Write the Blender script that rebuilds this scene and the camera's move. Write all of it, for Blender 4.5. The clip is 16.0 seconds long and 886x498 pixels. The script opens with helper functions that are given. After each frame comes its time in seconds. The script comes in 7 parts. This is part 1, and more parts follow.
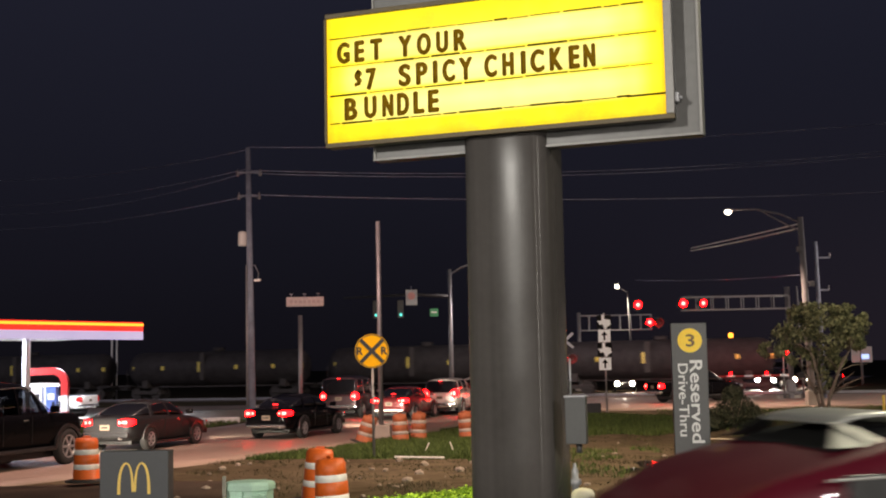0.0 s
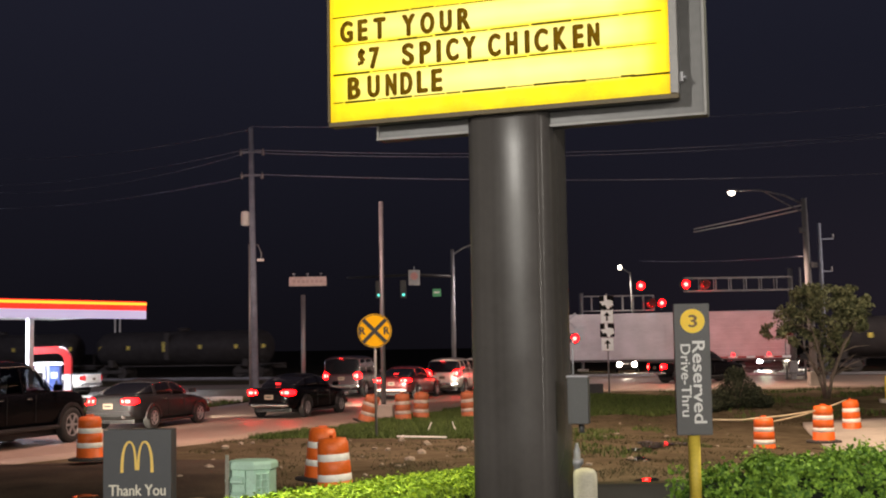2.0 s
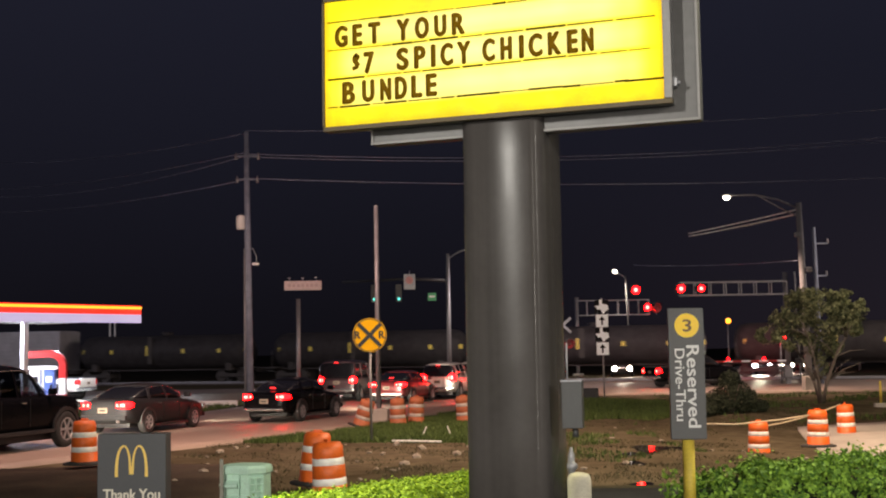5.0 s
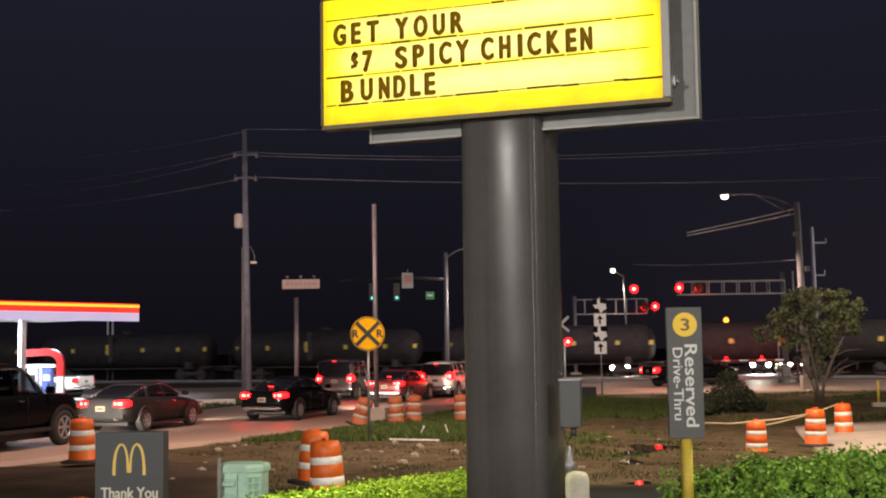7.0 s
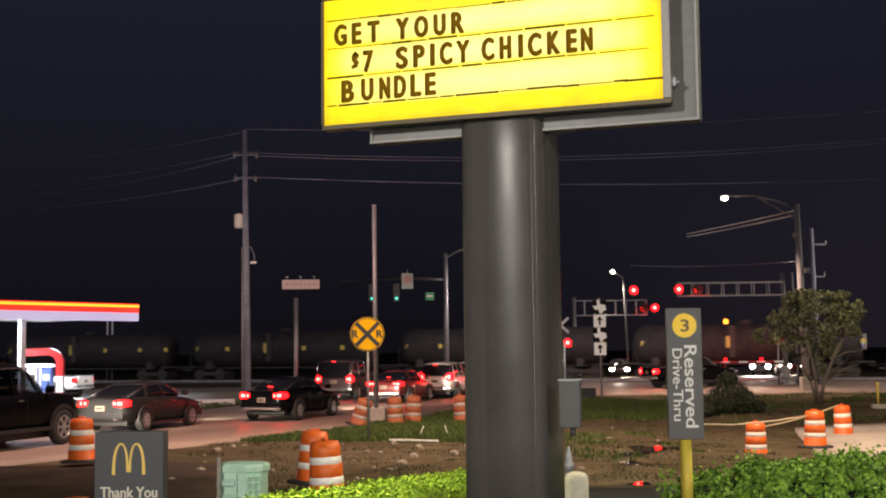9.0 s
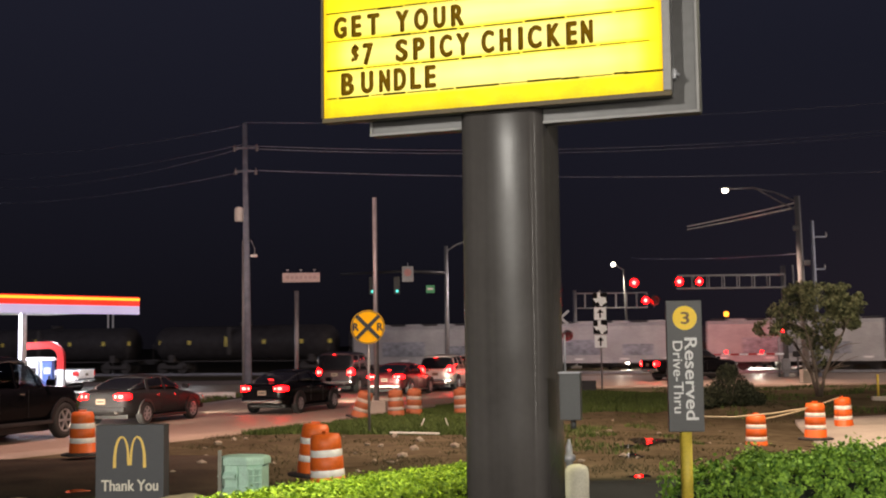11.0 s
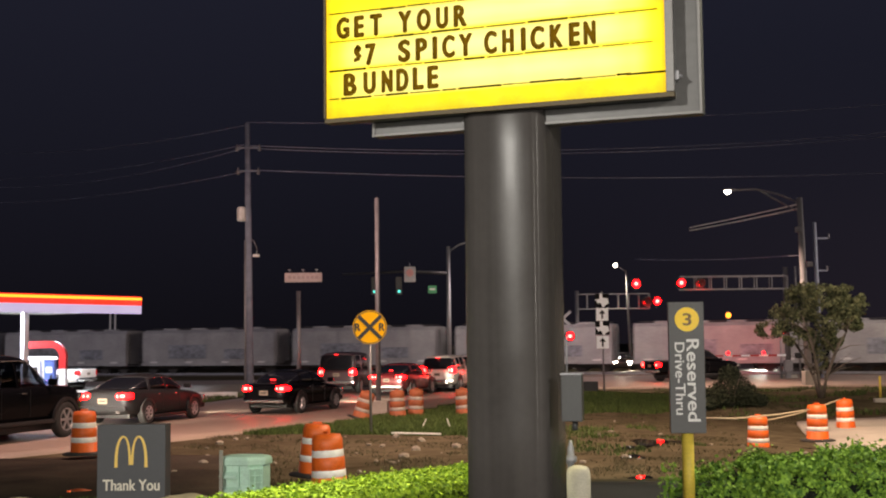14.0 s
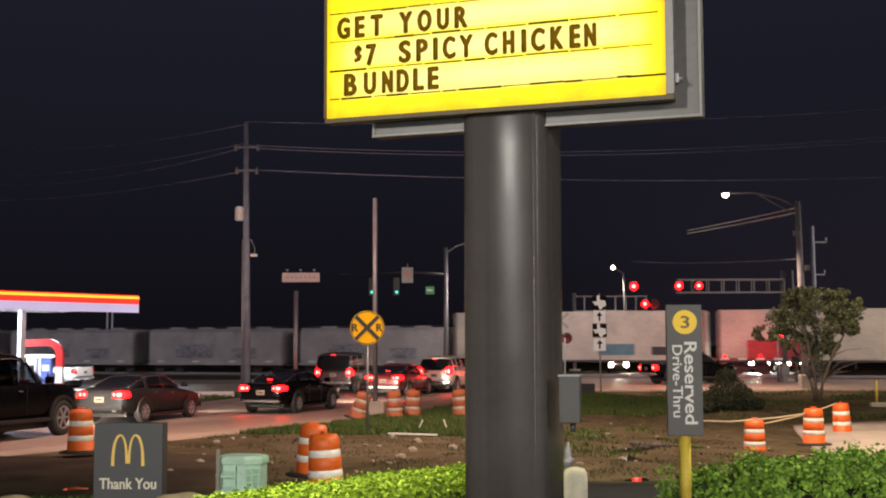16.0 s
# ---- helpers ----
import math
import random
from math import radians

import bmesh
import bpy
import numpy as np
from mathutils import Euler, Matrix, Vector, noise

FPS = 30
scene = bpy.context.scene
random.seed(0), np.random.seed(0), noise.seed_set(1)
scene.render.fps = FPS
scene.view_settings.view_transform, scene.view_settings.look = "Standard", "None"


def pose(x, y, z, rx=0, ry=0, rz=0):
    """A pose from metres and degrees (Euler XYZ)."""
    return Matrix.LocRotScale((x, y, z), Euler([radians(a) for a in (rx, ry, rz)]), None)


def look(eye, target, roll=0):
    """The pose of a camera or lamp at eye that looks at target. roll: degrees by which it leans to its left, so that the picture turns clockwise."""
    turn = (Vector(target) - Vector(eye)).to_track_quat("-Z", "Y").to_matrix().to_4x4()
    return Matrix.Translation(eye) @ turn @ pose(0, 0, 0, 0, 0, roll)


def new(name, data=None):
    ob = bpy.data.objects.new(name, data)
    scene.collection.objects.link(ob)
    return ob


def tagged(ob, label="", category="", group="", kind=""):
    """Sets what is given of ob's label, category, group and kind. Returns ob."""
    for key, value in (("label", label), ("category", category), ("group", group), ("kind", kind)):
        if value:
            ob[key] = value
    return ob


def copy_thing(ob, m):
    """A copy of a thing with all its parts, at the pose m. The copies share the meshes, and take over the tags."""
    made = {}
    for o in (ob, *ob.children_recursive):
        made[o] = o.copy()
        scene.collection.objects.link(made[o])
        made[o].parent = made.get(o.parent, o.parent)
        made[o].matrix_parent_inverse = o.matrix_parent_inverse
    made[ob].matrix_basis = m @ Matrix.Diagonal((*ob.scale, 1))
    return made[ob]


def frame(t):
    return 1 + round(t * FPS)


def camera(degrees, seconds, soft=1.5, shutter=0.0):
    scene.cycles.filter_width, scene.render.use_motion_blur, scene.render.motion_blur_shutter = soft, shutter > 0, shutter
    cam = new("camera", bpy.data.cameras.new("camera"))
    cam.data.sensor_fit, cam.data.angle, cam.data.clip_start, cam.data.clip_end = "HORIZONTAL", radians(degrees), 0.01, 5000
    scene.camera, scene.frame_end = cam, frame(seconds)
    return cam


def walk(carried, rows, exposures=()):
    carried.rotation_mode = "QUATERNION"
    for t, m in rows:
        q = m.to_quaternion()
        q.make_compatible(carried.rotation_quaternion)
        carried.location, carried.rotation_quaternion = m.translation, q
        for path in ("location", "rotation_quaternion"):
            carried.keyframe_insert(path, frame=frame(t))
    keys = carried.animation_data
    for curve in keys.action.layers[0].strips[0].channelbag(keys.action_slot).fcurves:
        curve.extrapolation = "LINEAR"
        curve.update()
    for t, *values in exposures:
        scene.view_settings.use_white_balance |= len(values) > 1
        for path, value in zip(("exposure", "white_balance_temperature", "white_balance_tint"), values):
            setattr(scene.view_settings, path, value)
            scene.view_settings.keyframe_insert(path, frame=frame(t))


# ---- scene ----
# the camera: hand-held, standing on the lot, hardly moving
PATH = [
    (0, -0.0018, 0.0064, 1.6530, -0.102, 5.554, -1.113),
    (0.5, -0.0077, 0.0039, 1.6525, -0.240, 5.348, -1.141),
    (1, 0.0006, -0.0040, 1.6476, -0.351, 5.087, -1.055),
    (1.5, -0.0001, -0.0034, 1.6472, -0.346, 4.798, -1.041),
    (2, -0.0026, 0.0144, 1.6500, -0.253, 4.628, -0.930),
    (2.5, -0.0006, 0.0045, 1.6478, -0.158, 4.643, -0.875),
    (3, -0.0054, 0.0065, 1.6484, -0.048, 4.752, -0.885),
    (3.5, -0.0000, -0.0000, 1.6500, 0.000, 4.830, -0.900),
    (4, 0.0040, 0.0042, 1.6512, -0.003, 4.870, -0.945),
    (6.5, 0.0055, 0.0016, 1.6505, -0.051, 4.726, -0.796),
    (7, 0.0035, 0.0077, 1.6510, 0.056, 4.761, -0.819),
    (7.5, 0.0015, -0.0007, 1.6520, 0.134, 4.788, -0.794),
    (8, 0.0018, 0.0046, 1.6500, 0.176, 4.807, -0.785),
    (8.5, 0.0011, 0.0100, 1.6504, 0.147, 4.814, -0.709),
    (9, 0.0018, -0.0001, 1.6458, 0.063, 4.798, -0.669),
    (11.5, 0.0044, 0.0016, 1.6452, 0.026, 4.374, -0.775),
    (12, 0.0053, 0.0054, 1.6447, -0.018, 4.322, -0.777),
    (12.5, 0.0050, 0.0043, 1.6481, -0.066, 4.319, -0.754),
    (13, 0.0049, 0.0060, 1.6472, -0.097, 4.352, -0.707),
    (13.5, 0.0030, 0.0085, 1.6464, -0.100, 4.419, -0.653),
    (14, 0.0049, 0.0075, 1.6488, -0.065, 4.480, -0.580),
    (14.5, 0.0032, 0.0087, 1.6471, 0.006, 4.516, -0.494),
    (15, 0.0017, -0.0031, 1.6458, 0.059, 4.529, -0.333),
    (15.5, -0.0011, 0.0020, 1.6429, 0.074, 4.531, -0.257),
    (16, -0.0051, 0.0006, 1.6466, 0.047, 4.530, -0.146),
]


def held(x, y, z, yaw, pitch, roll):
    a, p = radians(yaw), radians(pitch)
    way = Vector((math.sin(a) * math.cos(p), math.cos(a) * math.cos(p), math.sin(p)))
    return look((x, y, z), Vector((x, y, z)) + way, roll)


cam = camera(40, 16.0, soft=2.0, shutter=0.4)
walk(cam, [(r[0], held(*r[1:])) for r in PATH])

# ---- night sky and lamps ----
ROAD_Z = -0.65
world = bpy.data.worlds.new("night")
scene.world = world
world.use_nodes = True
wn, wl = world.node_tree.nodes, world.node_tree.links
bg = wn["Background"]
geo = wn.new("ShaderNodeTexCoord")
sep = wn.new("ShaderNodeSeparateXYZ")
ramp = wn.new("ShaderNodeValToRGB")
wl.new(geo.outputs["Generated"], sep.inputs[0])
wl.new(sep.outputs["Z"], ramp.inputs[0])
ramp.color_ramp.elements[0].position, ramp.color_ramp.elements[0].color = 0.0, (0.0050, 0.0044, 0.0064, 1)
ramp.color_ramp.elements[1].position, ramp.color_ramp.elements[1].color = 0.35, (0.0138, 0.0143, 0.0255, 1)
# the town's glow low over the horizon, beyond the crossing
side, low, both, glow = wn.new("ShaderNodeMapRange"), wn.new("ShaderNodeMapRange"), wn.new("ShaderNodeMath"), wn.new("ShaderNodeMix")
for node, socket, a, b in ((side, "X", -0.05, 0.40), (low, "Z", 0.24, -0.02)):
    node.interpolation_type = "SMOOTHSTEP"
    node.inputs[1].default_value, node.inputs[2].default_value = a, b
    wl.new(sep.outputs[socket], node.inputs[0])
both.operation = "MULTIPLY"
wl.new(side.outputs[0], both.inputs[0])
wl.new(low.outputs[0], both.inputs[1])
glow.data_type, glow.blend_type = "RGBA", "ADD"
wl.new(both.outputs[0], glow.inputs[0])
wl.new(ramp.outputs[0], glow.inputs[6])
glow.inputs[7].default_value = (0.0085, 0.0060, 0.0085, 1)
wl.new(glow.outputs[2], bg.inputs[0])
bg.inputs[1].default_value = 1.0


def lamp(name, kind, where, target, watts, colour, size=0.4, spread=180, cone=150):
    data = bpy.data.lights.new(name, kind)
    data.energy, data.color = watts, colour
    if kind == "AREA":
        data.shape, data.size, data.spread = "DISK", size, radians(spread)
    else:
        data.shadow_soft_size = size
        if kind == "SPOT":
            data.spot_size, data.spot_blend = radians(cone), 0.6
    ob = new(name, data)
    ob.matrix_world = look(where, target)
    return ob


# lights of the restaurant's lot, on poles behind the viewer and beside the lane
lamp("lot_or_hedge_light", "AREA", (7.5, -5.0, 6.0), (3.0, 12, 0.5), 1350, (1.0, 0.93, 0.82), 0.6)
lamp("lot_or_hedge_light", "AREA", (-7.75, -3.0, 6.0), (-2.0, 11, 0.5), 1300, (1.0, 0.95, 0.86), 0.6)
lamp("lot_or_hedge_light", "AREA", (-0.8, -10.0, 2.8), (0.5, 10, 1.6), 1300, (1.0, 0.92, 0.82), 0.5)
# unseen lamp added to throw the sign's yellow light on the hedge top
lamp("lot_or_hedge_light", "AREA", (-2.8, 11.6, 9.0), (-1.0, 8.9, 0.0), 115, (1.0, 0.92, 0.42), 0.6, spread=36)
lamp("lot_or_hedge_light", "AREA", (7.5, 14.5, 9.0), (4.0, 12.2, 0.0), 1150, (1.0, 0.92, 0.66), 0.6)
# street lights of the road
lamp("street_or_fill_light", "SPOT", (15.03, 63.8, 9.3), (14.4, 63.0, 0), 8200, (1.0, 0.66, 0.50), 0.2, cone=118)
lamp("street_or_fill_light", "SPOT", (14.9, 106, 8.1), (14.7, 104, 0), 2200, (1.0, 0.85, 0.68), 0.2, cone=105)
lamp("street_or_fill_light", "SPOT", (-7.0, 30.0, 13.5), (-6.0, 37.0, 0), 11500, (1.0, 0.60, 0.50), 0.3, cone=130)
lamp("street_or_fill_light", "SPOT", (9.0, 27.0, 12.5), (6.0, 28.0, 0), 17500, (1.0, 0.68, 0.46), 0.3, cone=98)
# unseen lamp added on the right to brighten the tree
lamp("street_or_fill_light", "SPOT", (23.0, 37.0, 11.0), (14.5, 48.0, 1.0), 5200, (1.0, 0.80, 0.56), 0.3, cone=80)
# the lamp on the signal mast's arm
lamp("street_or_fill_light", "SPOT", (5.2, 78.0, 8.3), (5.0, 84.0, 0), 3000, (1.0, 0.82, 0.82), 0.3, cone=165)
# two lamps added out of view to brighten the train and crossing
lamp("street_or_fill_light", "SPOT", (-42.0, 78.0, 12.0), (-25.0, 100.0, 1), 5600, (0.96, 0.88, 1.0), 0.3, cone=140)
lamp("street_or_fill_light", "SPOT", (38.0, 66.0, 11.0), (28.0, 80.0, 0), 12500, (1.0, 0.80, 0.70), 0.3, cone=150)
# unseen red spots added behind the crossing mast to redden the train
lamp("red_train_fill", "SPOT", (20.9, 76.6, 1.7), (20.0, 88.0, 1.5), 1400, (1.0, 0.06, 0.08), 0.2, cone=50)
lamp("red_train_fill", "SPOT", (14.65, 76.6, 5.2), (15.0, 89.0, 1.4), 420, (1.0, 0.06, 0.08), 0.2, cone=70)
# headlights of the queue and of the cars held beyond the railway
for a, b, w in (((-10.4, 33.5, 0.1), (-9.0, 39.0, 0.0), 2300), ((-8.7, 41.9, -0.05), (-6.2, 47.0, -0.55), 900), ((-4.3, 48.0, 0.05), (-0.6, 59.0, 0.25), 5200),
                ((14.6, 101.2, 0.05), (12.5, 75.0, -0.6), 800), ((25.9, 100.4, 0.2), (16.0, 72.0, -0.6), 2000), ((29.2, 104.6, 0.05), (19.0, 84.0, -0.6), 800)):
    lamp("headlight_beam", "SPOT", a, b, w, (1.0, 0.88, 0.70), 0.15, cone=58)
# the white light under the filling station's canopy
for cx, cy in ((-19.6, 63.6), (-21.3, 57.0), (-24.5, 51.0)):
    lamp("canopy_light", "AREA", (cx, cy, 3.44), (cx, cy, 0), 950, (0.80, 0.86, 1.0), 0.9)


# ---- materials ----
def material(name, colour, rough=0.6, metal=0.0, scale=8.0, vary=0.25, bump=0.0, fine=60.0, coat=0.0, emit=None, power=0.0, spec=0.5):
    m = bpy.data.materials.new(name)
    m.use_nodes = True
    n, l = m.node_tree.nodes, m.node_tree.links
    b = n["Principled BSDF"]
    b.inputs["Roughness"].default_value, b.inputs["Metallic"].default_value = rough, metal
    b.inputs["Coat Weight"].default_value = coat
    b.inputs["Specular IOR Level"].default_value = spec
    if emit:
        b.inputs["Base Color"].default_value = (*colour, 1)
        b.inputs["Emission Color"].default_value = (*emit, 1)
        b.inputs["Emission Strength"].default_value = power
        return m
    tc = n.new("ShaderNodeTexCoord")
    big, small = n.new("ShaderNodeTexNoise"), n.new("ShaderNodeTexNoise")
    for t, s in ((big, scale), (small, fine)):
        t.inputs["Scale"].default_value, t.inputs["Detail"].default_value = s, 5
        l.new(tc.outputs["Object"], t.inputs["Vector"])
    mix = n.new("ShaderNodeMath")
    mix.operation = "MULTIPLY_ADD"
    mix.inputs[1].default_value = 0.45
    l.new(small.outputs[0], mix.inputs[0])
    half = n.new("ShaderNodeMath")
    half.operation = "MULTIPLY"
    half.inputs[1].default_value = 0.55
    l.new(big.outputs[0], half.inputs[0])
    l.new(half.outputs[0], mix.inputs[2])
    r = n.new("ShaderNodeValToRGB")
    r.color_ramp.elements[0].position, r.color_ramp.elements[1].position = 0.32, 0.68
    r.color_ramp.elements[0].color = (*[c * (1 - vary) for c in colour], 1)
    r.color_ramp.elements[1].color = (*[min(1, c * (1 + vary)) for c in colour], 1)
    l.new(mix.outputs[0], r.inputs[0])
    l.new(r.outputs[0], b.inputs["Base Color"])
    rr = n.new("ShaderNodeMapRange")
    rr.inputs[3].default_value, rr.inputs[4].default_value = max(0.02, rough - 0.12), min(1, rough + 0.12)
    l.new(big.outputs[0], rr.inputs[0])
    l.new(rr.outputs[0], b.inputs["Roughness"])
    if bump:
        bp = n.new("ShaderNodeBump")
        bp.inputs["Strength"].default_value, bp.inputs["Distance"].default_value = bump, 0.02
        l.new(mix.outputs[0], bp.inputs["Height"])
        l.new(bp.outputs[0], b.inputs["Normal"])
    return m


def foliage(name, dark, light):
    m = bpy.data.materials.new(name)
    m.use_nodes = True
    n, l = m.node_tree.nodes, m.node_tree.links
    b = n["Principled BSDF"]
    g = n.new("ShaderNodeNewGeometry")
    r = n.new("ShaderNodeValToRGB")
    r.color_ramp.elements[0].color, r.color_ramp.elements[1].color = (*dark, 1), (*light, 1)
    l.new(g.outputs["Random Per Island"], r.inputs[0])
    l.new(r.outputs[0], b.inputs["Base Color"])
    b.inputs["Roughness"].default_value = 0.65
    b.inputs["Specular IOR Level"].default_value = 0.25
    return m


def streaked(name, colour, rough, metal):
    """Painted steel with faint upright weather streaks."""
    m = material(name, colour, rough, metal, scale=2.0, vary=0.10, fine=18)
    n, l = m.node_tree.nodes, m.node_tree.links
    b = n["Principled BSDF"]
    tc, mp, ns, r, mix = n.new("ShaderNodeTexCoord"), n.new("ShaderNodeMapping"), n.new("ShaderNodeTexNoise"), n.new("ShaderNodeMapRange"), n.new("ShaderNodeMix")
    mp.inputs["Scale"].default_value = (9.0, 9.0, 0.12)
    ns.inputs["Scale"].default_value, ns.inputs["Detail"].default_value = 1.0, 4
    l.new(tc.outputs["Object"], mp.inputs[0])
    l.new(mp.outputs[0], ns.inputs["Vector"])
    r.inputs[1].default_value, r.inputs[2].default_value, r.inputs[3].default_value, r.inputs[4].default_value = 0.35, 0.65, 0.88, 1.14
    l.new(ns.outputs[0], r.inputs[0])
    mix.data_type, mix.blend_type = "RGBA", "MULTIPLY"
    mix.inputs[0].default_value = 1.0
    old = b.inputs["Base Color"].links[0].from_socket
    l.new(old, mix.inputs[6])
    l.new(r.outputs[0], mix.inputs[7])
    l.new(mix.outputs[2], b.inputs["Base Color"])
    return m


ASPHALT = material("asphalt", (0.032, 0.030, 0.029), 0.8, scale=1.2, vary=0.4, bump=0.5, fine=90, spec=0.2)
ROAD = material("road_surface", (0.245, 0.19, 0.155), 0.50, scale=0.35, vary=0.35, bump=0.25, fine=40)
FRESH_ASPHALT = material("fresh_asphalt", (0.034, 0.027, 0.020), 0.85, scale=0.9, vary=0.75, bump=0.8, fine=22, spec=0.08)
CONCRETE = material("concrete", (0.36, 0.34, 0.30), 0.8, scale=1.5, vary=0.25, bump=0.3, fine=50)
POLE_GREY = streaked("painted_grey_metal", (0.047, 0.043, 0.041), 0.19, 0.0)
POLE_GREY.node_tree.nodes["Principled BSDF"].inputs["Anisotropic"].default_value = 0.96
POLE_GREY.node_tree.nodes["Principled BSDF"].inputs["Anisotropic Rotation"].default_value = 0.25
POLE_GREY.node_tree.nodes["Principled BSDF"].inputs["Specular IOR Level"].default_value = 0.06
pole_tan = POLE_GREY.node_tree.nodes.new("ShaderNodeTangent")
pole_tan.direction_type, pole_tan.axis = "RADIAL", "Z"
POLE_GREY.node_tree.links.new(pole_tan.outputs[0], POLE_GREY.node_tree.nodes["Principled BSDF"].inputs["Tangent"])
CABINET = material("cabinet_grey", (0.15, 0.15, 0.15), 0.45, 0.3, scale=3, vary=0.18, fine=30)
REAR_GREY = material("rear_cabinet_grey", (0.070, 0.069, 0.068), 0.45, 0.2, scale=1.5, vary=0.18, fine=20)
STEEL = material("galvanised_steel", (0.27, 0.27, 0.285), 0.5, 0.5, scale=6, vary=0.2, fine=70)
TIMBER = material("weathered_pole_wood", (0.21, 0.235, 0.30), 0.85, scale=3, vary=0.35, bump=0.4, fine=45)
POST_DARK = material("dull_painted_post", (0.09, 0.09, 0.095), 0.6, 0.1, vary=0.2)
TIMBER_PALE = material("pale_stake_wood", (0.30, 0.29, 0.24), 0.8, vary=0.2)
WIRE = material("wire", (0.36, 0.37, 0.46), 0.5, 0.4, vary=0.1)
MATT_BLACK = material("matt_black", (0.010, 0.010, 0.010), 0.9, vary=0.2, spec=0.05)
BLACK = material("black_plastic", (0.015, 0.015, 0.016), 0.5, vary=0.3)
RUBBER = material("rubber", (0.02, 0.02, 0.02), 0.85, vary=0.3, fine=120)
ORANGE = material("orange_plastic", (0.64, 0.115, 0.012), 0.5, scale=5, vary=0.2, fine=40)
BAND = material("reflective_white", (0.80, 0.77, 0.72), 0.4, scale=9, vary=0.16, fine=60)
# darker drum colours: the dimness of the far, shaded row is painted in
SHADED_ORANGE = material("shaded_orange_plastic", (0.30, 0.085, 0.030), 0.7, scale=3, vary=0.35, fine=30)
SHADED_BAND = material("shaded_band", (0.36, 0.32, 0.28), 0.6, scale=6, vary=0.3, fine=50)
YELLOW_SIGN = material("sign_yellow", (0.88, 0.47, 0.0), 0.4, vary=0.08, spec=0.08)
YELLOW_PAINT = material("bollard_yellow", (0.62, 0.47, 0.06), 0.55, scale=5, vary=0.22, fine=50)
WHITE_PAINT = material("white_paint", (0.72, 0.71, 0.69), 0.5, vary=0.1)
SIGN_GREY = material("sign_grey", (0.092, 0.092, 0.094), 0.55, scale=4, vary=0.14, fine=60)
LOGO_GOLD = material("logo_gold", (0.80, 0.55, 0.12), 0.45, vary=0.06)
SIGN_DARK = material("sign_slate", (0.062, 0.064, 0.070), 0.55, scale=4, vary=0.12, fine=60)
MINT = material("pale_green_plastic", (0.50, 0.72, 0.58), 0.55, scale=5, vary=0.18, fine=60)
GLASS_DARK = material("dark_glass", (0.008, 0.008, 0.01), 0.06, vary=0.1, coat=0.3)
CLEAR_GLASS = bpy.data.materials.new("clear_glass")
CLEAR_GLASS.use_nodes = True
cg = CLEAR_GLASS.node_tree
cg_gloss, cg_clear, cg_mix = cg.nodes.new("ShaderNodeBsdfGlossy"), cg.nodes.new("ShaderNodeBsdfTransparent"), cg.nodes.new("ShaderNodeMixShader")
cg_gloss.inputs["Roughness"].default_value = 0.03
cg_clear.inputs["Color"].default_value = (0.82, 0.85, 0.84, 1)
cg_mix.inputs[0].default_value = 0.06
cg.links.new(cg_clear.outputs[0], cg_mix.inputs[1])
cg.links.new(cg_gloss.outputs[0], cg_mix.inputs[2])
cg.links.new(cg_mix.outputs[0], cg.nodes["Material Output"].inputs["Surface"])
TINT_GLASS = CLEAR_GLASS.copy()
TINT_GLASS.name = "tinted_glass"
TINT_GLASS.node_tree.nodes["Transparent BSDF"].inputs["Color"].default_value = (0.20, 0.21, 0.22, 1)
CHROME = material("chrome", (0.6, 0.6, 0.6), 0.2, 0.9, vary=0.1)
RIM = material("alloy", (0.42, 0.42, 0.44), 0.35, 0.7, vary=0.15)
ROCK = material("rubble", (0.22, 0.195, 0.155), 0.9, scale=4, vary=0.4, bump=0.4)
SANDSTONE = material("tan_stone", (0.36, 0.30, 0.19), 0.85, scale=4, vary=0.25, bump=0.3)
ROPE = material("pale_rope", (0.55, 0.47, 0.32), 0.8, vary=0.2)
BARK = material("bark", (0.20, 0.17, 0.14), 0.9, scale=5, vary=0.35, bump=0.5)
HEDGE_LEAF = foliage("hedge_leaf", (0.07, 0.14, 0.008), (0.27, 0.40, 0.018))
LOOSE_LEAF = foliage("loose_hedge_leaf", (0.040, 0.105, 0.014), (0.26, 0.43, 0.05))
TREE_LEAF = foliage("tree_leaf", (0.07, 0.085, 0.045), (0.29, 0.31, 0.16))
BUSH_LEAF = foliage("bush_leaf", (0.018, 0.028, 0.016), (0.065, 0.075, 0.042))
DRY_BLADE = foliage("dry_grass", (0.026, 0.026, 0.011), (0.085, 0.078, 0.034))
GRASS_BLADE = foliage("grass_blade", (0.030, 0.052, 0.013), (0.090, 0.138, 0.032))
HEDGE_CORE = material("hedge_inner_shade", (0.008, 0.014, 0.005), 0.9, scale=12, vary=0.5)
TAIL = material("tail_light", (0.3, 0.01, 0.01), 0.2, emit=(1.0, 0.0012, 0.0018), power=34)
BULB = material("lamp_core", (0.5, 0.1, 0.1), 0.2, emit=(1.0, 0.024, 0.018), power=60)
BRAKE = material("high_brake_light", (0.3, 0.01, 0.01), 0.2, emit=(1.0, 0.02, 0.02), power=7)
PLATE = material("plate_white", (0.26, 0.20, 0.145), 0.5, vary=0.1)
TAIL_DIM = material("tail_light_dim", (0.25, 0.01, 0.01), 0.2, emit=(1.0, 0.03, 0.03), power=0.25)
SIGNAL_RED = material("signal_red", (0.3, 0.01, 0.01), 0.2, emit=(1.0, 0.0014, 0.0026), power=26)
SIGNAL_AMBER = material("signal_amber", (0.3, 0.15, 0.01), 0.2, emit=(1.0, 0.28, 0.015), power=4)
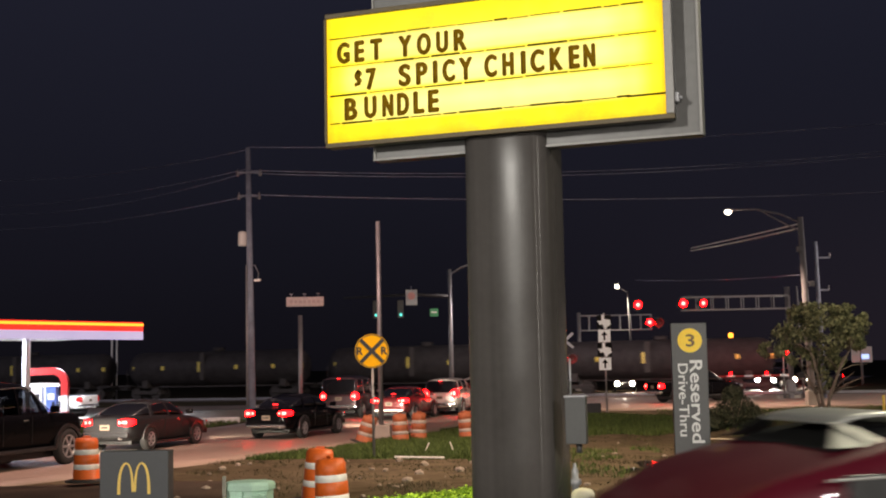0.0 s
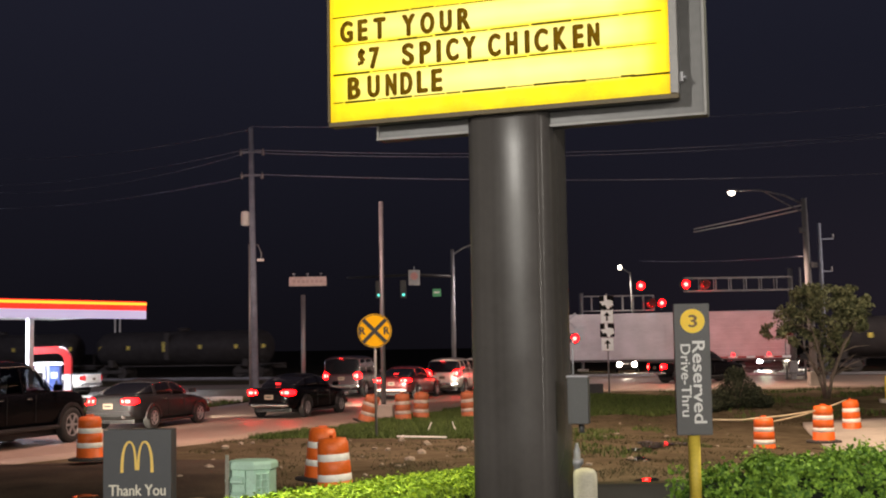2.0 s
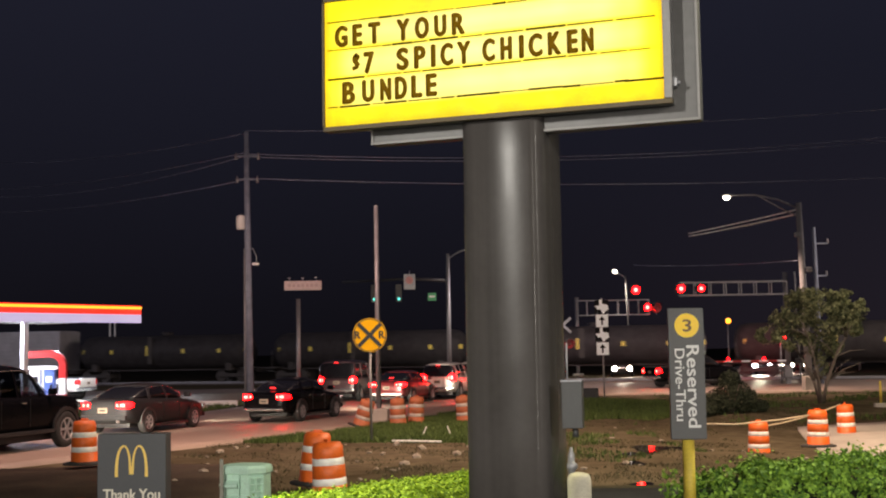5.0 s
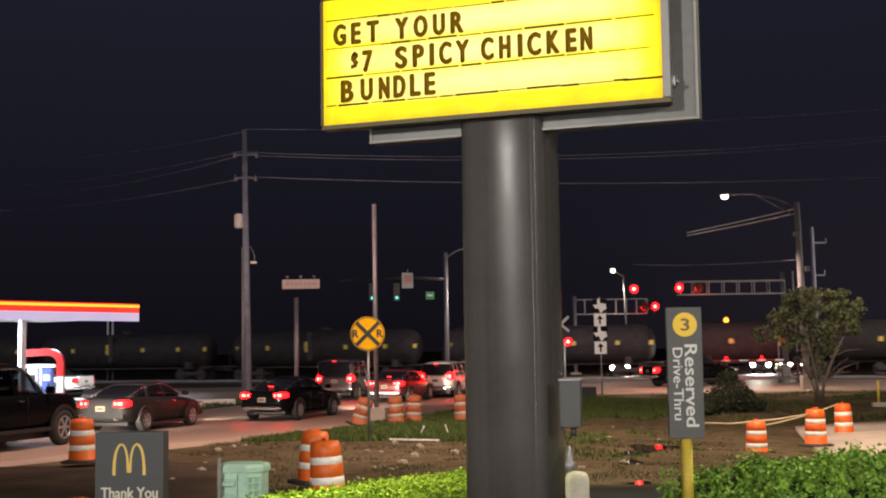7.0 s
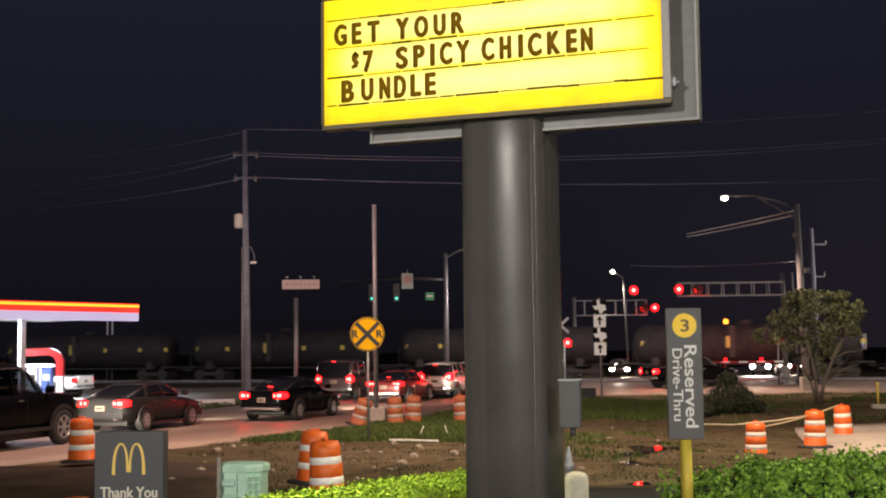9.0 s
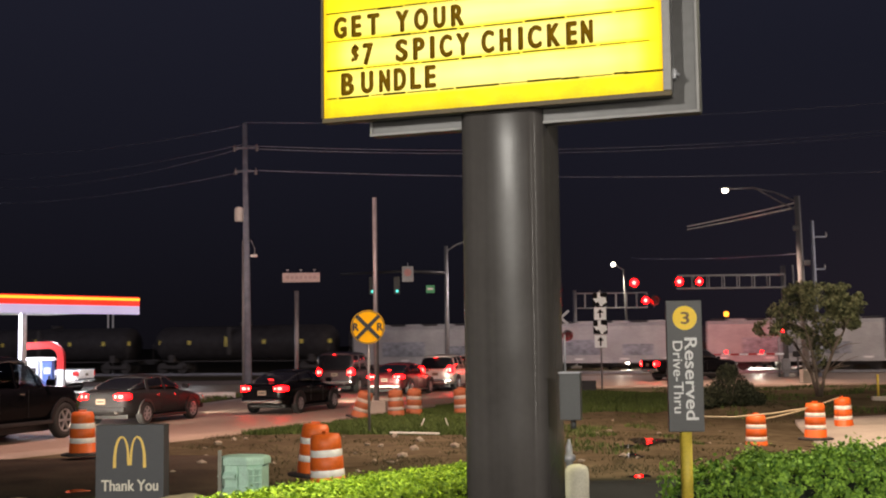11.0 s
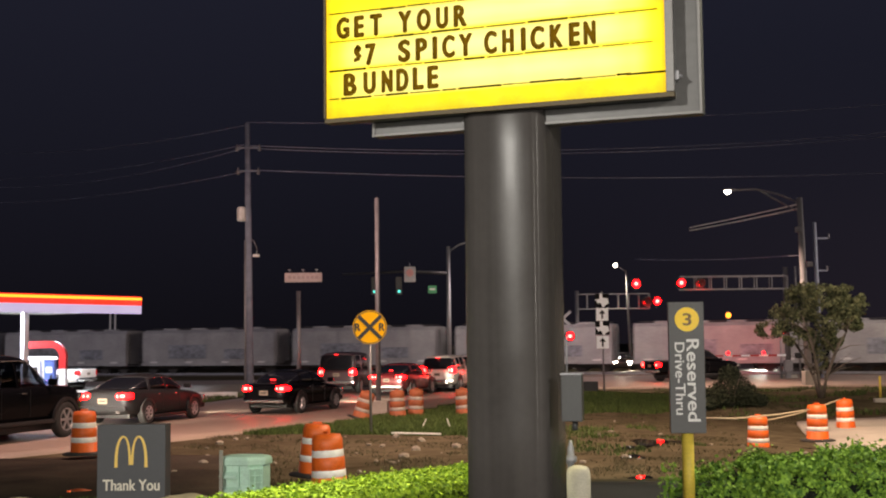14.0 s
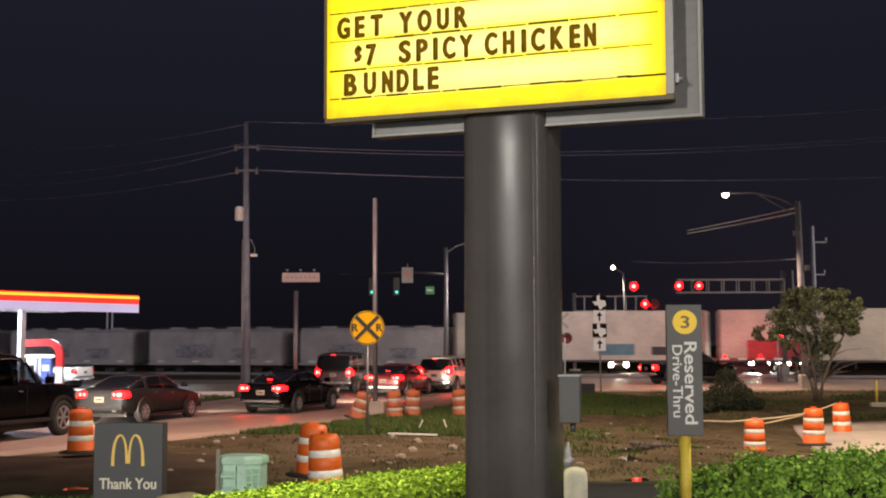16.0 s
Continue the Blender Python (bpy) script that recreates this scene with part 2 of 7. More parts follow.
SIGNAL_TEAL = material("signal_teal", (0.02, 0.3, 0.25), 0.2, emit=(0.05, 0.75, 0.62), power=1.4)
HEADLIGHT = material("headlight", (0.8, 0.8, 0.8), 0.1, emit=(1.0, 0.86, 0.66), power=110)
HEADLIGHT_COOL = material("headlight_cool", (0.8, 0.8, 0.8), 0.1, emit=(0.92, 1.0, 0.95), power=220)
LUMINAIRE = material("luminaire_glow", (0.8, 0.8, 0.8), 0.2, emit=(1.0, 0.86, 0.66), power=14)


# ---- mesh helpers ----
def obj(name, bm, mats, parent=None, label="", smooth=False):
    me = bpy.data.meshes.new(name)
    bm.normal_update()
    bm.to_mesh(me)
    bm.free()
    for m in (mats if isinstance(mats, (list, tuple)) else [mats]):
        me.materials.append(m)
    if smooth:
        me.polygons.foreach_set("use_smooth", [True] * len(me.polygons))
    ob = new(name, me)
    if parent:
        ob.parent = parent
    return tagged(ob, label)


def part(name, bm, mats, parent, label="", smooth=False):
    return obj(name, bm, mats, parent, label, smooth)


def root(name, where, label, category, group="", kind=""):
    ob = new(name)
    ob.empty_display_size = 0.2
    ob.matrix_world = where
    return tagged(ob, label, category, group, kind)


def box(bm, c, s, bevel=0.0, m=None, mat=0):
    made = bmesh.ops.create_cube(bm, size=1.0)["verts"]
    bmesh.ops.scale(bm, vec=s, verts=made)
    faces = list({f for v in made for f in v.link_faces})
    for f in faces:
        f.material_index = mat
    if bevel:
        r = bmesh.ops.bevel(bm, geom=list({e for v in made for e in v.link_edges}), offset=bevel, segments=2, affect="EDGES", profile=0.6)
        made = list({v for f in r["faces"] for v in f.verts} | {v for v in made if v.is_valid})
        for f in r["faces"]:
            f.material_index = mat
    if m:
        bmesh.ops.transform(bm, matrix=m, verts=made)
    bmesh.ops.translate(bm, vec=c, verts=made)
    return made


def boxed(c, s, bevel=0.0, m=None):
    bm = bmesh.new()
    box(bm, c, s, bevel, m)
    return bm


def tube(bm, a, b, r0, r1=None, n=12, mat=0):
    a, b = Vector(a), Vector(b)
    r1 = r0 if r1 is None else r1
    made = bmesh.ops.create_cone(bm, cap_ends=True, segments=n, radius1=r0, radius2=r1, depth=(b - a).length)["verts"]
    q = (b - a).to_track_quat("Z", "Y").to_matrix().to_4x4()
    bmesh.ops.transform(bm, matrix=Matrix.Translation((a + b) / 2) @ q, verts=made)
    for f in {f for v in made for f in v.link_faces}:
        f.material_index = mat
        f.smooth = len(f.verts) == 4
    return made


def tubed(a, b, r0, r1=None, n=12):
    bm = bmesh.new()
    tube(bm, a, b, r0, r1, n)
    return bm


def lathe(bm, profile, n=24, mats=None):
    """profile: (radius, height) from below; mats: material index of each band."""
    rings = [[bm.verts.new((r * math.cos(2 * math.pi * i / n), r * math.sin(2 * math.pi * i / n), z)) for i in range(n)] for r, z in profile]
    for k in range(len(rings) - 1):
        for i in range(n):
            f = bm.faces.new((rings[k][i], rings[k][(i + 1) % n], rings[k + 1][(i + 1) % n], rings[k + 1][i]))
            f.smooth = True
            if mats:
                f.material_index = mats[k]
    bm.faces.new(rings[0][::-1])
    f = bm.faces.new(rings[-1])
    if mats:
        f.material_index = mats[-1]
    return bm


def loft(bm, rings, cap=True, smooth=True, mat=0):
    vs = [[bm.verts.new(p) for p in r] for r in rings]
    n = len(vs[0])
    for a, b in zip(vs, vs[1:]):
        for i in range(n):
            f = bm.faces.new((a[i], a[(i + 1) % n], b[(i + 1) % n], b[i]))
            f.smooth, f.material_index = smooth, mat
    if cap:
        bm.faces.new(vs[0][::-1])
        bm.faces.new(vs[-1])
    return bm


def polygon(bm, points, depth, mat=0):
    """A flat shape in x and z, thickened towards +y."""
    a = [bm.verts.new((x, 0, z)) for x, z in points]
    b = [bm.verts.new((x, depth, z)) for x, z in points]
    n = len(a)
    for f in [bm.faces.new(a), bm.faces.new(b[::-1])] + [bm.faces.new((a[i], b[i], b[(i + 1) % n], a[(i + 1) % n])) for i in range(n)]:
        f.material_index = mat
    bmesh.ops.recalc_face_normals(bm, faces=bm.faces)
    return bm


def swept(bm, points, r, n=8):
    """A round bar along points."""
    pts = [Vector(p) for p in points]
    rings = []
    for i, p in enumerate(pts):
        d = (pts[min(i + 1, len(pts) - 1)] - pts[max(i - 1, 0)]).normalized()
        side = d.cross(Vector((0, 0, 1))) if abs(d.z) < 0.95 else d.cross(Vector((0, 1, 0)))
        side.normalize()
        up = side.cross(d)
        rr = r[i] if isinstance(r, (list, tuple)) else r
        rings.append([p + rr * (math.cos(2 * math.pi * k / n) * side + math.sin(2 * math.pi * k / n) * up) for k in range(n)])
    return loft(bm, rings)


def lettering(name, words, where, width, height, mat, parent, depth=0.004, bold=0.0, spread=0.0):
    """Words as a mesh that fills width x height, from its lower left corner, lying in x and y of the pose."""
    c = bpy.data.curves.new(name, "FONT")
    c.body, c.size, c.extrude, c.offset = words, 1.0, 0.0, bold
    tmp = new(name + "_tmp", c)
    me = bpy.data.meshes.new_from_object(tmp.evaluated_get(bpy.context.evaluated_depsgraph_get()))
    bpy.data.objects.remove(tmp)
    co = np.array([v.co[:] for v in me.vertices])
    lo, hi = co.min(0), co.max(0)
    for v in me.vertices:
        v.co.x = (v.co.x - lo[0]) / (hi[0] - lo[0]) * width
        v.co.y = (v.co.y - lo[1]) / (hi[1] - lo[1]) * height
    bm = bmesh.new()
    bm.from_mesh(me)
    bpy.data.meshes.remove(me)
    r = bmesh.ops.extrude_face_region(bm, geom=bm.faces[:])
    bmesh.ops.translate(bm, vec=(0, 0, depth), verts=[v for v in r["geom"] if isinstance(v, bmesh.types.BMVert)])
    bmesh.ops.recalc_face_normals(bm, faces=bm.faces)
    if spread:
        # thicker strokes: the same outline again, a little to each side
        whole = bm.verts[:] + bm.edges[:] + bm.faces[:]
        for k, (dx, dy) in enumerate(((spread, 0), (2 * spread, 0), (spread, 0.6 * spread), (spread, -0.6 * spread))):
            twin = bmesh.ops.duplicate(bm, geom=whole)["geom"]
            bmesh.ops.translate(bm, vec=(dx, dy, 0.0005 * (k + 1)), verts=[v for v in twin if isinstance(v, bmesh.types.BMVert)])
    ob = part(name, bm, mat, parent)
    ob.matrix_local = where
    return ob


def scatter(name, centres, normals, size, mat, parent=None, aspect=1.6, tilt=0.8, seed=1):
    """Many small leaves: one kite of four corners for each centre."""
    g = np.random.default_rng(seed)
    c = np.asarray(centres)
    k = len(c)
    nrm = np.asarray(normals) + g.normal(0, tilt, (k, 3))
    nrm /= np.linalg.norm(nrm, axis=1)[:, None] + 1e-9
    a = np.cross(nrm, g.normal(0, 1, (k, 3)))
    a /= np.linalg.norm(a, axis=1)[:, None] + 1e-9
    b = np.cross(nrm, a)
    s = size * g.uniform(0.6, 1.3, (k, 1))
    v = np.stack([c - a * s * aspect / 2, c - b * s / 2 + nrm * s * 0.12, c + a * s * aspect / 2, c + b * s / 2 + nrm * s * 0.12], 1).reshape(-1, 3)
    me = bpy.data.meshes.new(name)
    me.from_pydata(v.tolist(), [], np.arange(4 * k).reshape(k, 4).tolist())
    me.materials.append(mat)
    ob = new(name, me)
    if parent:
        ob.parent = parent
    return ob


# ---- ground ----
def smooth_step(a, b, v):
    t = min(1.0, max(0.0, (v - a) / (b - a)))
    return t * t * (3 - 2 * t)


def ground_z(x, y):
    edge = 14.6 - 4.2 * smooth_step(-0.6, -2.6, x) if x < 0 else 14.6
    z = ROAD_Z * smooth_step(edge, edge + 4.9, y)
    z -= 0.36 * math.exp(-((x - 9.5) / 4.5) ** 2 - ((y - 32) / 7.0) ** 2)
    rough = smooth_step(15.0, 21.0, y) * (1 - smooth_step(60, 75, y))
    z += rough * (0.10 * noise.noise((x * 0.22, y * 0.22, 3.1)) + 0.03 * noise.noise((x * 0.9, y * 0.9, 7.7)))
    z += 0.22 * math.exp(-((x - 5.6) / 2.6) ** 2 - ((y - 49) / 5.0) ** 2)
    z += 0.38 * math.exp(-((x - 9.6) / 1.8) ** 2 - ((y - 41.5) / 2.0) ** 2)
    return z


def road_edge(y):
    """x of the near kerb line of the road at y."""
    return -9.6 + 0.62 * (y - 26) - 0.012 * max(0, y - 30) ** 2 if y < 47 else -9.6 + 13.02 - 3.468 + 0.20 * (y - 47)


def make_ground():
    xs = np.concatenate([[-1500, -400, -120], np.linspace(-60, -16, 12), np.linspace(-15, 16, 94), np.linspace(18, 70, 14), [150, 400, 1500]])
    ys = np.concatenate([[-300, -60, -20], np.linspace(-10, 12, 8), np.linspace(13, 62, 132), np.linspace(65, 140, 14), [200, 400, 900, 2500]])
    verts, faces = [], []
    for y in ys:
        for x in xs:
            under_road = (y > 24 and x < road_edge(y) + 0.6) or y > 55
            z = ground_z(x, y)
            if under_road:
                z = min(z, ROAD_Z - 0.05)
            verts.append((x, y, z))
    w = len(xs)
    for j in range(len(ys) - 1):
        for i in range(w - 1):
            faces.append((j * w + i, j * w + i + 1, (j + 1) * w + i + 1, (j + 1) * w + i))
    me = bpy.data.meshes.new("ground")
    me.from_pydata(verts, [], faces)
    me.polygons.foreach_set("use_smooth", [True] * len(faces))
    m = bpy.data.materials.new("earth")
    m.use_nodes = True
    n, l = m.node_tree.nodes, m.node_tree.links
    b = n["Principled BSDF"]
    tc = n.new("ShaderNodeTexCoord")
    mixes = []
    for s in (0.25, 2.2, 30.0):
        t = n.new("ShaderNodeTexNoise")
        t.inputs["Scale"].default_value, t.inputs["Detail"].default_value = s, 6
        l.new(tc.outputs["Object"], t.inputs["Vector"])
        mixes.append(t)
    r = n.new("ShaderNodeValToRGB")
    r.color_ramp.elements.new(0.5)
    for e, (p, c) in zip(list(r.color_ramp.elements), ((0.30, (0.036, 0.030, 0.019)), (0.50, (0.072, 0.061, 0.040)), (0.70, (0.118, 0.100, 0.066)))):
        e.position, e.color = p, (*c, 1)
    add = n.new("ShaderNodeMath")
    add.operation = "MULTIPLY_ADD"
    add.inputs[1].default_value = 0.5
    l.new(mixes[1].outputs[0], add.inputs[0])
    h = n.new("ShaderNodeMath")
    h.operation = "MULTIPLY"
    h.inputs[1].default_value = 0.5
    l.new(mixes[0].outputs[0], h.inputs[0])
    l.new(h.outputs[0], add.inputs[2])
    l.new(add.outputs[0], r.inputs[0])
    l.new(r.outputs[0], b.inputs["Base Color"])
    b.inputs["Roughness"].default_value = 0.96
    b.inputs["Specular IOR Level"].default_value = 0.0
    bp = n.new("ShaderNodeBump")
    bp.inputs["Strength"].default_value, bp.inputs["Distance"].default_value = 0.35, 0.04
    l.new(mixes[2].outputs[0], bp.inputs["Height"])
    l.new(bp.outputs[0], b.inputs["Normal"])
    me.materials.append(m)
    tagged(new("ground", me), "bare brown earth and rubble of a roadside building site", "ground", kind="structure")


def sheet(name, rows, mat, label, category, thick=0.0, drape=False, n=13):
    """A surface between two edges: rows of (left x, right x, y, z)."""
    bm = bmesh.new()
    vs = [[bm.verts.new((a + (c - a) * i / (n - 1), y, z + (ground_z(a + (c - a) * i / (n - 1), y) if drape else 0))) for i in range(n)] for a, c, y, z in rows]
    for p, q in zip(vs, vs[1:]):
        for i in range(n - 1):
            bm.faces.new((p[i], p[i + 1], q[i + 1], q[i])).smooth = True
    if thick:
        edge = [e for e in bm.edges if e.is_boundary]
        r = bmesh.ops.extrude_edge_only(bm, edges=edge)
        bmesh.ops.translate(bm, vec=(0, 0, -thick), verts=[v for v in r["geom"] if isinstance(v, bmesh.types.BMVert)])
    bmesh.ops.recalc_face_normals(bm, faces=bm.faces)
    return tagged(obj(name, bm, mat), label, category, kind="structure")


make_ground()
sheet("pavement", [(-40, 40, y, 0.02) for y in (-40, -20, -10, -5, 0, 3, 5, 7, 8, 9)] + [(-2.0 + 0.25 * (y - 9), 40, y, 0.02) for y in np.linspace(9.01, 14.5, 12)], ASPHALT, "dark asphalt of the restaurant's drive-through lane", "pavement", 0.15, True, 81)
sheet("pavement", [(-14 - 0.1 * (y - 15), -2.6 - 0.16 * (y - 15), y, 0.03) for y in np.linspace(18.2, 25.5, 16)], FRESH_ASPHALT, "dark asphalt apron sloping down to the road", "pavement", 0.12, True)
sheet("road", [(road_edge(y) - (15.5 if y < 40 else max(10.6, 15.5 - 0.7 * (y - 40))), road_edge(y), y, ROAD_Z) for y in np.linspace(8, 62, 55)], ROAD, "worn pale road surface wet with red light", "road", 0.12)
sheet("road", [(-45, 75, y, ROAD_Z - 0.003) for y in np.linspace(62, 84, 12)], ROAD, "worn road surface of the junction before the railway", "road", 0.12)
sheet("road", [(8.3 + 0.43 * (y - 84), 22 + 0.43 * (y - 84), y, ROAD_Z - 0.004) for y in np.linspace(84, 170, 12)], ROAD, "road running on beyond the railway crossing", "road", 0.12)
sheet("pavement", [(8.4 + 0.10 * (y - 24) ** 1.2, 40, y, 0.10) for y in np.linspace(24.0, 37, 18)], CONCRETE, "pale concrete slab with orange drums on it", "pavement", 0.2, True)


# ---- the pylon sign ----
SIGN_TURN = -19.885


def make_pylon():
    face = material("lit_yellow_panel", (0.30, 0.20, 0.0), 0.5, spec=0.15)
    n, l = face.node_tree.nodes, face.node_tree.links
    b = n["Principled BSDF"]
    tc, sp = n.new("ShaderNodeTexCoord"), n.new("ShaderNodeSeparateXYZ")
    l.new(tc.outputs["Object"], sp.inputs[0])
    t = n.new("ShaderNodeTexNoise")
    t.inputs["Scale"].default_value = 2.3
    l.new(tc.outputs["Object"], t.inputs["Vector"])
    v = n.new("ShaderNodeMapRange")
    v.inputs[1].default_value, v.inputs[2].default_value, v.inputs[3].default_value, v.inputs[4].default_value = 0.3, 0.7, 0.82, 1.12
    l.new(t.outputs[0], v.inputs[0])
    scale = n.new("ShaderNodeMath")
    scale.operation = "MULTIPLY"
    scale.inputs[1].default_value = 1.05
    # dirt gathered along the panel's lower edge
    dirt, low_edge, grime = n.new("ShaderNodeTexNoise"), n.new("ShaderNodeMapRange"), n.new("ShaderNodeMath")
    dirt.inputs["Scale"].default_value, dirt.inputs["Detail"].default_value = 7.0, 5
    l.new(tc.outputs["Object"], dirt.inputs["Vector"])
    low_edge.inputs[1].default_value, low_edge.inputs[2].default_value = 3.30, 3.40
    low_edge.inputs[3].default_value, low_edge.inputs[4].default_value = 0.62, 0.0
    l.new(sp.outputs["Z"], low_edge.inputs[0])
    grime.operation = "MULTIPLY"
    l.new(dirt.outputs[0], grime.inputs[0])
    l.new(low_edge.outputs[0], grime.inputs[1])
    keep = n.new("ShaderNodeMath")
    keep.operation = "SUBTRACT"
    l.new(v.outputs[0], keep.inputs[0])
    l.new(grime.outputs[0], keep.inputs[1])
    l.new(keep.outputs[0], scale.inputs[0])
    l.new(scale.outputs[0], b.inputs["Emission Strength"])
    # the tubes behind the panel make the middle of each row paler
    def curve(socket, lo, hi, stops):
        mr, cr = n.new("ShaderNodeMapRange"), n.new("ShaderNodeValToRGB")
        mr.inputs[1].default_value, mr.inputs[2].default_value = lo, hi
        l.new(socket, mr.inputs[0])
        l.new(mr.outputs[0], cr.inputs[0])
        cr.color_ramp.interpolation = "EASE"
        els = cr.color_ramp.elements
        for el, (p, c) in ((els[0], stops[0]), (els[1], stops[-1])):
            el.position, el.color = p, (c, c, c, 1)
        for p, c in stops[1:-1]:
            els.new(p).color = (c, c, c, 1)
        return cr.outputs[0]

    row = curve(sp.outputs["Z"], 3.30, 4.25, [(0.0, 0.0), (0.13, 0.0), (0.185, 0.75), (0.27, 1.0), (0.35, 0.75), (0.382, 0.1), (0.42, 0.8), (0.50, 1.0), (0.58, 0.8), (0.612, 0.1), (0.65, 0.75), (0.73, 1.0), (0.80, 0.8), (0.84, 0.05), (1.0, 0.0)])
    along = curve(sp.outputs["X"], 0.0, 2.5, [(0.0, 0.0), (0.03, 0.10), (0.10, 0.62), (0.30, 0.95), (0.55, 1.0), (0.82, 0.95), (0.91, 0.55), (0.97, 0.08), (1.0, 0.0)])
    pale = n.new("ShaderNodeMath")
    pale.operation = "MULTIPLY"
    l.new(row, pale.inputs[0])
    l.new(along, pale.inputs[1])
    tint = n.new("ShaderNodeMix")
    tint.data_type = "RGBA"
    l.new(pale.outputs[0], tint.inputs[0])
    tint.inputs[6].default_value, tint.inputs[7].default_value = (1.0, 0.80, 0.0, 1), (1.12, 1.05, 0.40, 1)
    # amber towards the panel's edges: the backlight's falloff, put into the emission colour
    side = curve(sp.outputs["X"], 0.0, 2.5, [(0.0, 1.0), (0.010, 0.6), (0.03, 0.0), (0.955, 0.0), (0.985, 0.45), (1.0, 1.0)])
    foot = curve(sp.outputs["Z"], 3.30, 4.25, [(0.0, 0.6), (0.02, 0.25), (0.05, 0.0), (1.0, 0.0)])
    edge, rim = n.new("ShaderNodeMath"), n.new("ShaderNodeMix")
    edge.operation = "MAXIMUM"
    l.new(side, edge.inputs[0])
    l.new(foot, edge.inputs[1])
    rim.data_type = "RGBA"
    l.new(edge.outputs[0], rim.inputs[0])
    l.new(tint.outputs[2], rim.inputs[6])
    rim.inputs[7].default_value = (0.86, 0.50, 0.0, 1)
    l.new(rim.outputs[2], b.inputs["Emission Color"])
    dark = material("letter_brown", (0.14, 0.075, 0.004), 0.9, vary=0.2, spec=0.0)
    rail = material("letter_rail", (0.045, 0.032, 0.004), 0.8, vary=0.3, spec=0.0)
    rust = material("cabinet_edge", (0.07, 0.05, 0.02), 0.6, 0.0, scale=6, vary=0.3)

    th = root("pylon_sign", pose(-0.86, 8.85, 0, 0, 0, SIGN_TURN), "tall grey pylon sign with a glowing yellow letter board", "sign")
    # local: x along the board, y away from the viewer, z up
    bm = bmesh.new()
    hw, hd, r = 0.304, 0.288, 0.10
    ring = []
    for cx, cy, a0 in ((hw - r, hd - r, 0), (-hw + r, hd - r, 90), (-hw + r, -hd + r, 180), (hw - r, -hd + r, 270)):
        ring += [(cx + r * math.cos(radians(a0 + k * 7.5)), cy + r * math.sin(radians(a0 + k * 7.5))) for k in range(13)]
    loft(bm, [[(x, y, z) for x, y in ring] for z in (0.0, 1.0, 2.0, 3.0, 4.6)])
    part("pole", bm, POLE_GREY, th, "smooth dark grey pole cover", False).location = (1.326, 0.36, 0)
    retainer = material("retainer_grey", (0.17, 0.165, 0.16), 0.5, 0.2, scale=3, vary=0.15, fine=25)
    part("rear_cabinet", boxed((1.5125, 0.22, 4.1755), (2.405, 0.12, 2.0), 0.018), REAR_GREY, th, "plain grey cabinet behind the letter board")
    # bright folded rim round the rear cabinet's face
    for c, sz in (((1.5125, 0.155, 3.1850), (2.409, 0.018, 0.018)), ((2.705, 0.155, 4.18), (0.018, 0.018, 1.970)), ((0.320, 0.155, 4.18), (0.018, 0.018, 1.970))):
        part("cabinet_rim", boxed(c, sz, 0.003), retainer, th)
    part("board_cabinet", boxed((1.265, 0.085, 3.775), (2.565, 0.10, 0.99), 0.012), CABINET, th, "shallow grey cabinet of the letter board")
    for c, sz, mt in (((1.275, 0.015, 3.2905), (2.560, 0.044, 0.035), rust), ((1.275, 0.015, 4.262), (2.560, 0.044, 0.035), rust),
                      ((-0.004, 0.015, 3.776), (0.018, 0.044, 0.934), rust), ((2.5275, 0.015, 3.776), (0.055, 0.044, 0.934), retainer)):
        part("frame_bar", boxed(c, sz, 0.006), mt, th)
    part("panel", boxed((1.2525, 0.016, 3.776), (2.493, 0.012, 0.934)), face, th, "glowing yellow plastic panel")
    for z in (4.087, 3.876, 3.660, 3.4515):
        g = random.Random(int(z * 1000))
        x = 0.03
        bm = bmesh.new()
        while x < 2.36:
            w = g.uniform(0.08, 0.34)
            box(bm, (min(x + w / 2, 2.38), 0.004, z + g.uniform(-0.0025, 0.0025)), (w * g.uniform(0.88, 1.0), 0.006, g.choice((0.004, 0.005, 0.006, 0.007, 0.009, 0.013))))
            x += w
        part("letter_rail", bm, rail, th)
    stand = pose(0, 0, 0, 90, 0, 0)
    # the changeable letters, each hung at its own place
    board = (("GET", 3.898, 0.152, (0.091, 0.196, 0.232, 0.313, 0.358, 0.456)), ("YOUR", 3.898, 0.150, (0.581, 0.686, 0.725, 0.834, 0.873, 0.967, 1.006, 1.108)),
             ("$7", 3.680, 0.155, (0.230, 0.293, 0.320, 0.405)), ("SPICY", 3.682, 0.156, (0.579, 0.675, 0.714, 0.805, 0.844, 0.881, 0.917, 1.015, 1.041, 1.146)),
             ("CHICKEN", 3.682, 0.156, (1.231, 1.327, 1.364, 1.451, 1.500, 1.537, 1.569, 1.671, 1.707, 1.803, 1.843, 1.922, 1.946, 2.032)),
             ("BUNDLE", 3.472, 0.156, (0.147, 0.251, 0.305, 0.404, 0.448, 0.536, 0.563, 0.659, 0.690, 0.776, 0.802, 0.888)))
    for words, z0, h, xs in board:
        for k, ch in enumerate(words):
            lettering("letter", ch, Matrix.Translation((xs[2 * k], 0.004, z0)) @ stand, xs[2 * k + 1] - xs[2 * k] - 0.016, h, dark, th, 0.004, 0.014, 0.008)
    # latch on the cabinet's side
    bm = bmesh.new()
    box(bm, (2.565, 0.06, 3.425), (0.03, 0.05, 0.07), 0.008)
    tube(bm, (2.57, 0.06, 3.43), (2.60, 0.04, 3.415), 0.011)
    part("latch", bm, STEEL, th)


make_pylon()


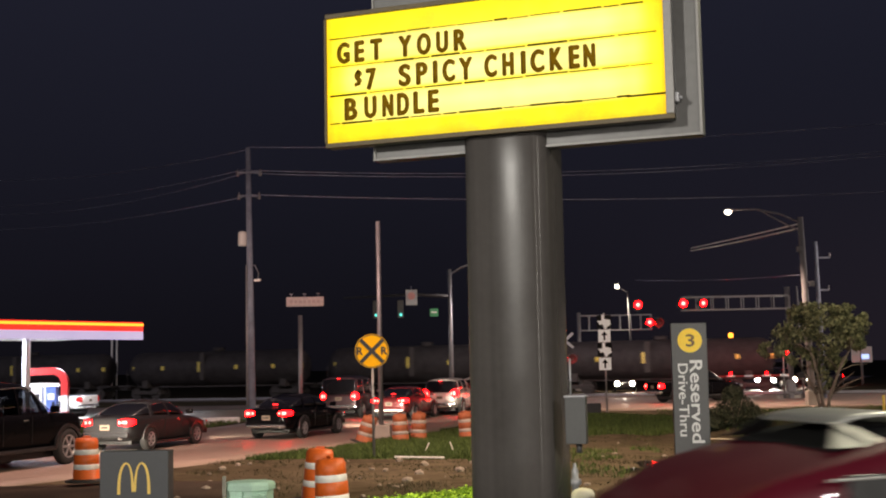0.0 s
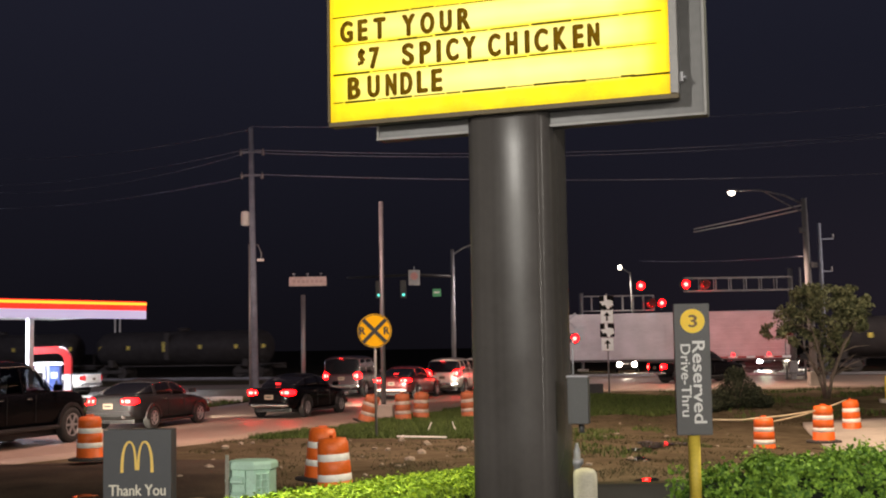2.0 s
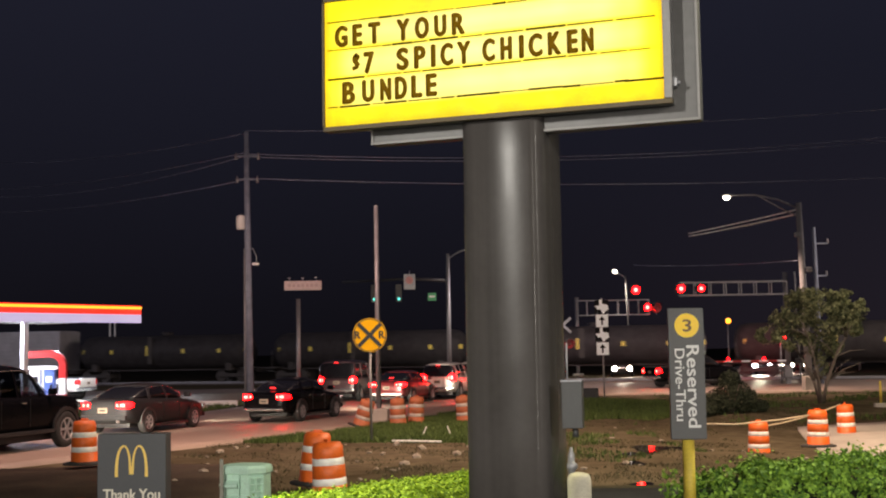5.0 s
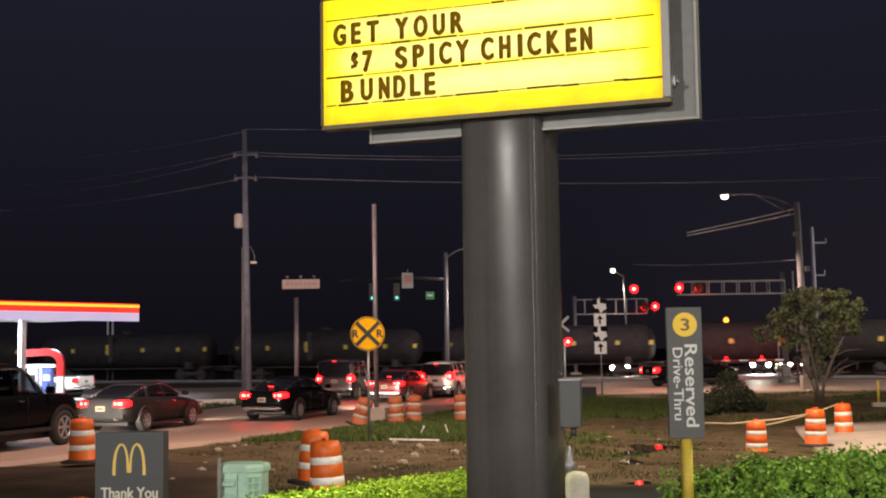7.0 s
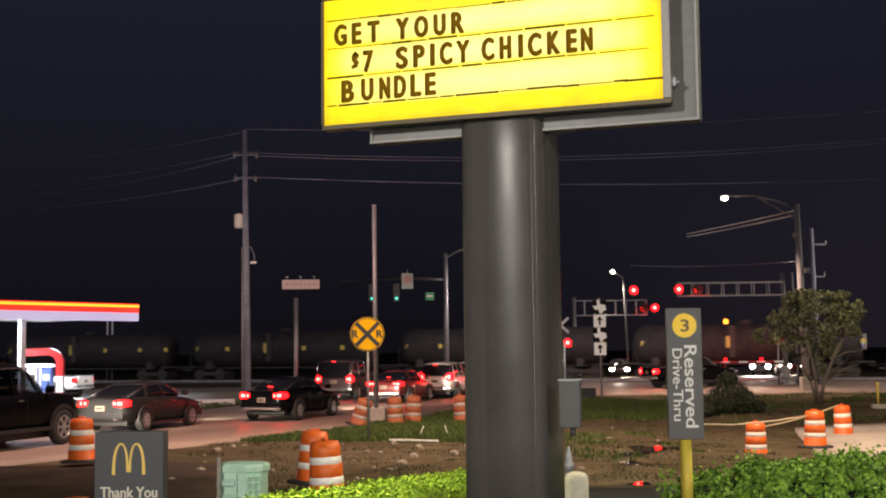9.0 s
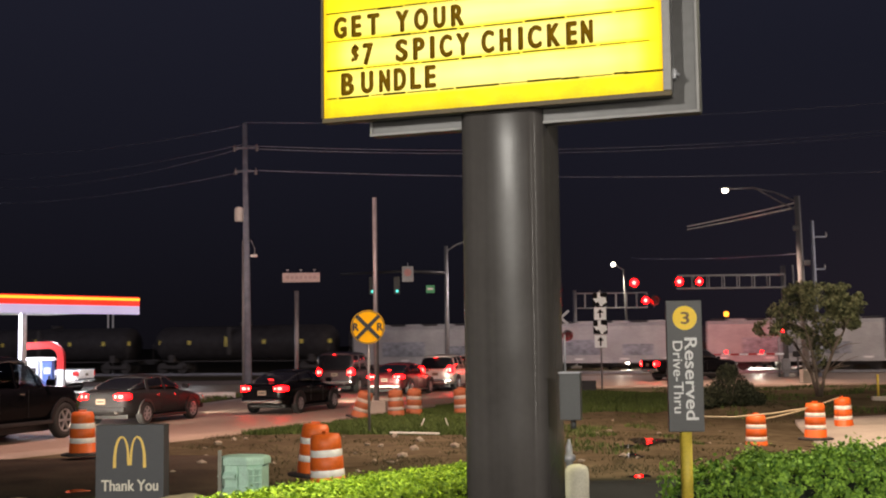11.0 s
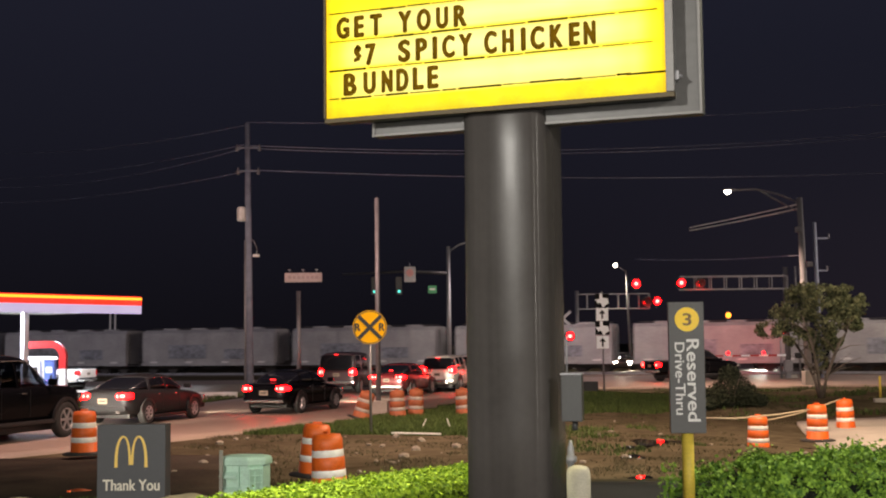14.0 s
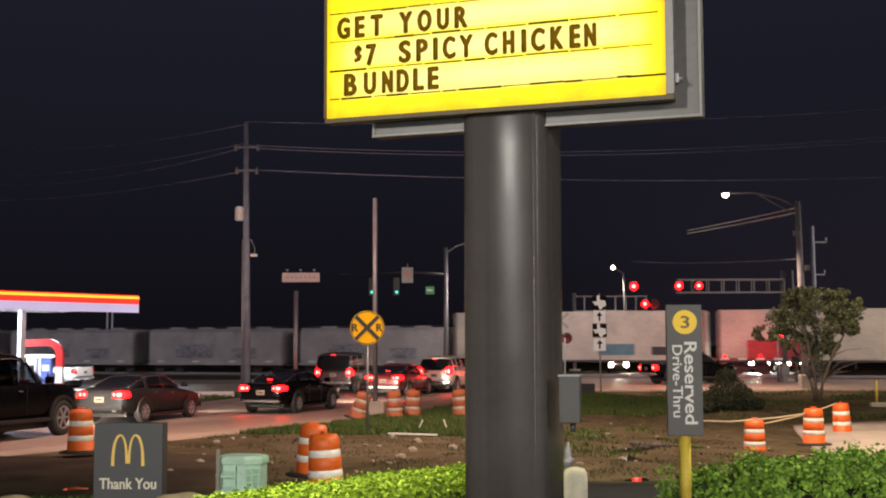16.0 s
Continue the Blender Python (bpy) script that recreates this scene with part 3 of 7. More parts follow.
# ---- signs, posts and lamps by the road ----
def make_drive_thru_sign():
    th = root("drive_through_sign", pose(2.245, 11.4, 0, 0, 0, -4), "grey reserved drive-through marker on a yellow bollard", "sign")
    part("bollard", tubed((0, 0.02, 0), (0, 0.02, 0.80), 0.056, n=20), YELLOW_PAINT, th, "yellow painted steel bollard", True)
    part("panel", boxed((0.005, 0, 1.412), (0.328, 0.07, 1.215), 0.008), SIGN_GREY, th, "upright dark grey sign panel")
    bm = bmesh.new()
    tube(bm, (0.012, -0.036, 1.858), (0.012, -0.044, 1.858), 0.112, n=40)
    part("number_disc", bm, material("disc_yellow", (0.95, 0.62, 0.0), 0.45, vary=0.06), th, "round yellow number disc")
    brown = material("digit_brown", (0.17, 0.09, 0.01), 0.5, vary=0.1)
    pale = material("sign_white", (0.70, 0.69, 0.68), 0.45, vary=0.06)
    lettering("digit", "3", pose(-0.026, -0.044, 1.803, 90), 0.072, 0.110, brown, th, 0.003, 0.0, 0.004)
    down = pose(0, 0, 0, 90, 0, 0) @ pose(0, 0, 0, 0, 0, -90)
    lettering("lettering", "Reserved", Matrix.Translation((0.004, -0.036, 1.675)) @ down, 0.755, 0.112, pale, th, 0.003, 0.0, 0.0035)
    lettering("lettering", "Drive-Thru", Matrix.Translation((-0.105, -0.036, 1.645)) @ down, 0.665, 0.088, pale, th, 0.003, 0.0, 0.002)


def make_thank_you_sign():
    th = root("thank_you_sign", pose(-3.84, 15.0, -0.42, 0, 0, -1), "low grey exit sign with gold arches and white words", "sign")
    part("panel", boxed((0, 0.13, 0.56), (0.835, 0.28, 1.135), 0.01), SIGN_DARK, th, "dark grey sign block")
    part("base", boxed((0.05, 0.12, -0.05), (1.1, 0.45, 0.12), 0.02), CONCRETE, th)
    # one arch as a tapering band, mirrored for its twin; the inner legs meet in the middle
    bm = bmesh.new()
    for sd in (-1, 1):
        mid, rows = [], []
        for k in range(25):
            f = k / 24
            a = math.pi * f
            lean = 0.092 if f < 0.5 else 0.078
            mid.append((sd * (0.092 + lean * math.cos(a)), 0.372 * math.sin(a) ** 0.74 if 0 < k < 24 else 0.0, (0.019 if f < 0.5 else 0.016) - 0.006 * math.sin(a)))
        mid[-1] = (sd * 0.011, 0.03, 0.015)
        for k, (x, z, w) in enumerate(mid):
            (xa, za, _), (xb, zb, _) = mid[max(k - 1, 0)], mid[min(k + 1, 24)]
            d = math.hypot(xb - xa, zb - za)
            ox, oz = ((zb - za) / d * w, -(xb - xa) / d * w) if 0 < k < 24 else (math.copysign(w, zb - za), 0.0)
            rows.append([(x - ox, 0, z - oz), (x + ox, 0, z + oz), (x + ox, 0.008 + 0.001 * sd, z + oz), (x - ox, 0.008 + 0.001 * sd, z - oz)])
        loft(bm, rows, smooth=False)
    bmesh.ops.recalc_face_normals(bm, faces=bm.faces)
    ob = part("emblem", bm, LOGO_GOLD, th, "double gold arch emblem")
    ob.location = (0.0, -0.014, 0.612)
    lettering("lettering", "Thank You", pose(-0.345, -0.011, 0.335, 90), 0.69, 0.130, material("sign_cream", (0.66, 0.62, 0.52), 0.45, vary=0.06), th, 0.003, 0.0, 0.004)


def make_pedestal():
    th = root("utility_pedestal", pose(-2.27, 14.0, -0.14, 0, 0, -12), "pale green louvred plastic utility pedestal", "utility box")
    corners = [(-0.26, -0.08), (-0.17, -0.21), (0.10, -0.22), (0.25, -0.10), (0.25, 0.12), (0.12, 0.22), (-0.14, 0.22), (-0.26, 0.10)]
    bm = bmesh.new()
    loft(bm, [[(x * s, y * s, z) for x, y in corners] for z, s in ((-0.4, 0.96), (0.46, 0.96))], smooth=False)
    part("body", bm, MINT, th)
    bm = bmesh.new()
    loft(bm, [[(x * s, y * s, z) for x, y in corners] for z, s in ((0.455, 1.0), (0.462, 1.05), (0.515, 1.05), (0.54, 1.0), (0.552, 0.90))], smooth=False)
    part("cap", bm, MINT, th, "flat overhanging cap")
    # sloping lips on the front panel, a plain band, then a small lattice beside it
    for z in (0.16, 0.33):
        bm = bmesh.new()
        loft(bm, [[(x, -0.205, z - 0.012), (x, -0.275, z - 0.012), (x, -0.270, z + 0.012), (x, -0.205, z + 0.060)] for x in (-0.165, -0.02)], smooth=False)
        bmesh.ops.recalc_face_normals(bm, faces=bm.faces)
        part("louvre", bm, MINT, th)
        bm = bmesh.new()
        loft(bm, [[(x, y, z - 0.012), (x - 0.035, y - 0.03, z - 0.012), (x - 0.032, y - 0.028, z + 0.006), (x, y, z + 0.045)] for x, y in ((-0.255, -0.085), (-0.175, -0.20))], smooth=False)
        bmesh.ops.recalc_face_normals(bm, faces=bm.faces)
        part("louvre", bm, MINT, th)
    part("corner_strip", boxed((-0.008, -0.224, 0.20), (0.018, 0.03, 0.50), 0.006), MINT, th)
    for z in (0.10, 0.18, 0.26, 0.34, 0.41):
        part("lattice_bar", boxed((0.175, -0.168, z), (0.17, 0.035, 0.016), 0.004, Matrix.Rotation(math.atan2(0.12, 0.15), 4, "Z")), MINT, th)
    for f in (0.12, 0.5, 0.88):
        part("lattice_bar", boxed((0.10 + 0.15 * f, -0.228 + 0.12 * f, 0.25), (0.016, 0.03, 0.36), 0.004, Matrix.Rotation(math.atan2(0.12, 0.15), 4, "Z")), MINT, th)
    part("stake", boxed((-0.20, -0.262, 0.31), (0.040, 0.02, 0.64), 0.004), TIMBER_PALE, th, "thin grey marker stake")


def make_box_on_pole():
    th = root("junction_box", pose(0.884, 8.32, 1.278, 0, 0, -14), "grey metal electrical box fixed to the pylon pole", "electrical box")
    part("body", boxed((-0.02, 0.0, 0.0), (0.14, 0.10, 0.315), 0.006), material("box_grey", (0.040, 0.041, 0.041), 0.5, 0.2, vary=0.15), th)
    part("hood", boxed((-0.02, -0.004, 0.162), (0.15, 0.115, 0.012), 0.003), STEEL, th)
    part("conduit", tubed((-0.01, 0.03, -0.22), (-0.01, 0.03, -0.15), 0.02), bpy.data.materials["box_grey"], th)
    part("conduit", tubed((-0.055, 0.0, 0.16), (-0.055, 0.0, 0.42), 0.007), STEEL, th)
    th = root("concrete_bollard", pose(1.095, 10.2, 0), "squat round-topped concrete bollard", "bollard")
    bm = bmesh.new()
    lathe(bm, [(0.10, 0), (0.10, 0.56), (0.094, 0.60), (0.075, 0.625), (0.03, 0.638)], 24)
    part("body", bm, material("cast_concrete", (0.52, 0.49, 0.40), 0.85, scale=5, vary=0.22, bump=0.3, fine=70), th, "", True)
    th = root("standpipe_valve", pose(1.09, 10.75, 0), "small pale metal valve behind the bollard", "valve")
    bm = bmesh.new()
    lathe(bm, [(0.03, 0), (0.03, 0.60), (0.055, 0.62), (0.055, 0.66), (0.03, 0.67), (0.03, 0.74), (0.02, 0.76), (0.012, 0.80)], 16)
    part("body", bm, STEEL, th, "", True)


def make_crossing_warning():
    th = root("railway_warning_sign", pose(-1.955, 31.7, ROAD_Z, 0, 0, 3), "round yellow railway crossing warning sign on a thin post", "road sign")
    part("post", tubed((0.02, 0.05, 0), (0.0, 0.05, 3.1), 0.034, n=10), STEEL, th, "", True)
    part("disc", tubed((0, 0.0, 2.76), (0, 0.012, 2.76), 0.442, n=48), YELLOW_SIGN, th)
    bm = bmesh.new()
    n = 48
    o = [bm.verts.new((0.428 * math.cos(2 * math.pi * i / n), -0.003, 2.76 + 0.428 * math.sin(2 * math.pi * i / n))) for i in range(n)]
    q = [bm.verts.new((0.407 * math.cos(2 * math.pi * i / n), -0.003, 2.76 + 0.407 * math.sin(2 * math.pi * i / n))) for i in range(n)]
    for i in range(n):
        bm.faces.new((o[i], o[(i + 1) % n], q[(i + 1) % n], q[i]))
    part("border", bm, BLACK, th)
    for a in (45, -45):
        part("cross_bar", boxed((0, -0.004 - (0.002 if a > 0 else 0), 2.76), (0.84, 0.004, 0.098), 0, Matrix.Rotation(radians(a), 4, "Y")), BLACK, th)
    for x in (-0.395, 0.235):
        lettering("letter", "R", pose(x, -0.003, 2.67, 90), 0.14, 0.19, BLACK, th, 0.003, 0.0, 0.010)


def make_tall_post():
    th = root("bare_steel_post", pose(-2.25, 41, ROAD_Z), "tall bare steel post on a concrete block", "post")
    part("post", tubed((0, 0, 0.2), (-0.02, 0, 7.27), 0.085, 0.075, 14), STEEL, th, "", True)
    part("block", boxed((0, 0, 0.22), (0.62, 0.6, 0.44), 0.04), CONCRETE, th, "grey concrete footing block")


def make_utility_pole():
    th = root("utility_pole", pose(-8.72, 54, ROAD_Z), "tall wooden utility pole with a transformer and wires", "utility pole")
    part("pole", tubed((0.08, 0, 0), (-0.06, 0, 12.3), 0.19, 0.11, 14), TIMBER, th, "", True)
    part("riser_pipe", tubed((-0.1, -0.17, 0), (-0.12, -0.13, 7.0), 0.05, n=8), STEEL, th, "pale metal conduit up the pole", True)
    for z, s in ((11.15, 0.55), (10.1, 0.5)):
        part("bracket", boxed((0, -0.1, z), (s * 2, 0.08, 0.09), 0.01), TIMBER, th)
        for x in (-s + 0.05, s - 0.05):
            bm = bmesh.new()
            lathe(bm, [(0.05, 0), (0.09, 0.04), (0.05, 0.1), (0.09, 0.15), (0.05, 0.21), (0.03, 0.32)], 12)
            ins = part("insulator", bm, STEEL, th, "", True)
            ins.location = (x, -0.1, z - 0.16)
    bm = bmesh.new()
    lathe(bm, [(0.15, 0), (0.2, 0.04), (0.2, 0.55), (0.17, 0.62), (0.05, 0.66)], 18)
    t = part("transformer", bm, WHITE_PAINT, th, "grey cylindrical transformer", True)
    t.location = (-0.3, -0.1, 7.85)
    bm = bmesh.new()
    swept(bm, [(0.03, -0.1, 6.95), (0.25, -0.15, 7.0), (0.42, -0.2, 6.6), (0.40, -0.2, 6.35)], 0.025)
    part("lamp_arm", bm, STEEL, th)
    part("lamp_head", boxed((0.38, -0.2, 6.3), (0.3, 0.16, 0.12), 0.03), WHITE_PAINT, th)


def make_wires():
    lines = (((-8.75, 54.00, 10.70), (-32.29, 80.00, 12.87), 0.5), ((-8.75, 54.00, 10.55), (-32.28, 80.00, 12.53), 0.8), ((-8.75, 54.00, 9.47), (-32.26, 80.00, 11.36), 0.5), ((-8.75, 54.00, 11.57), (-32.32, 80.00, 14.79), 0.6),
             ((-8.75, 54.00, 10.62), (24.20, 60.00, 12.13), 0.6), ((-8.75, 54.00, 10.49), (24.19, 60.00, 11.93), 0.6), ((-8.75, 54.00, 9.52), (24.09, 60.00, 9.98), 0.35), ((-8.75, 54.00, 11.67), (24.26, 60.00, 13.50), 0.4),
             ((18.77, 64.00, 8.86), (16.20, 80.00, 9.17), 0.03), ((18.76, 64.00, 8.62), (16.20, 80.00, 8.98), 0.04), ((18.66, 64.00, 6.14), (14.05, 90.00, 7.81), 0.15))
    for a, b, sag in lines:
        a, b = Vector(a), Vector(b)
        pts = [a.lerp(b, k / 16) - Vector((0, 0, sag * 4 * (k / 16) * (1 - k / 16))) for k in range(17)]
        bm = bmesh.new()
        # two wires by the street lamp: thicker, and white for the lamp's light on them
        swept(bm, pts, 0.04 if a.x > 15 and sag < 0.1 else 0.016, 5)
        tagged(obj("overhead_wire", bm, WHITE_PAINT if a.x > 15 and sag < 0.1 else WIRE), "thin overhead wire against the night sky", "wire", "overhead wires")


def make_board_sign():
    th = root("lit_board", pose(-6.97, 60, ROAD_Z, 0, 0, 0), "pale oblong sign board with small lamps, on a post", "sign")
    part("post", tubed((-0.25, 0.1, 0), (-0.25, 0.1, 5.0), 0.11, n=12), STEEL, th, "", True)
    part("board", boxed((0, 0, 5.66), (1.84, 0.12, 0.46), 0.02), material("pale_pink_board", (0.62, 0.50, 0.50), 0.6, vary=0.15), th)
    for k in range(7):
        part("text_bar", boxed((-0.66 + 0.22 * k, -0.064, 5.66), (0.15, 0.006, 0.16)), material("faded_red", (0.52, 0.38, 0.38), 0.6, vary=0.1) if k == 0 else bpy.data.materials["faded_red"], th)
    for x in (-0.66, 0.0, 0.66):
        bm = bmesh.new()
        tube(bm, (x, 0, 5.88), (x, -0.1, 6.02), 0.02)
        box(bm, (x, -0.14, 6.03), (0.16, 0.1, 0.05), 0.01)
        part("board_lamp", bm, STEEL, th)


def make_mast_arm():
    th = root("traffic_signal_mast", pose(0.25, 79, ROAD_Z), "steel traffic signal mast with an arm, signals and plates", "traffic signal")
    part("pole", tubed((0, 0, 0), (0, 0, 8.65), 0.17, 0.12, 14), STEEL, th, "", True)
    bm = bmesh.new()
    swept(bm, [(0, 0, 8.3), (0.7, 0, 8.75), (1.5, 0, 9.0), (2.2, 0, 9.05)], 0.05)
    part("lamp_arm", bm, STEEL, th)
    bm = bmesh.new()
    swept(bm, [(0, 0, 6.9), (-2.5, 0, 7.05), (-6.9, 0, 6.9)], [0.12, 0.09, 0.06])
    # the steel arm is coloured black because no light reaches it
    part("mast_arm", bm, BLACK, th)
    for x, z in ((-4.82, 6.0), (-3.22, 6.0)):
        part("signal_head", boxed((x, -0.05, z + 0.12), (0.4, 0.22, 1.15), 0.03), BLACK, th)
        bm = bmesh.new()
        tube(bm, (x + 0.02, -0.17, z - 0.25), (x + 0.02, -0.19, z - 0.25), 0.10, n=18)
        part("lens", bm, SIGNAL_TEAL, th, "glowing teal lens")
    part("plate", boxed((-2.5, -0.14, 6.85), (0.74, 0.03, 1.0), 0.01), STEEL, th, "grey regulatory plate")
    part("mark", tubed((-2.5, -0.16, 6.95), (-2.5, -0.165, 6.95), 0.25, n=24), material("mark_red", (0.45, 0.2, 0.2), 0.6), th)
    part("hanger", tubed((-2.5, -0.1, 7.3), (-2.5, -0.1, 7.6), 0.03, n=6), STEEL, th)
    part("plate", boxed((-1.05, -0.14, 5.85), (0.55, 0.03, 0.5), 0.01), material("sign_green", (0.05, 0.30, 0.12), 0.5, vary=0.1), th, "small green street plate")
    part("text_bar", boxed((-1.05, -0.16, 5.87), (0.36, 0.006, 0.12)), WHITE_PAINT, th)


def texas(s):
    pts = [(-0.17, 0.5), (0.03, 0.5), (0.03, 0.22), (0.15, 0.16), (0.28, 0.15), (0.43, 0.11), (0.45, -0.10), (0.49, -0.2), (0.36, -0.28), (0.2, -0.38), (0.17, -0.5), (0.09, -0.5), (-0.01, -0.40), (-0.06, -0.25), (-0.16, -0.15), (-0.25, -0.24), (-0.33, -0.18), (-0.38, -0.06), (-0.5, 0.06), (-0.17, 0.09)]
    return [(x * s, z * s) for x, z in pts]


SHEETING = material("sign_sheeting", (0.82, 0.88, 0.92), 0.35, vary=0.05)


def make_route_markers():
    th = root("route_marker_assembly", pose(7.35, 57, ROAD_Z, 0, 0, -8), "post with two state route markers and two arrow plates", "road sign")
    part("post", tubed((0.02, 0.06, 0), (0, 0.06, 4.7), 0.04, n=10), STEEL, th, "", True)
    for z, kind in ((4.28, 0), (3.62, 1), (2.98, 0), (2.32, 1)):
        if kind == 0:
            part("plate", boxed((0, 0, z), (0.66, 0.02, 0.62), 0.006), MATT_BLACK, th, "black square route plate")
            bm = polygon(bmesh.new(), texas(0.66), 0.008)
            q = part("state_outline", bm, SHEETING, th)
            q.location = (0, -0.02, z)
        else:
            part("plate", boxed((0, 0, z), (0.56, 0.02, 0.58), 0.006), SHEETING, th, "white arrow plate")
            bm = polygon(bmesh.new(), [(-0.04, -0.2), (0.04, -0.2), (0.04, 0.03), (0.15, 0.03), (0, 0.22), (-0.15, 0.03), (-0.04, 0.03)], 0.008)
            q = part("arrow", bm, MATT_BLACK, th)
            q.location = (0, -0.02, z)


FLASHERS = []


def lamp_unit(th, x, y, z, flash=None, size=0.2):
    """A round crossing lamp with a black target; flash 0 or 1 turns its lit disc about."""
    part("target", tubed((x, y, z), (x, y + 0.03, z), size * 1.45, n=28), BLACK, th)
    bm = bmesh.new()
    n = 22
    tube(bm, (0, -0.012, 0), (0, -0.001, 0), size, n=n, mat=0)
    tube(bm, (0, 0.001, 0), (0, 0.012, 0), size, n=n, mat=1)
    tube(bm, (0, -0.018, 0), (0, -0.0125, 0), size * 0.45, n=n, mat=2)
    lens = part("lens", bm, [SIGNAL_RED, bpy.data.materials["lens_off"], BULB], th, "round red crossing lamp")
    lens.location = (x, y - size - 0.06, z)
    bm = bmesh.new()
    rows = []
    for yy in (0, -size * 2.3):
        rows.append([(x + size * 1.08 * math.cos(radians(a)), y - 0.02 + yy, z + size * 1.08 * math.sin(radians(a))) for a in range(10, 171, 16)] +
                    [(x + size * 1.14 * math.cos(radians(a)), y - 0.02 + yy, z + size * 1.14 * math.sin(radians(a))) for a in range(170, 9, -16)])
    loft(bm, rows)
    part("visor", bm, BLACK, th)
    if flash is not None:
        FLASHERS.append((lens, (x, y - size - 0.06, z), flash))


material("lens_off", (0.10, 0.008, 0.01), 0.25, vary=0.1)


def make_cantilever(where, label, span, z0, z1, top, lamps):
    th = root("crossing_cantilever", where, label, "railway signal")
    part("mast", tubed((0, 0, 0), (0, 0, top), 0.17, n=14), STEEL, th, "", True)
    part("footing", boxed((0, 0, 0.1), (0.9, 0.9, 0.2), 0.03), CONCRETE, th)
    for y in (-0.3, 0.3):
        for z in (z0, z1):
            part("chord", boxed((span / 2, y, z), (abs(span), 0.08, 0.09), 0.01), STEEL, th)
        k = max(4, int(abs(span) / 0.85))
        for i in range(k + 1):
            x = span * i / k
            part("web_bar", boxed((x, y, (z0 + z1) / 2), (0.06, 0.06, z1 - z0), 0.006), STEEL, th)
    for i in range(0, 7):
        x = span * i / 6
        part("cross_tie", boxed((x, 0, z0), (0.06, 0.6, 0.06), 0.006), STEEL, th)
    for x, z, f, s in lamps:
        part("hanger", tubed((x, -0.3, z0), (x, -0.3, z + 0.1), 0.03, n=6), STEEL, th)
        lamp_unit(th, x, -0.42, z, f, s)
    return th


def make_crossing_signal():
    th = root("crossing_signal", pose(7.72, 80, ROAD_Z), "railway crossing signal with pale crossbuck and red flashers", "railway signal")
    part("post", tubed((0, 0, 0), (0, 0, 4.4), 0.06, n=12), STEEL, th, "", True)
    part("footing", boxed((0, 0, 0.1), (0.6, 0.6, 0.2), 0.03), CONCRETE, th)
    for a in (42, -42):
        part("crossbuck_arm", boxed((0, -0.08 - (0.012 if a > 0 else 0), 3.9), (1.45, 0.01, 0.17), 0.003, Matrix.Rotation(radians(a), 4, "Y")), STEEL, th, "pale crossbuck arm")
    part("lamp_arm", boxed((0, -0.08, 2.78), (0.95, 0.06, 0.06), 0.01), STEEL, th)
    lamp_unit(th, 0.42, -0.12, 2.75, 1, 0.25)
    lamp_unit(th, -0.40, -0.12, 2.75, 0, 0.25)
    th = root("crossing_signal", pose(20.75, 75.6, ROAD_Z), "low railway crossing flasher on a slim post", "railway signal")
    part("post", tubed((0, 0, 0), (0, 0, 3.1), 0.05, n=10), STEEL, th, "", True)
    lamp_unit(th, -0.16, -0.08, 2.9, 1, 0.13)
    lamp_unit(th, 0.22, -0.08, 2.9, 0, 0.13)


def make_gate():
    """The lowered barrier of the crossing; local x runs from the mast out along the arm."""
    th = root("crossing_gate", pose(21.0, 75.4, ROAD_Z, 0, 0, 180), "lowered railway crossing barrier arm with red lamps", "barrier")
    part("machine", boxed((-0.1, 0, 0.75), (0.5, 0.45, 0.75), 0.05), STEEL, th, "grey barrier machine housing")
    part("pedestal", boxed((-0.1, 0, 0.2), (0.3, 0.3, 0.4), 0.03), STEEL, th)
    part("counterweight", boxed((-0.75, 0.1, 1.40), (0.45, 0.12, 0.34), 0.03), BLACK, th)
    red = material("barrier_red", (0.35, 0.03, 0.03), 0.5, vary=0.15)
    for k in range(13):
        part("stripe", boxed((0.30 + 0.55 * k, 0.1, 1.42), (0.55, 0.03, 0.12 - 0.004 * k), 0.004), SHEETING if k % 2 == 0 else red, th)
    for x in (1.4, 3.6, 6.9):
        lm = part("arm_lamp", boxed((x, 0.1, 1.56), (0.10, 0.12, 0.14), 0.02), BLACK, th)
        part("lens", tubed((x, 0.16, 1.58), (x, 0.20, 1.58), 0.085, n=16), SIGNAL_RED, lm, "lit red arm lamp")


def make_far_sign():
    th = root("roadside_board", pose(39.3, 116.0, ROAD_Z, 0, 0, -10), "distant white board with blue light beyond the railway", "sign")
    part("post", tubed((0, 0.1, 0), (0, 0.1, 2.0), 0.10, n=10), STEEL, th, "", True)
    part("board", boxed((0, 0, 2.75), (1.9, 0.16, 1.5), 0.03), WHITE_PAINT, th, "white weathered board")
    part("light_bar", boxed((0.25, -0.10, 2.55), (0.75, 0.04, 0.42), 0.01), material("blue_white_glow", (0.6, 0.7, 0.9), 0.3, emit=(0.35, 0.50, 1.0), power=1.6), th, "blue-white light panel")


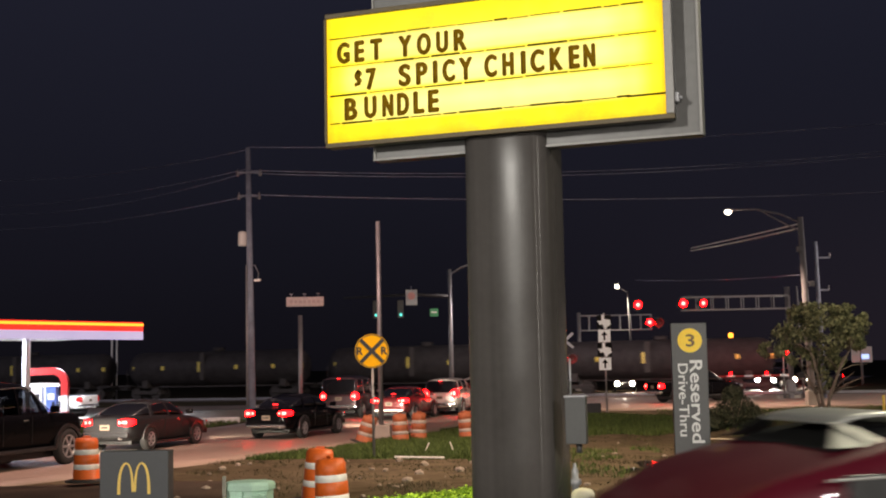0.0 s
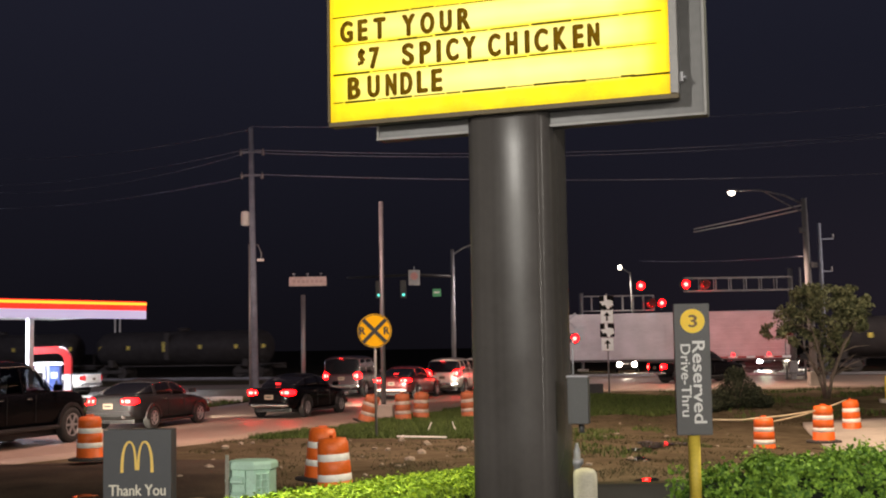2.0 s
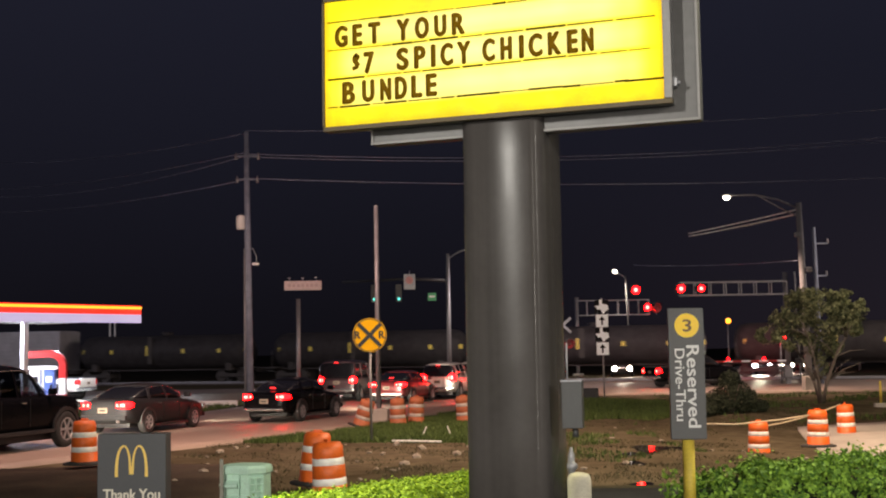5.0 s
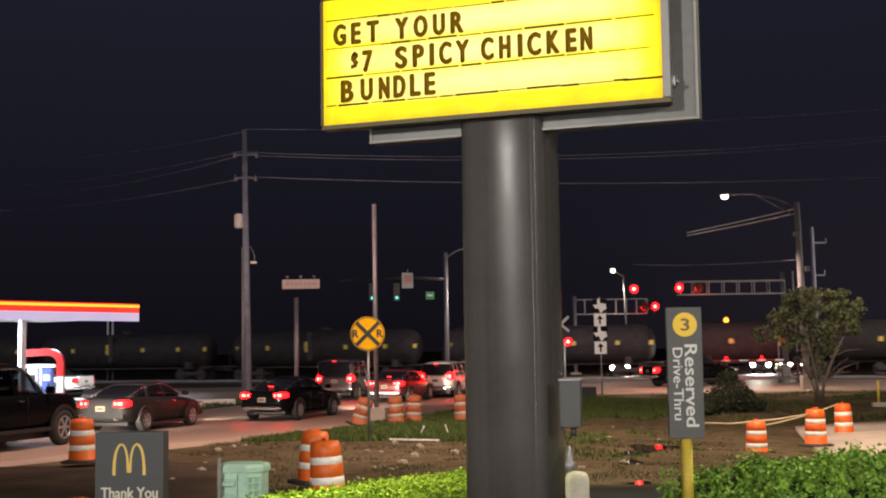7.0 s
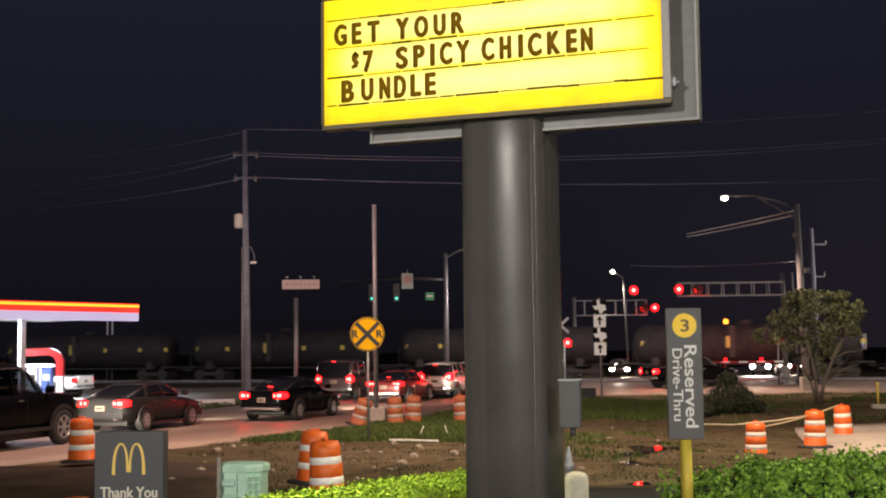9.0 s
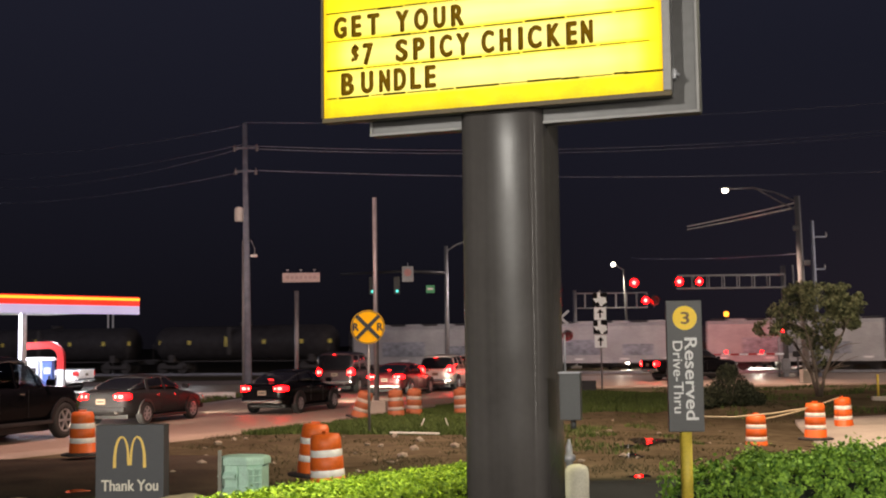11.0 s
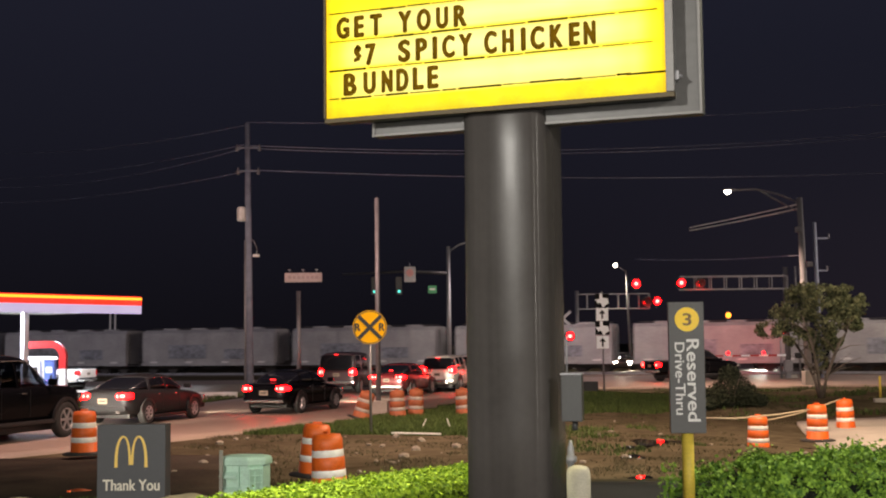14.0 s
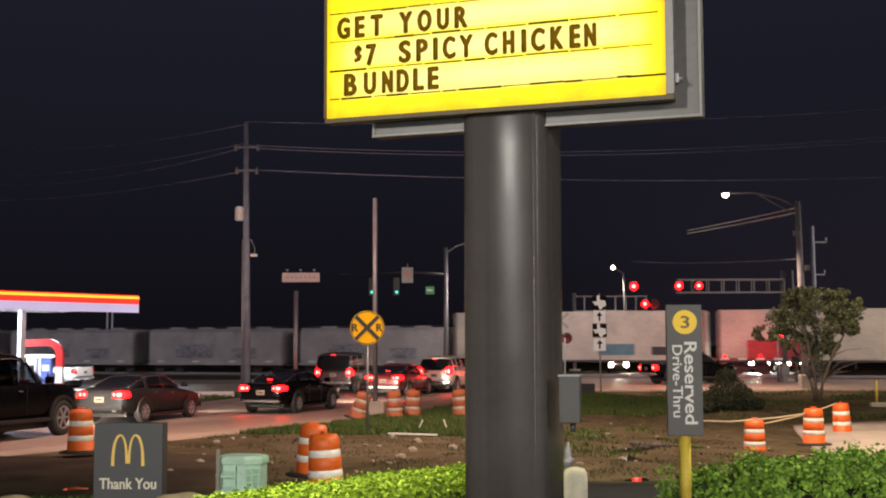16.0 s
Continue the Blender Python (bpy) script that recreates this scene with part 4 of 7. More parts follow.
def make_small_posts():
    th = root("letter_box", pose(6.15, 52.00, ROAD_Z), "small black box standing low in the grass", "box")
    part("body", boxed((0, 0, 0.42), (0.62, 0.4, 0.5), 0.04), BLACK, th)
    part("leg", boxed((0, 0, 0.1), (0.12, 0.12, 0.24), 0.01), STEEL, th)
    th = root("marker_post", pose(16.31, 46.00, ROAD_Z), "thin yellow marker post by the kerb", "post")
    part("post", tubed((0, 0, 0), (0, 0, 0.95), 0.045, n=12), YELLOW_PAINT, th, "", True)
    th = root("kerb_stone", pose(15.91, 45.00, ROAD_Z), "short pale length of concrete kerb", "kerb")
    part("block", boxed((0.6, 0, 0.07), (1.6, 0.2, 0.2), 0.03), CONCRETE, th)


def make_street_lamps():
    th = root("street_lamp", pose(18.9, 64, ROAD_Z), "tall concrete street lamp with a curved bracket arm, lit", "street lamp")
    part("pole", tubed((0.1, 0, 0), (-0.1, 0, 9.85), 0.20, 0.15, 14), material("spun_concrete", (0.24, 0.24, 0.25), 0.8, scale=3, vary=0.2, fine=40), th, "", True)
    part("footing", boxed((0.1, 0, 0.35), (0.62, 0.62, 0.75), 0.04), CONCRETE, th)
    bm = bmesh.new()
    swept(bm, [(-0.1, 0, 9.55), (-1.2, 0, 10.05), (-2.4, 0, 10.32), (-3.5, 0, 10.3)], 0.045)
    swept(bm, [(-0.1, 0, 9.1), (-0.8, 0, 9.45), (-1.6, 0, 9.9), (-2.2, 0, 10.26)], 0.035)
    part("bracket_arm", bm, STEEL, th)
    bm = bmesh.new()
    lathe(bm, [(0.05, -0.08), (0.2, -0.05), (0.24, 0.02), (0.15, 0.1), (0.05, 0.13)], 16)
    h = part("lamp_head", bm, STEEL, th, "", True)
    h.matrix_local = Matrix.Translation((-3.8, 0, 10.3)) @ Matrix.Diagonal((1.6, 0.8, 0.7, 1))
    bm = bmesh.new()
    lathe(bm, [(0.04, -0.09), (0.17, -0.05), (0.19, 0.0), (0.17, 0.02)], 16)
    h = part("lamp_glass", bm, LUMINAIRE, th, "glowing lamp glass", True)
    h.matrix_local = Matrix.Translation((-3.9, -0.06, 10.22)) @ Matrix.Diagonal((0.95, 0.95, 1.9, 1))
    for z, x in ((8.15, -0.25), (6.3, 0.3), (5.1, 0.25)):
        part("fitting", boxed((x, -0.1, z), (0.3, 0.25, 0.28), 0.04), STEEL, th)
    th = root("street_lamp", pose(16.1, 106, ROAD_Z), "slim street lamp beyond the railway, lit", "street lamp")
    part("pole", tubed((0, 0, 0), (-0.3, 0, 8.6), 0.12, 0.08, 12), POST_DARK, th, "", True)
    part("bracket_arm", tubed((-0.3, 0, 8.5), (-1.1, 0, 9.0), 0.05, n=8), STEEL, th)
    bm = bmesh.new()
    lathe(bm, [(0.05, -0.20), (0.15, -0.14), (0.19, -0.02), (0.15, 0.09), (0.05, 0.15)], 16)
    h = part("lamp_glass", bm, LUMINAIRE, th, "glowing lamp glass", True)
    h.location = (-1.2, 0, 9.05)
    th = root("utility_pole", pose(23.0, 75, ROAD_Z), "distant dark wooden utility pole with crossarms", "utility pole")
    part("pole", tubed((0, 0, 0), (-0.1, 0, 9.6), 0.17, 0.12, 10), TIMBER, th, "", True)
    for z, s in ((8.6, 0.9), (6.6, 0.6)):
        part("crossarm", boxed((0.3, 0, z), (s, 0.1, 0.1), 0.01), TIMBER, th)
        part("insulator", tubed((0.3 + s / 2, 0, z), (0.3 + s / 2, 0, z + 0.3), 0.06, n=8), STEEL, th)
    th = root("slim_post", pose(21.9, 75.5, ROAD_Z), "slim pale metal post by the crossing", "post")
    part("post", tubed((0, 0, 0), (-0.15, 0, 6.9), 0.06, n=10), STEEL, th, "", True)


# ---- orange drums, rope, rubble ----
def make_drum(label, orange, band):
    th = root("traffic_drum", pose(0, 0, 0), label, "traffic drum", "traffic drums")
    prof, bands = [(0.268, 0.0)], []
    z = 0.0
    for h, r, m in ((0.20, 0.262, 0), (0.105, 0.256, 1), (0.19, 0.248, 0), (0.105, 0.240, 1), (0.17, 0.232, 0)):
        prof += [(r, z + 0.006), (r - 0.004, z + h - 0.006), (r - 0.012, z + h)]
        bands += [m, m, m]
        z += h
    prof += [(0.20, z + 0.05), (0.12, z + 0.06)]
    bands += [0, 0, 0]
    b = part("body", lathe(bmesh.new(), prof, 28, bands), [orange, band], th)
    b.location.z = 0.05
    part("base_ring", lathe(bmesh.new(), [(0.42, 0), (0.42, 0.035), (0.30, 0.06)], 24), RUBBER, th, "black rubber base ring")
    part("handle", boxed((0, 0, z + 0.125), (0.15, 0.05, 0.05), 0.012), orange, th)
    return th


def make_drums():
    clean = make_drum("orange plastic traffic drum with white reflective bands", ORANGE, BAND)
    shaded = make_drum("orange traffic drum with pale bands, coloured dim as in shade", SHADED_ORANGE, SHADED_BAND)
    for th, places in ((clean, ((-7.37, 25.00, -0.51, 0, 0), (7.49, 29.50, -1.02, 0, 30), (9.01, 29.80, -0.78, 0, 200), (11.40, 35.00, -0.90, 2, 80), (-1.73, 18.30, -0.54, 3, 120), (-2.24, 20.80, -0.55, -4, 10))),
                       (shaded, ((-2.66, 38.00, -0.64, -17, 0), (-1.50, 38.40, -0.65, 2, 60), (-0.97, 39.20, -0.65, -2, 20), (0.60, 39.40, -0.65, 5, 0)))):
        for k, (x, y, z, lean, rz) in enumerate(places):
            m = pose(x, y, z, 0, -lean, 0) @ pose(0, 0, 0, 0, 0, rz)
            if k == 0:
                th.matrix_world = m
            else:
                copy_thing(th, m)


def make_rope():
    pts = [((5.46, 26.00, 0.04), 0), ((6.11, 26.00, 0.02), 0), ((7.21, 26.50, 0.07), 0), ((8.29, 28.00, 0.08), 0)]
    bm = bmesh.new()
    swept(bm, [Vector(p) for p, _ in pts], 0.018, 6)
    tagged(obj("rope", bm, ROPE), "slack pale rope strung between the drums", "rope")
    a, b = Vector((7.43, 29.30, -0.27)), Vector((11.14, 34.60, -0.00))
    bm = bmesh.new()
    swept(bm, [a.lerp(b, k / 10) - Vector((0, 0, 0.07 * 4 * (k / 10) * (1 - k / 10))) for k in range(11)], 0.018, 6)
    tagged(obj("rope", bm, ROPE), "slack pale rope strung between the drums", "rope")


def make_boulders():
    for k, (x, y, r) in enumerate(((-3.02, 14.35, 0.38), (-5.15, 14.6, 0.36))):
        g = random.Random(30 + k)
        bm = bmesh.new()
        bmesh.ops.create_icosphere(bm, subdivisions=4, radius=r)
        for v in bm.verts:
            q = v.co.normalized()
            v.co = q * r * (1 + 0.16 * noise.noise(q * 1.6 + Vector((k * 3.0, 0, 0))) + 0.03 * noise.noise(q * 7))
            v.co.x *= 1.25
            v.co.z *= 0.72
        ob = obj("boulder", bm, SANDSTONE, None, "", True)
        ob.location = (x, y, ground_z(x, y) + r * 0.66)
        ob.rotation_euler.z = g.uniform(0, 6)
        tagged(ob, "smooth tan landscape boulder beside the exit sign", "boulder", "boulders")


def make_bird():
    """A small pale bird; nose towards +x, its wings hinged at the body."""
    th = root("bird", pose(0, 0, 0), "small pale bird flying low through the lamplight", "bird")
    skin = material("pale_feathers", (0.62, 0.58, 0.50), 0.8, vary=0.2, scale=20)
    bm = bmesh.new()
    loft(bm, [[(x, r * math.cos(k * 0.7854), r * math.sin(k * 0.7854)) for k in range(8)] for x, r in ((-0.10, 0.006), (-0.06, 0.022), (0.0, 0.033), (0.05, 0.028), (0.08, 0.016), (0.095, 0.020), (0.115, 0.012), (0.135, 0.002))])
    part("body", bm, skin, th, "", True)
    bm = bmesh.new()
    loft(bm, [[(-0.09, -0.010, 0.0), (-0.09, 0.010, 0.0), (-0.09, 0.010, 0.005), (-0.09, -0.010, 0.005)], [(-0.17, -0.035, 0.0), (-0.17, 0.035, 0.0), (-0.17, 0.035, 0.003), (-0.17, -0.035, 0.003)]], smooth=False)
    part("tail", bm, skin, th)
    wings = []
    for sd in (-1, 1):
        bm = bmesh.new()
        loft(bm, [[(xf, sd * y, 0.004), (xf - 0.02, sd * y, 0.010), (xb, sd * y, 0.002), (xb, sd * y, -0.001)] for y, xf, xb in ((0.0, 0.055, -0.04), (0.08, 0.065, -0.045), (0.15, 0.045, -0.04), (0.21, 0.005, -0.03))], smooth=False)
        bmesh.ops.recalc_face_normals(bm, faces=bm.faces)
        wings.append((part("wing", bm, skin, th), sd))
    return th, wings


def make_rubble():
    g = random.Random(4)
    for k in range(70):
        if k < 40:
            x, y = g.uniform(-5.5, 1.0), g.uniform(21, 31)
        else:
            x, y = g.uniform(1.5, 8.0), g.uniform(18, 38)
        if x < road_edge(y) + 1.2:
            continue
        s = g.choice((0.03, 0.04, 0.06, 0.08, 0.09, 0.13))
        bm = bmesh.new()
        bmesh.ops.create_icosphere(bm, subdivisions=1, radius=s)
        for v in bm.verts:
            v.co *= g.uniform(0.65, 1.2)
            v.co.z *= 0.6
        ob = obj("stone", bm, ROCK)
        ob.location = (x, y, ground_z(x, y) + s * 0.2)
        ob.rotation_euler.z = g.uniform(0, 6)
        tagged(ob, "broken lump of pale rubble on the earth", "stone", "loose rubble")
    for x, y, w, a in ((-0.75, 30.8, 1.25, 2), (0.9, 31.0, 0.6, -3)):
        ob = obj("board", boxed((0, 0, 0.03), (w, 0.09, 0.04), 0.006), WHITE_PAINT)
        ob.matrix_world = pose(x, y, ground_z(x, y) + 0.05, 0, 2, a)
        tagged(ob, "pale length of timber lying on the grass", "board", "timber offcuts")
    for x, a in ((-0.65, 25), (0.12, -20)):
        ob = obj("stake", boxed((0, 0, 0.13), (0.03, 0.02, 0.3), 0.004), WHITE_PAINT)
        ob.matrix_world = pose(x, 33, ROAD_Z + 0.05, 0, a, 0)
        tagged(ob, "small white marker stake leaning in the grass", "stake", "marker stakes")
    # wet tyre ruts that mirror the red lamps of the crossing
    water = material("standing_water", (0.012, 0.010, 0.008), 0.05, vary=0.1, scale=2)
    still = water.node_tree.nodes["Principled BSDF"].inputs["Roughness"]
    water.node_tree.links.remove(still.links[0])
    still.default_value = 0.045
    for x, y, sx, sy, turn, sd in ((4.75, 28.9, 0.40, 0.95, 8, 1), (4.15, 27.6, 0.30, 0.40, 20, 2), (3.85, 25.4, 0.22, 0.45, 12, 3), (3.27, 20.6, 0.20, 0.42, 6, 5), (5.6, 29.6, 0.30, 0.25, 0, 7), (-5.85, 19.6, 0.17, 0.22, 0, 8), (-5.75, 21.6, 0.22, 0.16, 10, 9)):
        gg = random.Random(sd)
        n = 26
        rad = [1 + 0.28 * math.sin(3 * 6.283 * i / n + sd) * gg.uniform(0.5, 1) + gg.uniform(-0.10, 0.10) for i in range(n)]
        ca, sa = math.cos(radians(turn)), math.sin(radians(turn))
        rim = [(x + ca * sx * r * math.cos(6.283 * i / n) + sa * sy * r * math.sin(6.283 * i / n), y - sa * sx * r * math.cos(6.283 * i / n) + ca * sy * r * math.sin(6.283 * i / n)) for i, r in enumerate(rad)]
        zs = max(ground_z(px, py) for px, py in rim + [(x, y)])
        bm = bmesh.new()
        bm.faces.new([bm.verts.new((px, py, zs + (0.036 if x < 0 else 0.006))) for px, py in rim])
        tagged(obj("puddle", bm, water), "shallow muddy puddle mirroring the red lamps", "puddle", "puddles", "structure")


# ---- planting ----
def make_hedge(name, line, width, height, label, count, seed, wild=0.05, leaf=0.036, foliage_mat=None, taper=0.0, lie=0.6):
    """line: (x, y) along the hedge's middle."""
    th = root(name, pose(0, 0, 0), label, "hedge")
    g = np.random.default_rng(seed)
    pts = [Vector((x, y, 0)) for x, y in line]
    bm = bmesh.new()
    rings = []
    for i, p in enumerate(pts):
        d = (pts[min(i + 1, len(pts) - 1)] - pts[max(i - 1, 0)]).normalized()
        s = Vector((-d.y, d.x, 0))
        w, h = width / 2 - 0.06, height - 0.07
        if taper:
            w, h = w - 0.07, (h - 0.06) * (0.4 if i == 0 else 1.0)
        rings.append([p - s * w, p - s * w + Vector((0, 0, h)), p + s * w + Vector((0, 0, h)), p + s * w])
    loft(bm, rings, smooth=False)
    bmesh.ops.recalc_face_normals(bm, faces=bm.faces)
    # near-black core box: its colour carries the shade between the leaves
    part("shade_core", bm, HEDGE_CORE, th)
    seg = [(a, b, (b - a).length) for a, b in zip(pts, pts[1:])]
    total = sum(s[2] for s in seg)
    cs, ns = [], []
    for _ in range(count):
        q = g.uniform(0, total)
        for a, b, ln in seg:
            if q <= ln:
                break
            q -= ln
        d = (b - a).normalized()
        side = Vector((-d.y, d.x, 0))
        base = a + d * q
        lump = wild * (noise.noise((base.x * 2.2, base.y * 2.2, seed)) + 0.7 * noise.noise((base.x * 6, base.y * 6, seed + 3)))
        f = g.uniform()
        along = (base - pts[0]).length
        tall = height * (1 - (0.55 * max(0.0, 1 - along / taper) if taper else 0))
        if taper and along < taper and g.uniform() > 0.35 + 0.65 * along / taper:
            continue
        if f < 0.42:
            o = g.uniform(-0.5, 0.5)
            c = base + side * o * width + Vector((0, 0, tall + lump + g.normal(0, 0.018 if wild < 0.1 else 0.05) - 0.10 * max(0, abs(o) - 0.4) / 0.1 * 0.4))
            nn = (0, 0, 1)
        else:
            sg = -1 if f < 0.82 else 1
            z = g.uniform(0.0, 1.0)
            lump = wild * (noise.noise((base.x * 3, z * 3, seed)) + noise.noise((base.x * 7, z * 6, seed + 5)))
            if wild > 0.08 and lump < -0.45 * wild and g.uniform() < 0.75:
                continue
            if wild < 0.08 and noise.noise((base.x * 14, z * 11, base.y * 14 + seed)) > 0.12 and g.uniform() < 0.8:
                continue
            c = base + side * sg * (width / 2 + lump * 1.4 + g.normal(0, 0.025)) + Vector((0, 0, z * tall))
            nn = tuple(side * sg + Vector((0, 0, 0.5)))
        cs.append(tuple(c))
        ns.append(nn)
    for e, sg in ((pts[0], -1), (pts[-1], 1)):
        d = (pts[1] - pts[0]).normalized() if sg < 0 else (pts[-1] - pts[-2]).normalized()
        side = Vector((-d.y, d.x, 0))
        for _ in range(count // 25 if not (taper and sg < 0) else count // 90):
            c = e + d * sg * g.uniform(0, 0.09) + side * g.uniform(-0.5, 0.5) * width + Vector((0, 0, g.uniform(0, 1) * height))
            cs.append(tuple(c))
            ns.append(tuple(d * sg))
    lv = scatter("leaves", cs, ns, leaf, foliage_mat or HEDGE_LEAF, th, 1.5, lie, seed)
    tagged(lv, "small bright green leaves", kind="stuff")


def make_tree():
    th = root("roadside_tree", pose(15.02, 49, ROAD_Z), "small broad-crowned tree with several pale stems", "tree")
    g = random.Random(8)
    bm = bmesh.new()
    tips = []
    for k in range(5):
        a = k * 1.26 + 0.3
        r = 0.08 if k else 0.1
        p0 = Vector((0.06 * math.cos(a), 0.06 * math.sin(a), 0))
        p1 = p0 + Vector((0.22 * math.cos(a), 0.2 * math.sin(a), 0.9))
        p2 = p1 + Vector((0.45 * math.cos(a), 0.45 * math.sin(a), 0.95))
        p3 = p2 + Vector((0.55 * math.cos(a), 0.5 * math.sin(a), 0.8))
        swept(bm, [p0, p1, p2, p3], [r, r * 0.8, r * 0.55, r * 0.25], 8)
        for q in (p1, p2, p3):
            for j in range(3):
                e = q + Vector((g.uniform(-1.2, 1.2), g.uniform(-1.0, 1.0), g.uniform(0.2, 1.0)))
                swept(bm, [q, q.lerp(e, 0.5) + Vector((0, 0, 0.1)), e], [r * 0.35, r * 0.22, r * 0.08], 5)
                tips.append(e)
    part("trunk", bm, BARK, th, "pale branching stems")
    gg = np.random.default_rng(5)
    cs, ns = [], []
    lobes = [(0.0, 0, 3.8, 1.3, 0.75), (-1.0, 0.2, 3.3, 0.95, 0.62), (1.0, 0, 3.65, 0.95, 0.6), (1.45, 0.2, 3.95, 0.5, 0.34), (-1.95, 0.1, 2.75, 0.6, 0.36), (0.1, -0.1, 2.2, 0.55, 0.5), (0.0, -0.2, 1.6, 0.3, 0.45), (0.55, 0, 2.4, 0.45, 0.4), (0.5, -0.5, 3.0, 0.8, 0.6), (-0.4, 0.4, 4.25, 0.8, 0.42), (0.9, 0.3, 4.2, 0.75, 0.38), (1.35, 0, 2.95, 0.45, 0.3), (-1.2, -0.3, 2.35, 0.35, 0.25), (-0.7, -0.2, 2.6, 0.5, 0.3)]
    for x, y, z, r, h in lobes:
        k = int(1250 * r * r + 200)
        d = gg.normal(0, 1, (k, 3))
        d /= np.linalg.norm(d, axis=1)[:, None]
        rad = gg.uniform(0.35, 1.08, (k, 1)) ** 0.6
        p = d * rad * np.array([r, r * 0.9, h]) + np.array([x, y, z])
        keep = np.array([noise.noise((q[0] * 1.7, q[1] * 1.7, q[2] * 2.2)) > -0.09 for q in p])
        cs += p[keep].tolist()
        ns += d[keep].tolist()
    lv = scatter("crown", cs, ns, 0.095, TREE_LEAF, th, 1.8, 0.9, 6)
    tagged(lv, "open crown of small dusty green leaves", kind="stuff")


def make_bush():
    th = root("bush", pose(9.4, 40.3, ROAD_Z + 0.1), "dark rounded bush on a mound of earth", "bush")
    gg = np.random.default_rng(15)
    for k in range(9):
        a = k * 0.7
        part("stem", swept(bmesh.new(), [(0, 0, 0), (0.25 * math.cos(a), 0.25 * math.sin(a), 0.5), (0.6 * math.cos(a), 0.6 * math.sin(a), 0.95)], [0.03, 0.02, 0.008], 5), BARK, th)
    cs, ns = [], []
    for x, y, z, r, h in ((0, 0, 0.6, 0.62, 0.6), (-0.45, 0, 0.4, 0.5, 0.42), (0.4, 0, 0.45, 0.5, 0.42), (-0.05, 0, 1.1, 0.34, 0.34), (-0.9, -0.2, 0.2, 0.4, 0.22), (0.85, 0.2, 0.25, 0.4, 0.24)):
        k = int(3000 * r)
        d = gg.normal(0, 1, (k, 3))
        d /= np.linalg.norm(d, axis=1)[:, None]
        p = d * gg.uniform(0.55, 1.06, (k, 1)) * np.array([r, r, h]) + np.array([x, y, z])
        cs += p.tolist()
        ns += d.tolist()
    tagged(scatter("leaves", cs, ns, 0.055, BUSH_LEAF, th, 1.7, 0.8, 9), "dense dark leaves", kind="stuff")


def make_grass():
    g = np.random.default_rng(3)
    v, f = [], []

    def blades(count, inside, x0, x1, y0, y1, tall):
        k = 0
        tries = 0
        while k < count and tries < count * 6:
            tries += 1
            x, y = g.uniform(x0, x1), g.uniform(y0, y1)
            if not inside(x, y):
                continue
            z = ground_z(x, y)
            h, a = tall * g.uniform(0.5, 1.3), g.uniform(0, 6.28)
            w = 0.018 + 0.012 * g.uniform()
            dx, dy = math.cos(a), math.sin(a)
            lx, ly = g.normal(0, 0.35) * h, g.normal(0, 0.35) * h
            n0 = len(v)
            v.extend([(x - dx * w, y - dy * w, z - 0.01), (x + dx * w, y + dy * w, z - 0.01), (x + lx, y + ly, z + h)])
            f.append((n0, n0 + 1, n0 + 2))
            k += 1
    soft = lambda x, y, s: noise.noise((x * 0.5, y * 0.5, s)) * 0.9
    blades(42000, lambda x, y: x > road_edge(y) + 0.5 + soft(x, y, 1) and y > 30.5 + 1.6 * soft(x, y, 5) - 0.35 * x, -6, 2.5, 28, 45, 0.12)
    blades(30000, lambda x, y: ((x - 4.6) / 4.0) ** 2 + ((y - 48) / 7.5) ** 2 < 1 + soft(x, y, 2), 0.5, 9, 38, 57, 0.14)
    blades(2600, lambda x, y: soft(x, y, 8) > 0.05, 1.0, 6, 26, 40, 0.09)
    blades(7000, lambda x, y: soft(x, y, 9) > 0.1, 9, 30, 38, 60, 0.14)
    blades(16000, lambda x, y: soft(x, y, 4) > -0.5 and y < 18.3 + 0.5 * soft(x, y, 7), -9, -3.4, 14.0, 18.8, 0.10)
    blades(14000, lambda x, y: x < road_edge(y) - 11.0 and soft(x, y, 6) > -0.5, -24, -8.5, 46, 60, 0.14)
    me = bpy.data.meshes.new("grass")
    me.from_pydata(v, [], f)
    me.materials.append(GRASS_BLADE)
    tagged(new("grass", me), "short rough roadside grass in patches", "grass", kind="stuff")
    v, f = [], []
    g = np.random.default_rng(12)
    for _ in range(90000):
        x, y = g.uniform(-6, 12), g.uniform(17.5, 44)
        if x < road_edge(y) + 0.4 or noise.noise((x * 0.7, y * 0.7, 2.0)) + 0.5 * noise.noise((x * 2.5, y * 2.5, 6.0)) < g.uniform(-0.1, 0.35) or (x > 8 and 24 < y < 37) or (y < 25.8 and x < -2.3 - 0.16 * (y - 15)):
            continue
        z, h, a = ground_z(x, y), 0.05 * g.uniform(0.4, 1.5), g.uniform(0, 6.28)
        w, n0 = 0.012, len(v)
        v.extend([(x - math.cos(a) * w, y - math.sin(a) * w, z - 0.01), (x + math.cos(a) * w, y + math.sin(a) * w, z - 0.01), (x + g.normal(0, 0.6) * h, y + g.normal(0, 0.6) * h, z + h)])
        f.append((n0, n0 + 1, n0 + 2))
    me = bpy.data.meshes.new("dry_grass")
    me.from_pydata(v, [], f)
    me.materials.append(DRY_BLADE)
    tagged(new("dry_grass", me), "sparse dry grass and weeds on the earth", "grass", kind="stuff")


